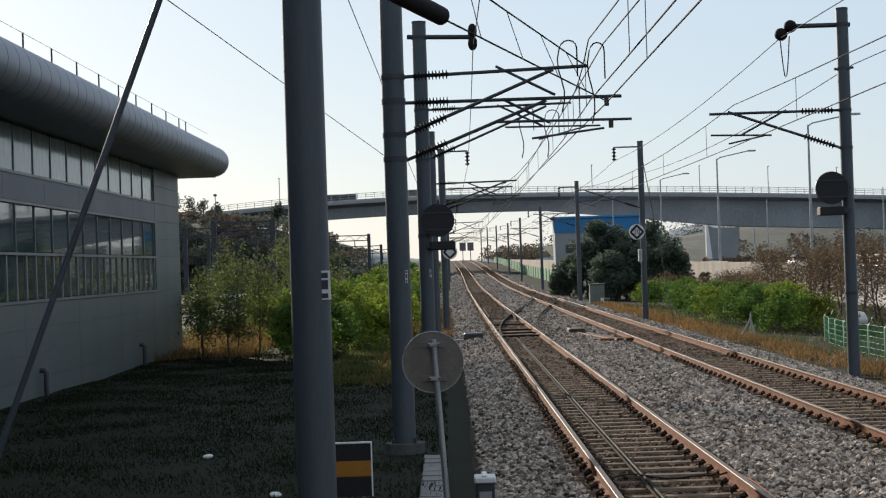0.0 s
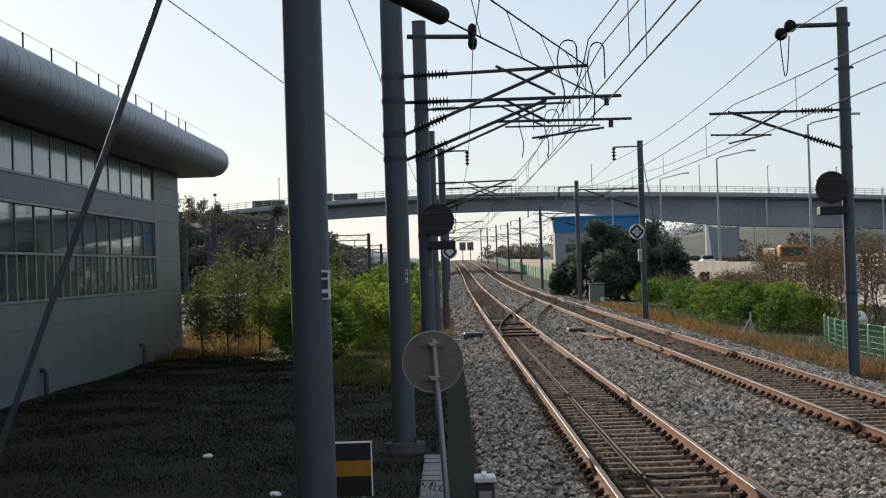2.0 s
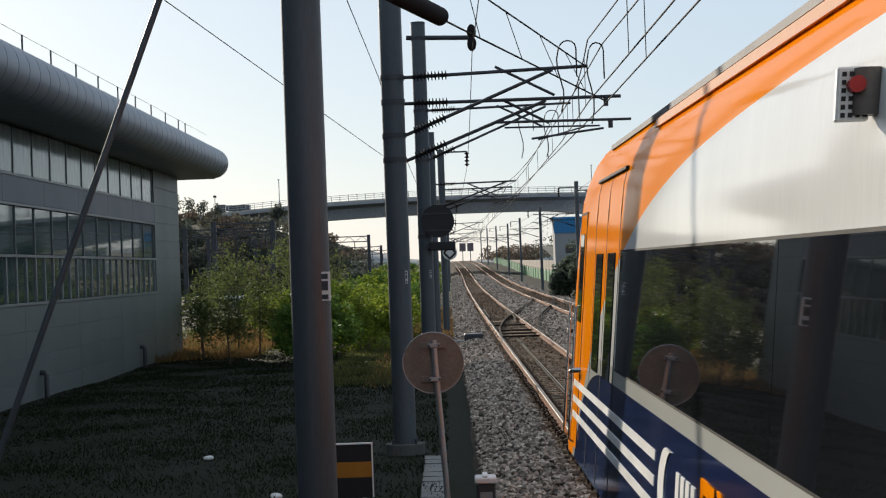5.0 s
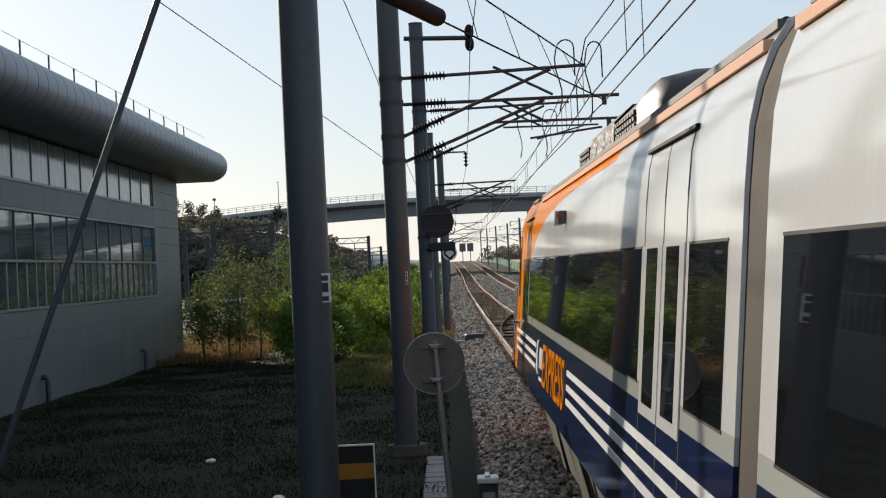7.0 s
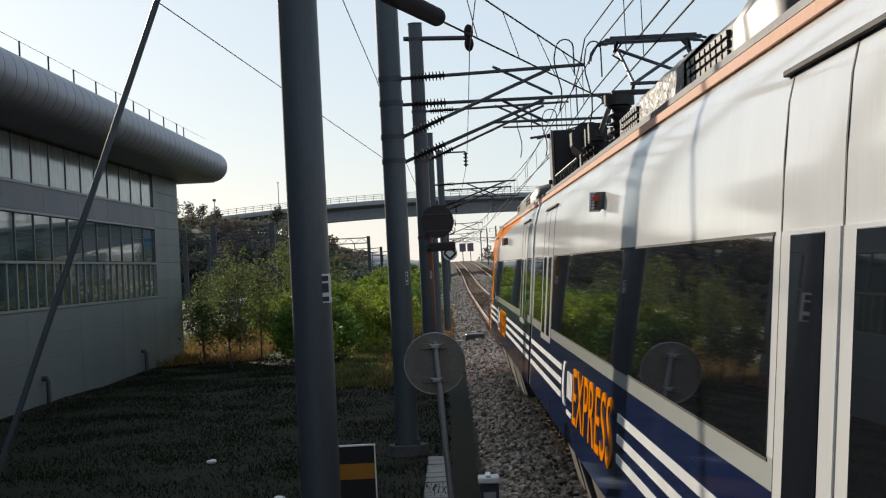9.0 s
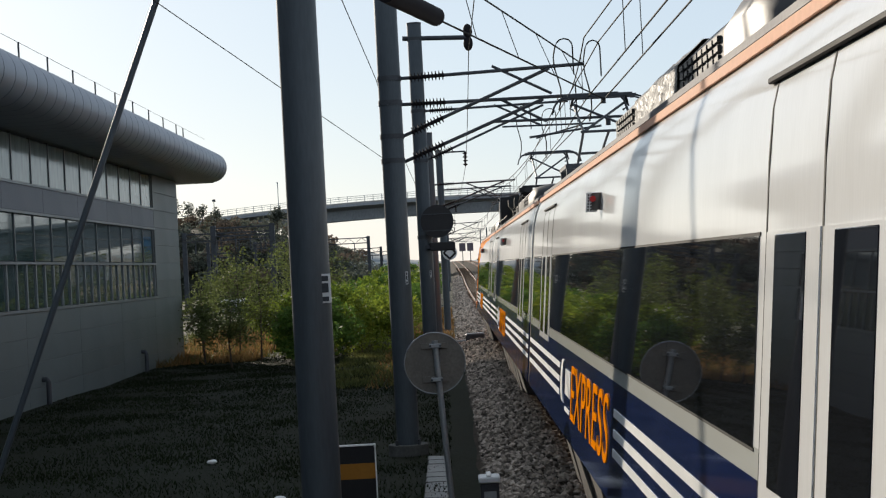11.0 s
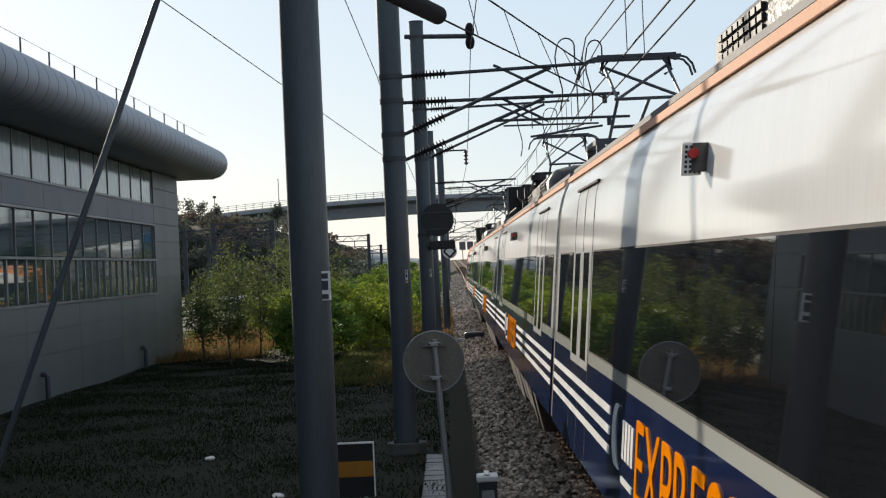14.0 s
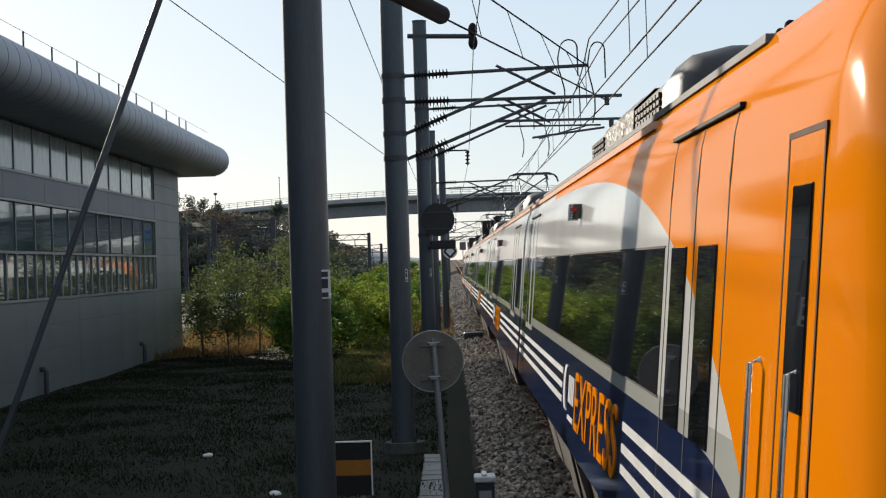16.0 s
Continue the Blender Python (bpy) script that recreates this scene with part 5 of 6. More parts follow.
# bright bushes on the bank left of the line
k = 0
for y in [63, 66.5, 70, 74, 78, 83, 88, 94, 101, 108, 117, 127, 138, 150, 165, 185, 210, 240]:
    for x in (-2.6, -4.6, -6.8):
        xx = x + rg.uniform(-0.5, 0.5) + (0.5 if y > 80 else 0)
        h = rg.uniform(1.5, 2.1) + (0.35 if x < -4 else 0) + min(1.2, max(0, y - 85) * 0.012)
        plant("bush", xx, y + rg.uniform(-1, 1), gz(xx, y), h, rg.uniform(1.1, 1.5), 1500 if y < 100 else 800, 0.085 if y < 100 else 0.13, M_leaf_bright if rg.random() < 0.75 else M_leaf_green, "leafy yellow-green bush on the bank", "bush", "bushes near the yard", 100 + k, 3, 5, 0.15, 0.02, 9)
        k += 1
for i, (x, y, h) in enumerate(((-4.7, 51.5, 2.0), (-4.0, 55.0, 2.1), (-3.2, 58.5, 2.1), (-5.2, 57.0, 2.3), (-3.9, 61.0, 2.3), (-2.5, 62.5, 1.9))):
    plant("bush", x, y, gz(x, y), h, 1.15, 2200, 0.075, M_leaf_green if i < 2 else M_leaf_bright, "leafy yellow-green bush on the bank", "bush", "bushes near the yard", 180 + i, 3, 6, 0.1, 0.02, 12)
# bright bushes beyond the far track
for y in [66, 69, 72, 75.5, 79, 83, 87, 92, 97, 103, 109]:
    for x in (12.2, 14.0):
        xx = x + rg.uniform(-0.4, 0.4) + 0.75
        plant("bush", xx, y + rg.uniform(-1, 1), gz(xx, y), rg.uniform(1.4, 1.9), rg.uniform(1.0, 1.3), 1700, 0.075, M_leaf_green if rg.random() < 0.7 else M_leaf_bright, "leafy green bush beyond the far track", "bush", "bushes near the highway", 200 + k, 3, 5, 0.12, 0.02, 9)
        k += 1
# dry brown shrubs and small trees behind them
for y in [66, 73, 79, 85, 92, 99, 107, 116]:
    for x in (15.6, 17.6, 19.6, 21.6):
        xx = x + rg.uniform(-1, 1)
        plant("dry_shrub", xx, y + rg.uniform(-2, 2), gz(xx, y), rg.uniform(2.9, 3.9) if xx / y > 0.19 else rg.uniform(1.5, 2.1), rg.uniform(1.3, 1.8), 1100, 0.055, M_leaf_brown, "bare-twigged shrub with dry reddish-brown leaves", "shrub", "dry shrubs", 300 + k, 1, 26, 0.3, 0.05, 4)
        k += 1
# dark pines beyond the far track
for i, (x, y, h, r) in enumerate([(12.2, 131, 6.5, 1.4), (10.9, 129, 4.6, 1.4), (13.5, 130, 6.0, 1.3), (15.0, 133, 5.4, 1.5), (16.4, 130, 6.4, 1.4), (17.7, 133, 5.0, 1.5), (15.2, 127, 4.2, 1.6), (9.8, 133, 3.3, 1.3), (12.3, 125, 3.6, 1.6), (17.2, 127, 4.0, 1.5), (13.8, 128, 4.8, 1.6), (9.0, 131, 2.0, 1.0)]):
    plant("pine_tree", x, y, gz(x, y), h + 0.2, r, 6500, 0.13, M_leaf_pine, "dense dark green pine", "tree", "pines", 400 + i, 1, 22, 0.04, 0.09, 36)


# ---- grass ----
def grass(name, area, n, h, material, label, seed, lean=0.5, keep=None):
    """Blades over a rectangle (x0, y0, x1, y1)."""
    rng = np.random.default_rng(seed)
    x0, y0, x1, y1 = area
    x, y = rng.uniform(x0, x1, n), rng.uniform(y0, y1, n)
    m = np.array([noise.noise((a * 0.6, b * 0.6, seed)) for a, b in zip(x, y)])
    ok = m > rng.uniform(-0.6, 0.5, n)
    x, y, m = x[ok], y[ok], m[ok]
    n = len(x)
    z = np.array([ground_z(a, b) for a, b in zip(x, y)])
    hh = h * rng.uniform(0.5, 1.3, n) * (1 + 0.5 * m)
    a = rng.uniform(0, 6.28, n)
    w = 0.006 + 0.00028 * y
    base = np.stack([x, y, z], 1)
    side = np.stack([np.cos(a) * w, np.sin(a) * w, 0 * a], 1)
    tip = base + np.stack([rng.normal(0, lean, n) * hh, rng.normal(0, lean, n) * hh, hh], 1)
    v = np.stack([base - side, base + side, tip], 1).reshape(-1, 3)
    f = np.arange(3 * n).reshape(n, 3)
    o = new(name, raw(name, v, f, material))
    return tagged(o, label, "grass", kind="stuff")


grass("dry_grass", (9.55, 30, 11.4, 110), 15000, 0.2, M_grass_dry, "dry orange-brown grass along the far ballast edge", 1)
grass("dry_grass", (-2.2, 40, 0.1, 110), 9000, 0.2, M_grass_dry, "dry grass around the pole footings", 2)
grass("shaded_grass", (-10.5, 14, -0.1, 62), 130000, 0.05, M_grass_shade, "grass by the building with its shade put into a dark colour", 3)
grass("dry_grass", (-12.5, 58, -7.0, 92), 16000, 0.28, M_grass_dry, "dry orange-brown grass beyond the end of the building", 7)
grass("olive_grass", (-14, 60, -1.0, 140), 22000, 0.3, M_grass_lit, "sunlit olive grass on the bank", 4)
# narrow sunlit strip at the shadow's edge, drawn with the lighter grass colour
grass("olive_grass", (-3.6, 41, -0.9, 62), 14000, 0.13, M_grass_lit, "low olive grass along the foot of the bank, toned as sunlit", 8)
grass("olive_grass", (10.8, 36, 40, 110), 30000, 0.22, M_grass_lit, "short olive grass beyond the fence", 5)


# ---- wooded hill ----
def hill_height(x):
    pts = ((-140, 13), (-60, 13.2), (-41, 12.0), (-31, 10.6), (-26, 10.4), (-18, 6.6), (-13, 3.4), (-9.5, 1.2), (-6, -1))
    for (xa, za), (xb, zb) in zip(pts, pts[1:]):
        if xa <= x <= xb:
            return za + (zb - za) * (x - xa) / (xb - xa)
    return -1.0


def build_hill():
    bm = bmesh.new()
    xs = [-140 + 4 * i for i in range(35)]
    g = []
    for j in range(9):
        f = j / 8
        g.append([bm.verts.new((x, 215 + 60 * f, 0.3 + max(0.0, hill_height(x) - 1.0) * math.sin(math.pi * min(1, f * 1.4) / 2) + 0.3 * noise.noise((x * 0.1, f * 5, 0)) - 0.6)) for x in xs])
    for a, b in zip(g, g[1:]):
        for i in range(len(xs) - 1):
            bm.faces.new((a[i], a[i + 1], b[i + 1], b[i])).smooth = True
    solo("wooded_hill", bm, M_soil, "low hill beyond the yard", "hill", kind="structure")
    rng = np.random.default_rng(77)
    for name, m, n, lab in (("hill_woods", M_leaf_hill, 260, "green woods covering the hill, haze put into their colour"), ("autumn_woods", M_leaf_autumn, 110, "brown autumn trees on the hill")):
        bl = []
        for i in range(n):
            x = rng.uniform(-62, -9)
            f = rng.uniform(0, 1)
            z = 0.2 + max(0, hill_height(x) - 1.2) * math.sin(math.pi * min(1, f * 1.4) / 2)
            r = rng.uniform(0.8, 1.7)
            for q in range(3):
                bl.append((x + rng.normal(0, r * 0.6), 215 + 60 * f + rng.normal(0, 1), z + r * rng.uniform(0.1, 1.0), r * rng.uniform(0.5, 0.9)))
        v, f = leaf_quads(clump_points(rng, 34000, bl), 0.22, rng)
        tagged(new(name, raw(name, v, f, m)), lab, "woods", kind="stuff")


build_hill()
plant("lone_pine", -26.2, 255, 9.6, 3.6, 1.6, 1500, 0.16, M_leaf_hill, "lone tree standing out on the hilltop", "tree", "", 900, 1, 10, 0.35, 0.12, 6)
for i, x in enumerate((-40.5, -38.6, -36.4, -34.2)):
    plant("thin_tree", x, 245, hill_height(x) - 0.6, 3.4 - 0.3 * i, 1.5, 380, 0.16, M_leaf_hill, "thin airy tree on the hilltop", "tree", "thin trees on the hill", 910 + i, 1, 14, 0.4, 0.08, 4)


def far_ridge():
    """Dark wooded rise behind the bridge."""
    bm = bmesh.new()
    xs = [30 + 6 * i for i in range(60)]
    g = []
    for j in range(7):
        f = j / 6
        g.append([bm.verts.new((x, 430 + 130 * f, 1.0 + (7 + 9 * ease_in((x - 55) / 90) + 2.5 * noise.noise((x * 0.03, f, 4))) * math.sin(math.pi * f / 2))) for x in xs])
    for a, b in zip(g, g[1:]):
        for i in range(len(xs) - 1):
            bm.faces.new((a[i], a[i + 1], b[i + 1], b[i])).smooth = True
    solo("far_ridge", bm, M_ridge, "dark rise behind the bridge, haze put into its colour", "hill", kind="structure")


def ease_in(t):
    t = min(max(t, 0.0), 1.0)
    return t * t * (3 - 2 * t)


# the ridge's colour carries the haze in front of it
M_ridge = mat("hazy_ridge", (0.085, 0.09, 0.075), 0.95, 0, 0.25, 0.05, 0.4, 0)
far_ridge()


# ---- yard beyond the building ----
def far_train():
    t = thing("parked_train", (-14.9, 238, 0.35), "white-fronted commuter train with a grey-green side parked in the yard", "train", rot=(0, 0, 0))
    M_side = mat("grey_green_side", (0.17, 0.19, 0.17), 0.5, 0.2, 0.06, 0.5, 10, 0)
    prof = [(-1.45, 0.35), (-1.45, 2.7), (-1.25, 3.2), (-0.7, 3.45), (0.7, 3.45), (1.25, 3.2), (1.45, 2.7), (1.45, 0.35)]
    for k in range(4):
        bm = bmesh.new()
        prism(bm, prof, 0.6 + 20 * k, 20.2 + 20 * k)
        c = part("car_body", fixed(bm), M_side, t)
        bm = bmesh.new()
        for q in range(4):
            box(bm, 1.452, 2 + 20 * k + 4.5 * q, 1.7, 1.47, 5 + 20 * k + 4.5 * q, 2.5)
        part("window_band", fixed(bm), M_tglass, c)
    bm = bmesh.new()
    prism(bm, [(x * 0.97, z) for x, z in prof], 0, 0.6)
    bmesh.ops.bevel(bm, geom=[e for e in bm.edges if abs(e.verts[0].co.y) < 1e-4 and abs(e.verts[1].co.y) < 1e-4], offset=0.25, segments=3, affect='EDGES')
    part("front", fixed(bm), M_white, t, "white cab front")
    part("windscreen", bbox(-1.0, -0.03, 1.75, 1.0, 0.0, 3.0, 0.01), M_tglass, t)
    part("emblem_panel", bbox(-0.35, -0.05, 0.6, 0.35, -0.01, 1.6, 0.02), M_tblue, t)
    for x in (-0.95, 0.95):
        part("headlight", bbox(x - 0.22, -0.04, 0.95, x + 0.22, -0.0, 1.2, 0.02), M_black, t)
    t.rotation_euler = (0, 0, radians(-4.0))


far_train()


def yard_gantry(y, x0, x1, h):
    t = thing("yard_gantry", (0, y, -0.4), "dark lattice portal gantry with wires over the yard tracks", "gantry", "yard gantries")
    for x in (x0, x1):
        part("post", bbox(x - 0.2, -0.2, 0, x + 0.2, 0.2, h, 0.02), M_darksteel, t)
    for z in (h - 0.9, h - 0.25):
        part("chord", bbox(x0, -0.08, z, x1, 0.08, z + 0.12, 0.01), M_darksteel, t)
    n = int((x1 - x0) / 0.8)
    lines = []
    for i in range(n):
        a, b = x0 + (x1 - x0) * i / n, x0 + (x1 - x0) * (i + 1) / n
        lines.append([(a, 0, h - 0.85 if i % 2 else h - 0.2), (b, 0, h - 0.2 if i % 2 else h - 0.85)])
    part("lattice", tubes(*lines, r=0.03, seg=5), M_darksteel, t)
    for i in range(4):
        x = x0 + (x1 - x0) * (i + 0.5) / 4
        part("hanger", bbox(x - 0.05, -0.05, h - 2.0, x + 0.05, 0.05, h - 0.9, 0.01), M_darksteel, t)


yard_gantry(128, -18.2, -13.6, 7.0)
yard_gantry(150, -24.0, -16.0, 7.2)
yard_gantry(205, -24.0, -9.8, 7.2)
yard_gantry(262, -22.0, -10.6, 6.6)
yard_gantry(300, -22.0, -10.4, 6.4)
for i, x in enumerate((-18.0, -16.8, -15.4)):
    wire("yard_wire", [(x - 2, 90, 5.0), (x, 128, 5.2), (x + 1.5, 205, 5.4), (x + 3, 300, 5.2)], 0.02, "dark wire over the yard tracks")
yt = thing("yard_track", (0, 0, 0), "pair of yard rails curving behind the building", "railway track", kind="structure")
for off in (0.0, 1.5, 4.0, 5.5):
    part("rail", rail_mesh([(-19.5 - off + 0.045 * (y - 100) + 0.00003 * (y - 100) ** 2, y, ground_z(-19.5, y) + 0.3) for y in range(80, 260, 6)]), [M_darksteel, M_galv], yt)
for x, y in ((-17.2, 118), (-19.8, 140), (-16.0, 165)):
    p = thing("yard_mast", (x, y, -0.5), "slim dark mast in the yard", "pole", "yard masts")
    part("shaft", bbox(-0.12, -0.12, 0, 0.12, 0.12, 5.6, 0.01), M_darksteel, p)
    part("arm", bbox(-0.1, -0.05, 4.7, 1.6, 0.05, 4.8, 0), M_darksteel, p)
van = thing("parked_car", (-19.3, 150, -0.3), "pale blue-white car parked in the yard", "car")
part("body", bbox(-2.0, -0.85, 0.3, 2.0, 0.85, 0.85, 0.15), M_white, van)
part("cabin", bbox(-1.1, -0.75, 0.8, 1.2, 0.75, 1.4, 0.2), M_tglass, van)
for x in (-1.3, 1.3):
    bm = bmesh.new()
    disk(bm, (x, 0.32), 0.32, -0.86, -0.7, 16)
    part("wheel", fixed(bm), M_rubber, van)
mast = thing("antenna_mast", (-35.2, 250, 11.0), "thin antenna mast on the hill", "mast")
part("shaft", tubes([(0, 0, 0), (0, 0, 3.6)], r=0.06, seg=6), M_darksteel, mast)
part("head", bbox(-0.25, -0.05, 3.2, 0.25, 0.05, 3.55, 0.02), M_darksteel, mast)


# ---- highway and things beyond the far track ----
def road_z(y):
    return 0.3 + 0.004 * min(max(0, y), 700)


M_guardwall = mat("weathered_guard_wall", (0.30, 0.27, 0.23), 0.85, 0, 0.2, 0.4, 10, 0.1, stretch=(1, 1, 0.3))


def build_highway():
    bm = bmesh.new()
    ys = [-500 + 20 * i for i in range(72)]
    rows = [[bm.verts.new((x, y, z)) for x, z in ((23.7, -1.2), (24.0, road_z(y)), (50, road_z(y)), (56, -1.2))] for y in ys]
    for a, b in zip(rows, rows[1:]):
        for i in range(3):
            bm.faces.new((a[i], a[i + 1], b[i + 1], b[i]))
    solo("highway", bm, M_asphalt, "raised grey highway running beside the railway", "road", kind="structure")
    bm = bmesh.new()
    for y0 in range(40, 900, 20):
        for x in (30.5, 41.0):
            box(bm, x - 0.08, y0, road_z(y0) + 0.006, x + 0.08, y0 + 8, road_z(y0) + 0.01 + 0.09)
    tagged(new("lane_line", mesh_of("lane_line", bm, M_white)), "broken white lane lines on the highway", "road marking", kind="stuff")
    t = thing("guard_wall", (24.2, 0, 0), "pale concrete guard wall along the highway", "barrier")
    for y in range(100, 720, 20):
        part("wall_block", bbox(-0.32, y + 0.05, road_z(y) - 1.6, 0.15, y + 19.95, road_z(y) + 1.2, 0.03), M_guardwall, t)
    t = thing("guard_rail", (24.2, 0, 0), "white three-bar guard rail along the highway", "guard rail")
    for h in (1.0, 1.3, 1.6):
        part("rail_bar", tubes([(0, 40, road_z(40) + h), (0, 100, road_z(100) + h)], r=0.07, seg=6), M_white, t)
    for y in range(40, 101, 3):
        part("post", bbox(-0.05, y - 0.05, road_z(y) - 0.1, 0.05, y + 0.05, road_z(y) + 1.7, 0), M_white, t)


build_highway()


def street_lamp(x, y, h, arm, side=1):
    t = thing("street_lamp", (x, y, road_z(y) - 0.1), "tall grey highway lamp post with an upswept arm", "street lamp", "highway lamps")
    h += 0.65
    bm = bmesh.new()
    tube(bm, [(0, 0, 0), (0, 0, h)], 0.12, 8, 0, 0.07)
    part("mast", fixed(bm), M_galv, t)
    if arm:
        part("arm", tubes([(0, 0, h - 0.1), (side * 0.3, 0, h + 0.1), (side * arm, 0, h + 0.6)], r=0.055, seg=6), M_galv, t)
        part("lamp_head", bbox(min(side * arm, side * (arm + 0.8)), -0.15, h + 0.55, max(side * arm, side * (arm + 0.8)), 0.15, h + 0.7, 0.03), M_galv, t)


for y, x, h, arm, side in ((150, 24.9, 10.0, 2.8, 1), (190, 24.9, 10.0, 2.6, 1), (245, 24.9, 10, 2.6, 1), (112, 24.9, 10.0, 2.8, 1), (135, 60, 10, 3, -1), (190, 58, 9.5, 0, 1), (170, 60, 9.5, 3, -1), (225, 60, 9.5, 0, 1), (230, 45, 8.5, 0, 1), (270, 45, 9, 0, 1), (320, 60, 9, 3, -1)):
    street_lamp(x, y, h, arm, side)


def mesh_fence():
    M_fence = mat("green_fence_paint", (0.035, 0.20, 0.085), 0.5, 0.1, 0.12, 2, 20, 0)
    M_fencepost = mat("pale_green_post", (0.22, 0.36, 0.24), 0.5, 0.1, 0.1, 2, 20, 0)
    t = thing("mesh_fence", (0, 0, 0), "green welded-mesh fence with angled post tops", "fence")
    post = mesh_of("post", tubes([(0, 0, 0), (0, 0, 0.95), (0.2, 0.1, 1.25)], r=0.03, seg=8), M_fencepost)
    y = 36.0
    posts = []
    while y < 60:
        x = 12.3 + 0.006 * (y - 45) ** 2 * (1 if y > 45 else 0.6)
        posts.append((x, y))
        y += 2.1
    for x, y in posts:
        o = new("post", post)
        o.parent = t
        o.location = (x, y, gz(x, y) - 0.05)
    for (xa, ya), (xb, yb) in zip(posts, posts[1:]):
        za, zb = gz(xa, ya), gz(xb, yb)
        lines = [[(xa, ya, za + h), (xb, yb, zb + h)] for h in (0.08, 0.25, 0.42, 0.59, 0.76, 0.93)]
        lines += [[(xa + (xb - xa) * k / 14, ya + (yb - ya) * k / 14, za + 0.08), (xa + (xb - xa) * k / 14, ya + (yb - ya) * k / 14, za + 0.93)] for k in range(1, 14)]
        part("mesh_panel", tubes(*lines, r=0.008, seg=4), M_fence, t, "green wire mesh panel")
    for z0 in (0.45,):
        x, y = 12.4, 43.8
        s = thing("fence_notice", (x - 0.08, y, gz(x, y) + z0), "small pale notice plate on the fence", "sign")
        part("plate", bbox(-0.01, -0.26, 0, 0.01, 0.26, 0.5, 0.004), M_signwhite, s)
        for dz in (0.14, 0.34):
            part("dark_bar", bbox(-0.018, -0.2, dz, -0.011, 0.2, dz + 0.05, 0), M_darksteel, s)
    # solid-looking green fence further along the line
    f = thing("lineside_fence", (0, 0, 0), "long green mesh fence beside the far track", "fence")
    for k in range(42):
        y = 176 + 6 * k
        x = 14.2 - 0.0085 * (y - 176)
        bm = bmesh.new()
        prism(bm, [(-0.02, 0.05), (-0.02, 1.5), (0.02, 1.5), (0.02, 0.05)], 0.06, 5.94)
        o = part("fence_panel", fixed(bm), M_fence, f)
        o.location = (x, y, ground_z(x, y))
        o = part("post", bbox(-0.05, -0.05, 0, 0.05, 0.05, 1.7, 0), M_fence, f)
        o.location = (x, y, ground_z(x, y))


mesh_fence()
M_cabinet = mat("grey_green_cabinet_paint", (0.17, 0.19, 0.16), 0.5, 0.1, 0.1, 2, 20, 0)
cb = thing("relay_cabinet", (10.1, 112, -0.55 + rise(112)), "grey trackside relay cabinet", "cabinet")
part("case", bbox(-0.5, -0.35, 0, 0.5, 0.35, 1.4, 0.03), M_cabinet, cb)
part("roof", bbox(-0.56, -0.42, 1.4, 0.56, 0.42, 1.48, 0.02), M_cabinet, cb)
part("meter_box", bbox(0.2, -0.42, 0.15, 0.42, -0.35, 0.5, 0.01), M_white, cb)
# trackside A-frame stake by the bushes
st = thing("timber_stake", (11.0, 60.0, -0.75), "grey A-frame stake at the grass edge", "stake")
part("leg", tubes([(-0.55, 0, 0), (0, 0, 0.95)], r=0.035, seg=6), M_conc, st)
part("leg", tubes([(0.2, 0, 0), (0, 0, 0.95)], r=0.035, seg=6), M_conc, st)
part("post", tubes([(0, 0, 0), (0, 0, 1.15)], r=0.03, seg=6), M_conc, st)
sack = thing("white_sack", (17.4, 70, gz(17.4, 70)), "white sack lying on the grass", "sack")
bm = bmesh.new()
bmesh.ops.create_icosphere(bm, subdivisions=3, radius=0.35)
for v in bm.verts:
    v.co = Vector((v.co.x * 1.3, v.co.y, v.co.z + 0.25)) * (1 + 0.15 * noise.noise(v.co * 4))
part("bag", bm, M_white, sack, smooth=True)


def shed(name, x, y, w, d, z0, z1, wall, roof, label, stripe=None):
    t = thing(name, (x, y, z0), label, "building")
    part("wall", bbox(0, 0, -4, w, d, z1 - z0, 0.05), wall, t)
    part("roof", bbox(-0.4, -0.4, z1 - z0, w + 0.4, d + 0.4, z1 - z0 + 0.5, 0.1), roof, t)
    if stripe:
        part("cladding", bbox(-0.12, -0.12, (z1 - z0) * 0.68, w + 0.12, -0.02, z1 - z0 - 0.02, 0), stripe, t)
    for k in range(int(w / 5)):
        part("window", bbox(2 + 5 * k, -0.05, (z1 - z0) * 0.2, 4 + 5 * k, -0.01, (z1 - z0) * 0.4, 0), M_tglass, t)
    return t


M_bluewall = mat("blue_cladding", (0.03, 0.17, 0.36), 0.5, 0.1, 0.06, 0.3, 6, 0)
M_haze_wall = mat("pale_concrete_wall", (0.27, 0.28, 0.29), 0.8, 0, 0.08, 0.2, 4, 0)
M_linesign = mat("mauve_grey_sign", (0.16, 0.13, 0.15), 0.6, 0, 0.08, 2, 10, 0)
M_pinkwall = mat("faded_brick_wall", (0.33, 0.25, 0.23), 0.8, 0, 0.1, 0.2, 4, 0)
shed("blue_shed", 20.9, 318, 17, 6, 2.5, 10.7, M_haze_wall, M_bluewall, "warehouse with blue upper cladding", M_bluewall)
shed("brick_house", 120, 520, 14, 10, 6, 10.5, M_pinkwall, M_haze_wall, "distant faded brick building")
shed("white_shed", 150, 520, 16, 10, 6, 9.5, M_haze_wall, M_white, "distant low white-roofed building")
sl = thing("leaning_white_structure", (70, 440, 3), "pale slanted wall end below the bridge", "building")
bm = bmesh.new()
prism(bm, [(0, -3), (8.5, -3), (8.5, 7.2), (1.6, 7.2), (0, 8.2)], 0, 5)
part("wall", fixed(bm), M_haze_wall, sl)
bm = bmesh.new()
prism(bm, [(-0.5, -3), (1.2, -3), (0.0, 8.4), (-0.5, 8.4)], -0.3, -0.02)
part("edge", fixed(bm), M_white, sl)
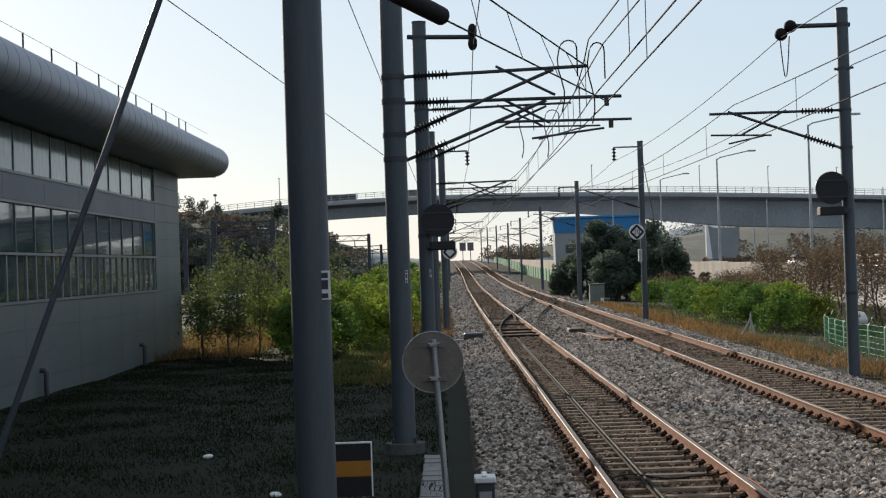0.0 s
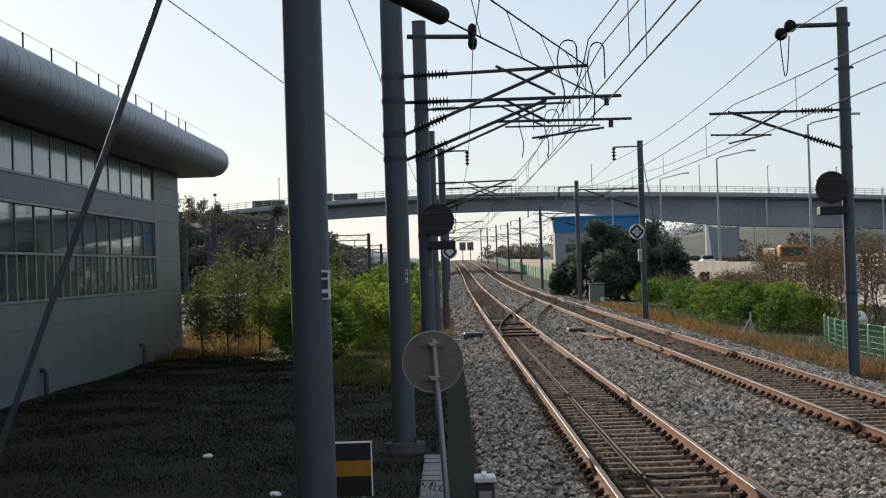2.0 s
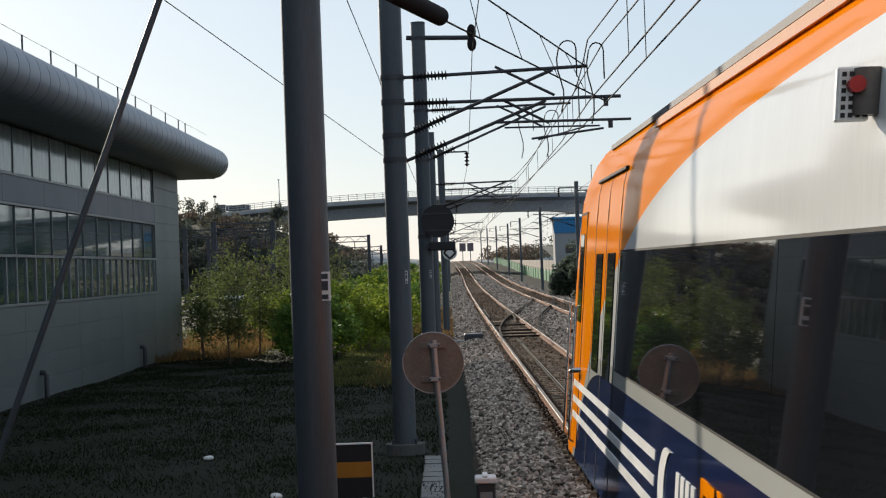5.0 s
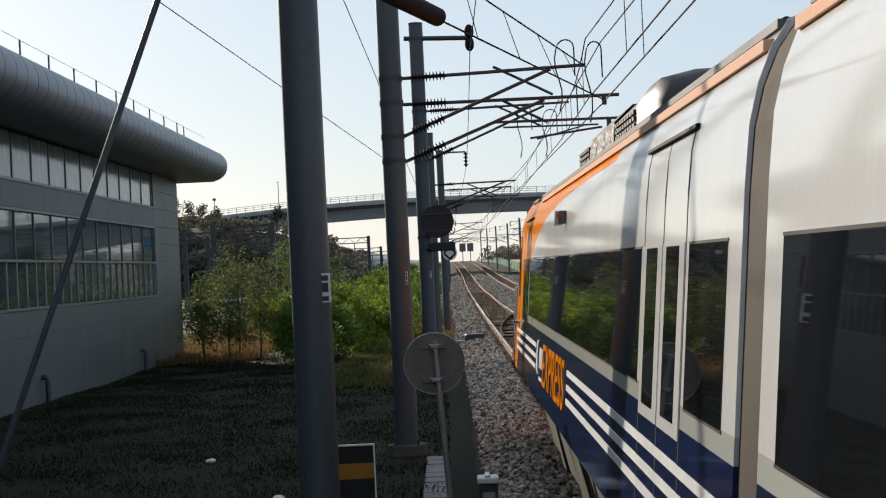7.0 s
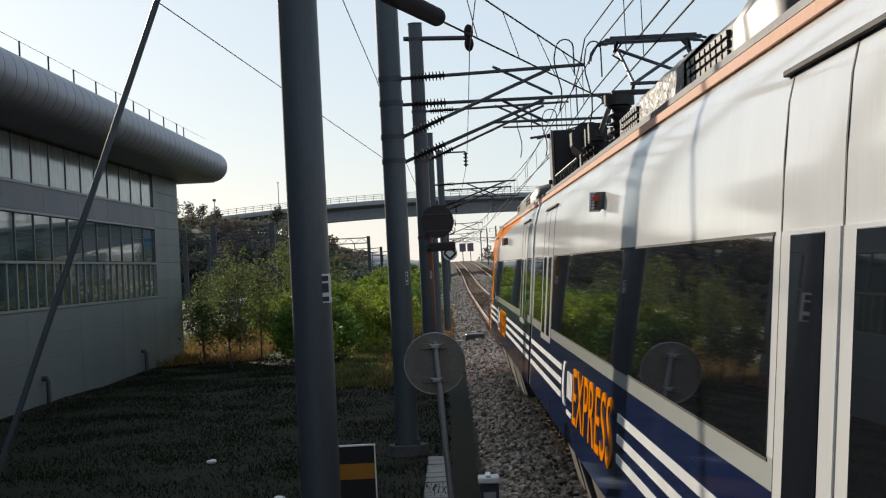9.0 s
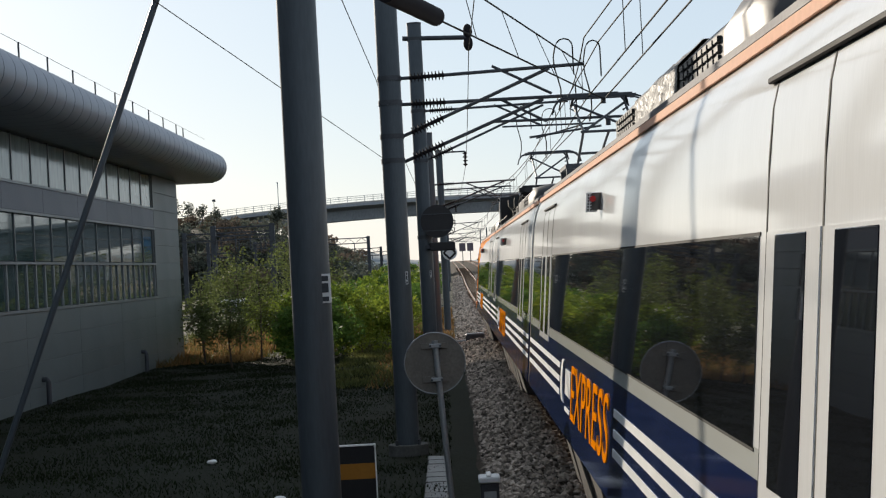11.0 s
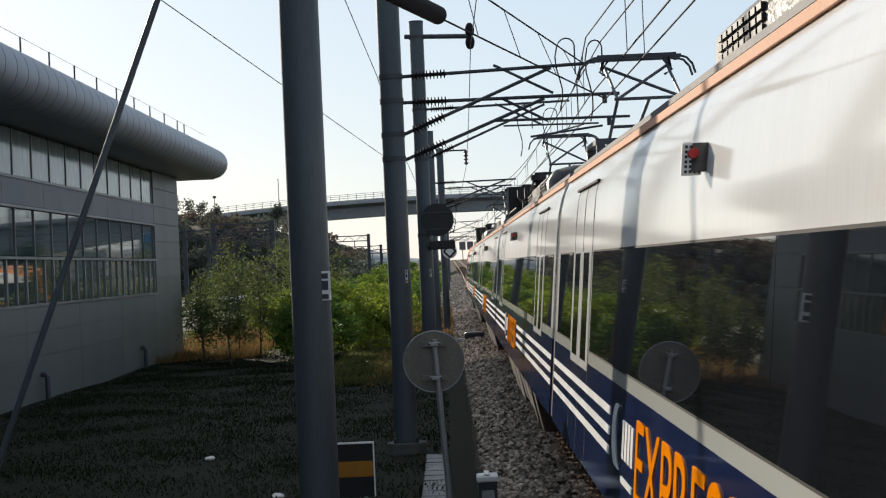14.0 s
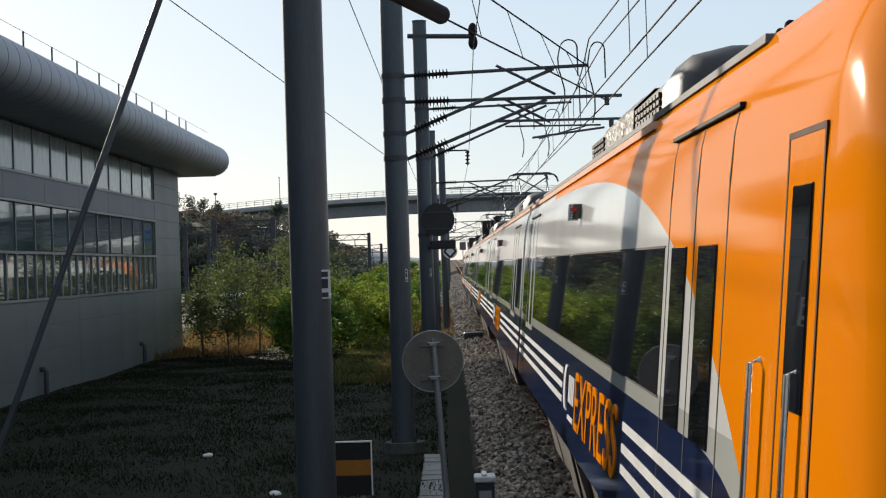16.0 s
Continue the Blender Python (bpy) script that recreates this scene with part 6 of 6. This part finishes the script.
sgn = thing("line_signs", (3.1, 420, 5.0), "pair of dark square line signs on posts", "sign")
for x in (0, 2.0):
    part("board", bbox(x, 0, 1.1, x + 1.6, 0.1, 3.2, 0.02), M_linesign, sgn)
    part("post", bbox(x + 0.7, 0.12, -2.5, x + 0.9, 0.3, 3.2, 0), M_darksteel, sgn)


def far_woods():
    rng = np.random.default_rng(5)
    for name, m, x0, x1, y0, y1, zlo, zhi, n, cnt in (("roadside_woods", M_leaf_autumn, 56, 190, 210, 330, 2.0, 6.5, 170, 26000), ("roadside_woods_green", M_leaf_hill, 62, 190, 240, 360, 2.0, 7.0, 130, 20000),
                                                      ("far_hill_woods", M_leaf_hill, 40, 330, 620, 760, 6, 22, 300, 30000), ("median_shrubs", M_leaf_brown, 51, 56, 100, 330, 1.0, 2.8, 120, 14000), ("highway_woods", M_leaf_autumn, 22, 80, 940, 1040, 5.0, 15.0, 130, 15000), ("bank_shrubs", M_leaf_autumn, 20, 23, 125, 330, 0.0, 1.4, 110, 16000)):
        bl = []
        for i in range(n):
            x, y = rng.uniform(x0, x1), rng.uniform(y0, y1)
            r = (zhi - zlo) * rng.uniform(0.2, 0.4)
            bl.append((x, y, rng.uniform(zlo, zhi - r), r))
            bl.append((x + r, y, zlo, r))
        v, f = leaf_quads(clump_points(rng, cnt, bl), 0.14 + 0.0006 * y0, rng)
        tagged(new(name, raw(name, v, f, m)), "hazy mixed woods and shrubs beyond the highway", "woods", kind="stuff")
    bm = bmesh.new()
    prev = None
    for i in range(60):
        x = -500 + 25 * i
        h = 14 + 10 * noise.noise((x * 0.006, 2, 0)) + 5 * noise.noise((x * 0.03, 5, 0)) + (6 if x > 60 else 0) - 10 * math.exp(-((x - 20) / 60) ** 2)
        a = [bm.verts.new((x, 900, -8)), bm.verts.new((x, 930, h * 0.7)), bm.verts.new((x, 980, h)), bm.verts.new((x, 1100, -8))]
        if prev:
            for k in range(3):
                bm.faces.new((prev[k], prev[k + 1], a[k + 1], a[k])).smooth = True
        prev = a
    solo("distant_hills", bm, M_far, "low hills on the horizon, haze put into their pale colour", "hill", kind="structure")


# pale blue-grey paints the air haze onto the horizon hills
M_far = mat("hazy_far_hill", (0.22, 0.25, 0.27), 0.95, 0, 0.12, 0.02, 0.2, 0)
far_woods()


# ---- vehicles on the roads ----
def vehicle(name, kind, paint, label):
    t = thing(name, (0, 0, 0), label, kind, "vehicles on the roads")
    if kind == "car":
        part("body", bbox(-0.9, -2.2, 0.3, 0.9, 2.2, 0.9, 0.15), paint, t)
        part("cabin", bbox(-0.78, -1.5, 0.88, 0.78, 1.0, 1.45, 0.2), M_tglass, t)
        ws = ((-1.35, 0.33), (1.4, 0.33))
    elif kind == "truck":
        part("cab", bbox(-1.15, 1.4, 0.5, 1.15, 3.2, 2.2, 0.15), paint, t)
        part("windscreen", bbox(-1.0, 3.18, 1.3, 1.0, 3.23, 2.0, 0.02), M_tglass, t)
        part("load_box", bbox(-1.2, -3.6, 0.8, 1.2, 1.2, 2.0, 0.05), M_white if paint is M_carred else paint, t)
        ws = ((-2.6, 0.45), (2.2, 0.45))
    else:
        part("body", bbox(-1.2, -3.3, 0.4, 1.2, 3.3, 1.9, 0.15), paint, t)
        part("window_band", bbox(-1.215, -3.0, 1.1, 1.215, 2.9, 1.6, 0.02), M_tglass, t)
        ws = ((-2.2, 0.48), (2.2, 0.48))
    for y, r in ws:
        for x in (-1.0 if kind != "car" else -0.8, 0.75 if kind != "car" else 0.6):
            bm = bmesh.new()
            prism(bm, [(r * math.cos(2 * math.pi * k / 16), r * math.sin(2 * math.pi * k / 16)) for k in range(16)], x, x + 0.22)
            bmesh.ops.rotate(bm, verts=bm.verts[:], matrix=Matrix.Rotation(radians(-90), 3, 'Z'))
            bmesh.ops.translate(bm, verts=bm.verts[:], vec=(0, y, r))
            part("wheel", fixed(bm), M_rubber, t)
    return t


M_carred = mat("red_car_paint", (0.5, 0.05, 0.03), 0.3, 0, 0.05, 2, 20, 0, coat=0.5)
M_cardark = mat("dark_car_paint", (0.06, 0.065, 0.075), 0.3, 0.2, 0.05, 2, 20, 0, coat=0.5)
V_bus = vehicle("bus", "bus", M_cardark, "dark long bus crossing the bridge")
V_van = vehicle("truck", "truck", M_cardark, "dark lorry crossing the bridge")
V_white = vehicle("car", "car", M_white, "white car on the highway")
V_white2 = vehicle("car", "car", M_white, "white car on the highway")
V_yellow = vehicle("truck", "truck", M_yellow, "amber works truck on the highway")
V_red = vehicle("truck", "truck", M_carred, "red-cabbed truck on the highway")


# ---- crossover between the tracks ----
def ease(t):
    t = min(max(t, 0.0), 1.0)
    return t * t * (3 - 2 * t)


def crossover():
    t = thing("crossover_track", (0, 0, 0), "dark crossover rails linking the two tracks", "railway track", kind="structure")
    for x0 in (NEAR_X - GAUGE / 2, NEAR_X + GAUGE / 2):
        part("rail", rail_mesh([(x0 + 0.08 + (FAR_X - NEAR_X) * ease((y - 57) / 69) + drift(y), y, rise(y) - 0.004) for y in [57 + 1.5 * i for i in range(48)]]), [M_darkrail, M_darkrail], t, "dark crossover rail")
    for x0, y0, y1 in ((NEAR_X + GAUGE / 2 - 0.16, 76, 92), (NEAR_X - GAUGE / 2 + 0.16, 78, 94), (FAR_X - GAUGE / 2 + 0.16, 92, 108), (FAR_X + GAUGE / 2 - 0.16, 90, 106)):
        n = int((y1 - y0) / 1.5)
        part("check_rail", rail_mesh([(x0 + drift(y0 + 1.5 * i), y0 + 1.5 * i, rise(y0 + 1.5 * i) + 0.006) for i in range(n + 1)]), [M_darkrail, M_darkrail], t, "dark check rail, shadow included in its colour")
    for y0, y1 in ((80.0, 90.0), (96.0, 106.0)):
        for s2 in (-0.5, 0.5):
            n = int((y1 - y0) / 1.0)
            part("wing_rail", rail_mesh([(NEAR_X + s2 * GAUGE + 0.24 + (FAR_X - NEAR_X) * ease((y - 57) / 69) + drift(y), y, rise(y) + 0.004) for y in [y0 + 1.0 * i for i in range(n + 1)]]), [M_darkrail, M_darkrail], t, "dark wing rail, shadow included in its colour")
    for y in (59.0, 61.4, 64.4, 70.2):
        p = thing("stretcher_bar", (NEAR_X, y, -0.12), "dark steel stretcher bar across the rails", "bar", "stretcher bars")
        part("bar", bbox(-0.82, -0.045, -0.03, 0.82, 0.045, 0.03, 0.01), M_darkrail, p)
    part("conduit", tubes([(2.2, 12, -0.12), (2.24, 35, -0.12), (2.28, 57, -0.12)], r=0.018, seg=6), M_conduit, track_near, "brown cable conduit between the rails")
    part("conduit", tubes([(2.27, 12, -0.13), (2.31, 35, -0.13), (2.34, 57, -0.13)], r=0.018, seg=6), M_rubber, track_near)
    for y, w in ((60.5, 0.5), (63.0, 0.6), (66.0, 0.5), (75.0, 0.8), (80.0, 0.8)):
        p = thing("cover_plate", (NEAR_X, y, -0.2), "pale plank cover between the rails", "plank", "covers between the rails")
        part("plank", bbox(-0.6, 0, 0.0, 0.6, w, 0.07, 0.01), M_sleeper, p)
    m = thing("point_machine", (0.85, 60.5, -0.3), "black point machine box beside the track", "point machine")
    part("case", bbox(-0.35, -0.4, 0, 0.35, 0.4, 0.28, 0.04), M_darksteel, m)
    part("rod", tubes([(0.3, 0, 0.12), (1.0, 0, 0.1)], r=0.03, seg=6), M_galv, m)
    part("ground_plate", bbox(-1.1, -0.12, -0.02, 0.9, 0.12, 0.05, 0.01), M_galv, m)
    m = thing("switch_gear", (5.1, 57.0, -0.2), "rusty rods and pipes lying between the tracks", "switch gear")
    part("pipe", tubes([(-0.6, 3, 0.1), (0.3, -4, 0.1)], r=0.05, seg=6), M_rust, m)
    part("pipe", tubes([(-0.3, 3, 0.1), (0.6, -4, 0.1)], r=0.04, seg=6), M_rubber, m)
    part("gear_box", bbox(-0.8, 2.5, 0, -0.2, 3.6, 0.25, 0.03), M_underbox, m)
    part("clamp_bar", bbox(-0.3, -3.6, 0, 0.9, -3.2, 0.15, 0.02), M_rust, m)
    c = thing("looped_cable", (0, 0, 0), "black cable lying across the track", "cable")
    part("sheath", tubes([(1.9 + 0.13 * k, 19.8 - 0.02 * k + 0.12 * math.sin(k * 0.7), -0.12 + 0.02 * math.sin(k)) for k in range(10)], r=0.014, seg=5), M_black, c)
    part("copper_lead", tubes([(3.05, 19.4, -0.1), (3.3, 19.5, -0.05), (3.38, 18.6, -0.06), (3.4, 16.5, -0.1)], r=0.012, seg=5), M_rust, c, "rust-brown cable end along the rail")


M_conduit = mat("dusty_conduit", (0.06, 0.045, 0.033), 0.8, 0, 0.4, 6, 30, 0.2, spec=0.03)
# switch rails and the shadow along them share this one dark colour
M_darkrail = mat("oily_dark_rail", (0.03, 0.022, 0.018), 0.9, 0.0, 0.2, 5, 60, 0, spec=0.05)
crossover()


# ---- sleepers, clips and ballast stones ----
def sleepers():
    bm = bbox(-1.2, -0.095, -0.2, 1.2, 0.095, 0.0, 0.025)
    me = mesh_of("sleeper", bm, M_sleeper)
    bm = bmesh.new()
    for s in (-1, 1):
        for q in (-1, 1):
            x = s * GAUGE / 2 + q * 0.10
            box(bm, x - 0.035, -0.06, 0.0, x + 0.035, 0.06, 0.05)
    clip = []
    for s in (-1, 1):
        for q in (-1, 1):
            b2 = bmesh.new()
            x = s * GAUGE / 2 + q * 0.105
            tube(b2, [(x + q * 0.05, -0.05, 0.0), (x + q * 0.05, -0.05, 0.06), (x, 0.0, 0.085), (x - q * 0.035, 0.045, 0.05), (x + q * 0.05, 0.06, 0.02)], 0.02, 5)
            clip.append(mesh_of("rail_clip", fixed(b2), M_clip))
    bm.free()
    for tr, cx in ((track_near, NEAR_X), (track_far, FAR_X)):
        y, k = 10.0, 0
        rest = bmesh.new()
        while y < 330:
            x = cx + drift(y) + random.uniform(-0.015, 0.015)
            z = -0.155 + rise(y)
            if y < 120:
                o = new("sleeper", me)
                o.parent = tr
                o.matrix_basis = pose(x, y + random.uniform(-0.02, 0.02), z, 0, 0, random.uniform(-0.6, 0.6))
                if y < 44:
                    for c in clip:
                        q = new("rail_clip", c)
                        q.parent = tr
                        q.matrix_basis = pose(x, y, z)
            else:
                box(rest, x - 1.2, y - 0.11, z - 0.15, x + 1.2, y + 0.11, z)
            y += 0.6
        part("far_sleepers", rest, M_sleeper, tr)["kind"] = "stuff"


sleepers()


def stones(name, n, area, size, material, label, seed, where):
    """Broken stones: jittered octahedra lying on the bed."""
    rng = np.random.default_rng(seed)
    x0, y0, x1, y1 = area
    f = rng.uniform(0, 1, n)
    y = y0 + (y1 - y0) * f ** 1.25
    x = rng.uniform(x0, x1, n)
    ok = where(x, y, rng)
    x, y = x[ok], y[ok]
    n = len(x)
    prof = bed_outline(0)
    z = np.interp(x, [p[0] for p in prof], [p[1] for p in prof]) + np.array([rise(v) for v in y]) + 0.035 * np.array([noise.noise((a * 1.3, b * 1.3, 5)) for a, b in zip(x, y)])
    s = size * rng.uniform(0.55, 1.35, n) * (1 + (y - y0) / 90)
    base = np.array([(1, 0, 0), (-1, 0, 0), (0, 1, 0), (0, -1, 0), (0, 0, 1), (0, 0, -1)], float)
    a = rng.uniform(0, 6.28, (n, 3))
    ca, sa, cb, sb = np.cos(a[:, 0]), np.sin(a[:, 0]), np.cos(a[:, 1]), np.sin(a[:, 1])
    R = np.zeros((n, 3, 3))
    R[:, 0, 0], R[:, 0, 1], R[:, 1, 0], R[:, 1, 1], R[:, 2, 2] = ca, -sa, sa, ca, 1
    T = np.zeros((n, 3, 3))
    T[:, 0, 0], T[:, 1, 1], T[:, 1, 2], T[:, 2, 1], T[:, 2, 2] = 1, cb, -sb, sb, cb
    v = base[None] * rng.uniform(0.55, 1.1, (n, 6, 1)) + rng.normal(0, 0.14, (n, 6, 3))
    v = np.einsum('nij,nkj->nki', R @ T, v) * s[:, None, None] * np.array([1, 1, 0.8])
    v += np.stack([x + np.array([drift(q) for q in y]), y, z + s * rng.uniform(-0.25, 0.85, n)], 1)[:, None]
    tri = np.array([(0, 2, 4), (2, 1, 4), (1, 3, 4), (3, 0, 4), (2, 0, 5), (1, 2, 5), (3, 1, 5), (0, 3, 5)])
    fc = (np.arange(n)[:, None, None] * 6 + tri[None]).reshape(-1, 3)
    return tagged(new(name, raw(name, v.reshape(-1, 3), fc, material)), label, "ballast", kind="stuff")


def in_track(x):
    return (np.abs(x - NEAR_X) < 1.0) | (np.abs(x - FAR_X) < 1.0)


def near_rail(x):
    d = np.abs(np.abs(np.where(x < 4.6, x - NEAR_X, x - FAR_X)) - GAUGE / 2)
    return d < 0.1


stones("ballast_stones", 120000, (0.36, 13.5, 9.4, 52), 0.042, M_stone, "loose grey crushed stone", 21, lambda x, y, r: ~in_track(x))
stones("ballast_stones_far", 42000, (0.0, 52, 9.3, 125), 0.05, M_stone, "loose grey crushed stone further along", 22, lambda x, y, r: ~in_track(x))
stones("rusty_ballast", 80000, (1.3, 13.5, 7.9, 60), 0.038, M_stone_rust, "rust-stained stone between the sleepers", 23, lambda x, y, r: in_track(x) & ~near_rail(x) & (np.abs(((y - 10.0) / 0.6 + 0.5) % 1 - 0.5) > 0.13))


stones("rusty_ballast_far", 30000, (1.3, 60, 7.9, 150), 0.05, M_stone_rust, "rust-stained stone between the sleepers further along", 24, lambda x, y, r: in_track(x) & ~near_rail(x))
stones("ballast_stones_distant", 26000, (0.0, 120, 9.3, 260), 0.055, M_stone, "loose grey crushed stone far along the line", 25, lambda x, y, r: ~in_track(x))


# ---- what moves ----
def motions():
    nose = [(0.0, -0.6), (1.0, 0.6), (2.0, 2.35), (2.8, 4.3), (3.5, 6.5), (4.0, 8.8), (5.5, 16.2), (7.0, 24.7), (8.0, 31.7), (9.0, 39.5),
            (10.2, 50.7), (11.4, 62.8), (12.5, 74.3), (13.5, 86.0), (14.5, 98.1), (15.2, 107.2), (16.0, 118.15)]
    walk(TRAIN, [(t, pose(NEAR_X, y, 0)) for t, y in nose])
    # two lorries cross the bridge one after the other
    for v, x in ((V_bus, -21.4), (V_van, -7.0)):
        walk(v, [(0.0, pose(x, BY + 2.5, deck_top(x), 0, 0, 90)), (4.0, pose(x - 29, BY + 2.5, deck_top(x - 29), 0, 0, 90)), (16.0, pose(x - 116, BY + 2.5, deck_top(x - 116), 0, 0, 90))])
    # traffic both ways on the highway
    for v, x, y0, speed in ((V_white, 36, 168, 30), (V_white2, 27.5, 250, -33), (V_yellow, 27.5, 199, -33), (V_red, 27.5, 283, -33)):
        y1 = y0 + 16 * speed
        walk(v, [(0.0, pose(x, y0, road_z(y0), 0, 0, 180 if speed < 0 else 0)), (16.0, pose(x, y1, road_z(y1), 0, 0, 180 if speed < 0 else 0))])


motions()
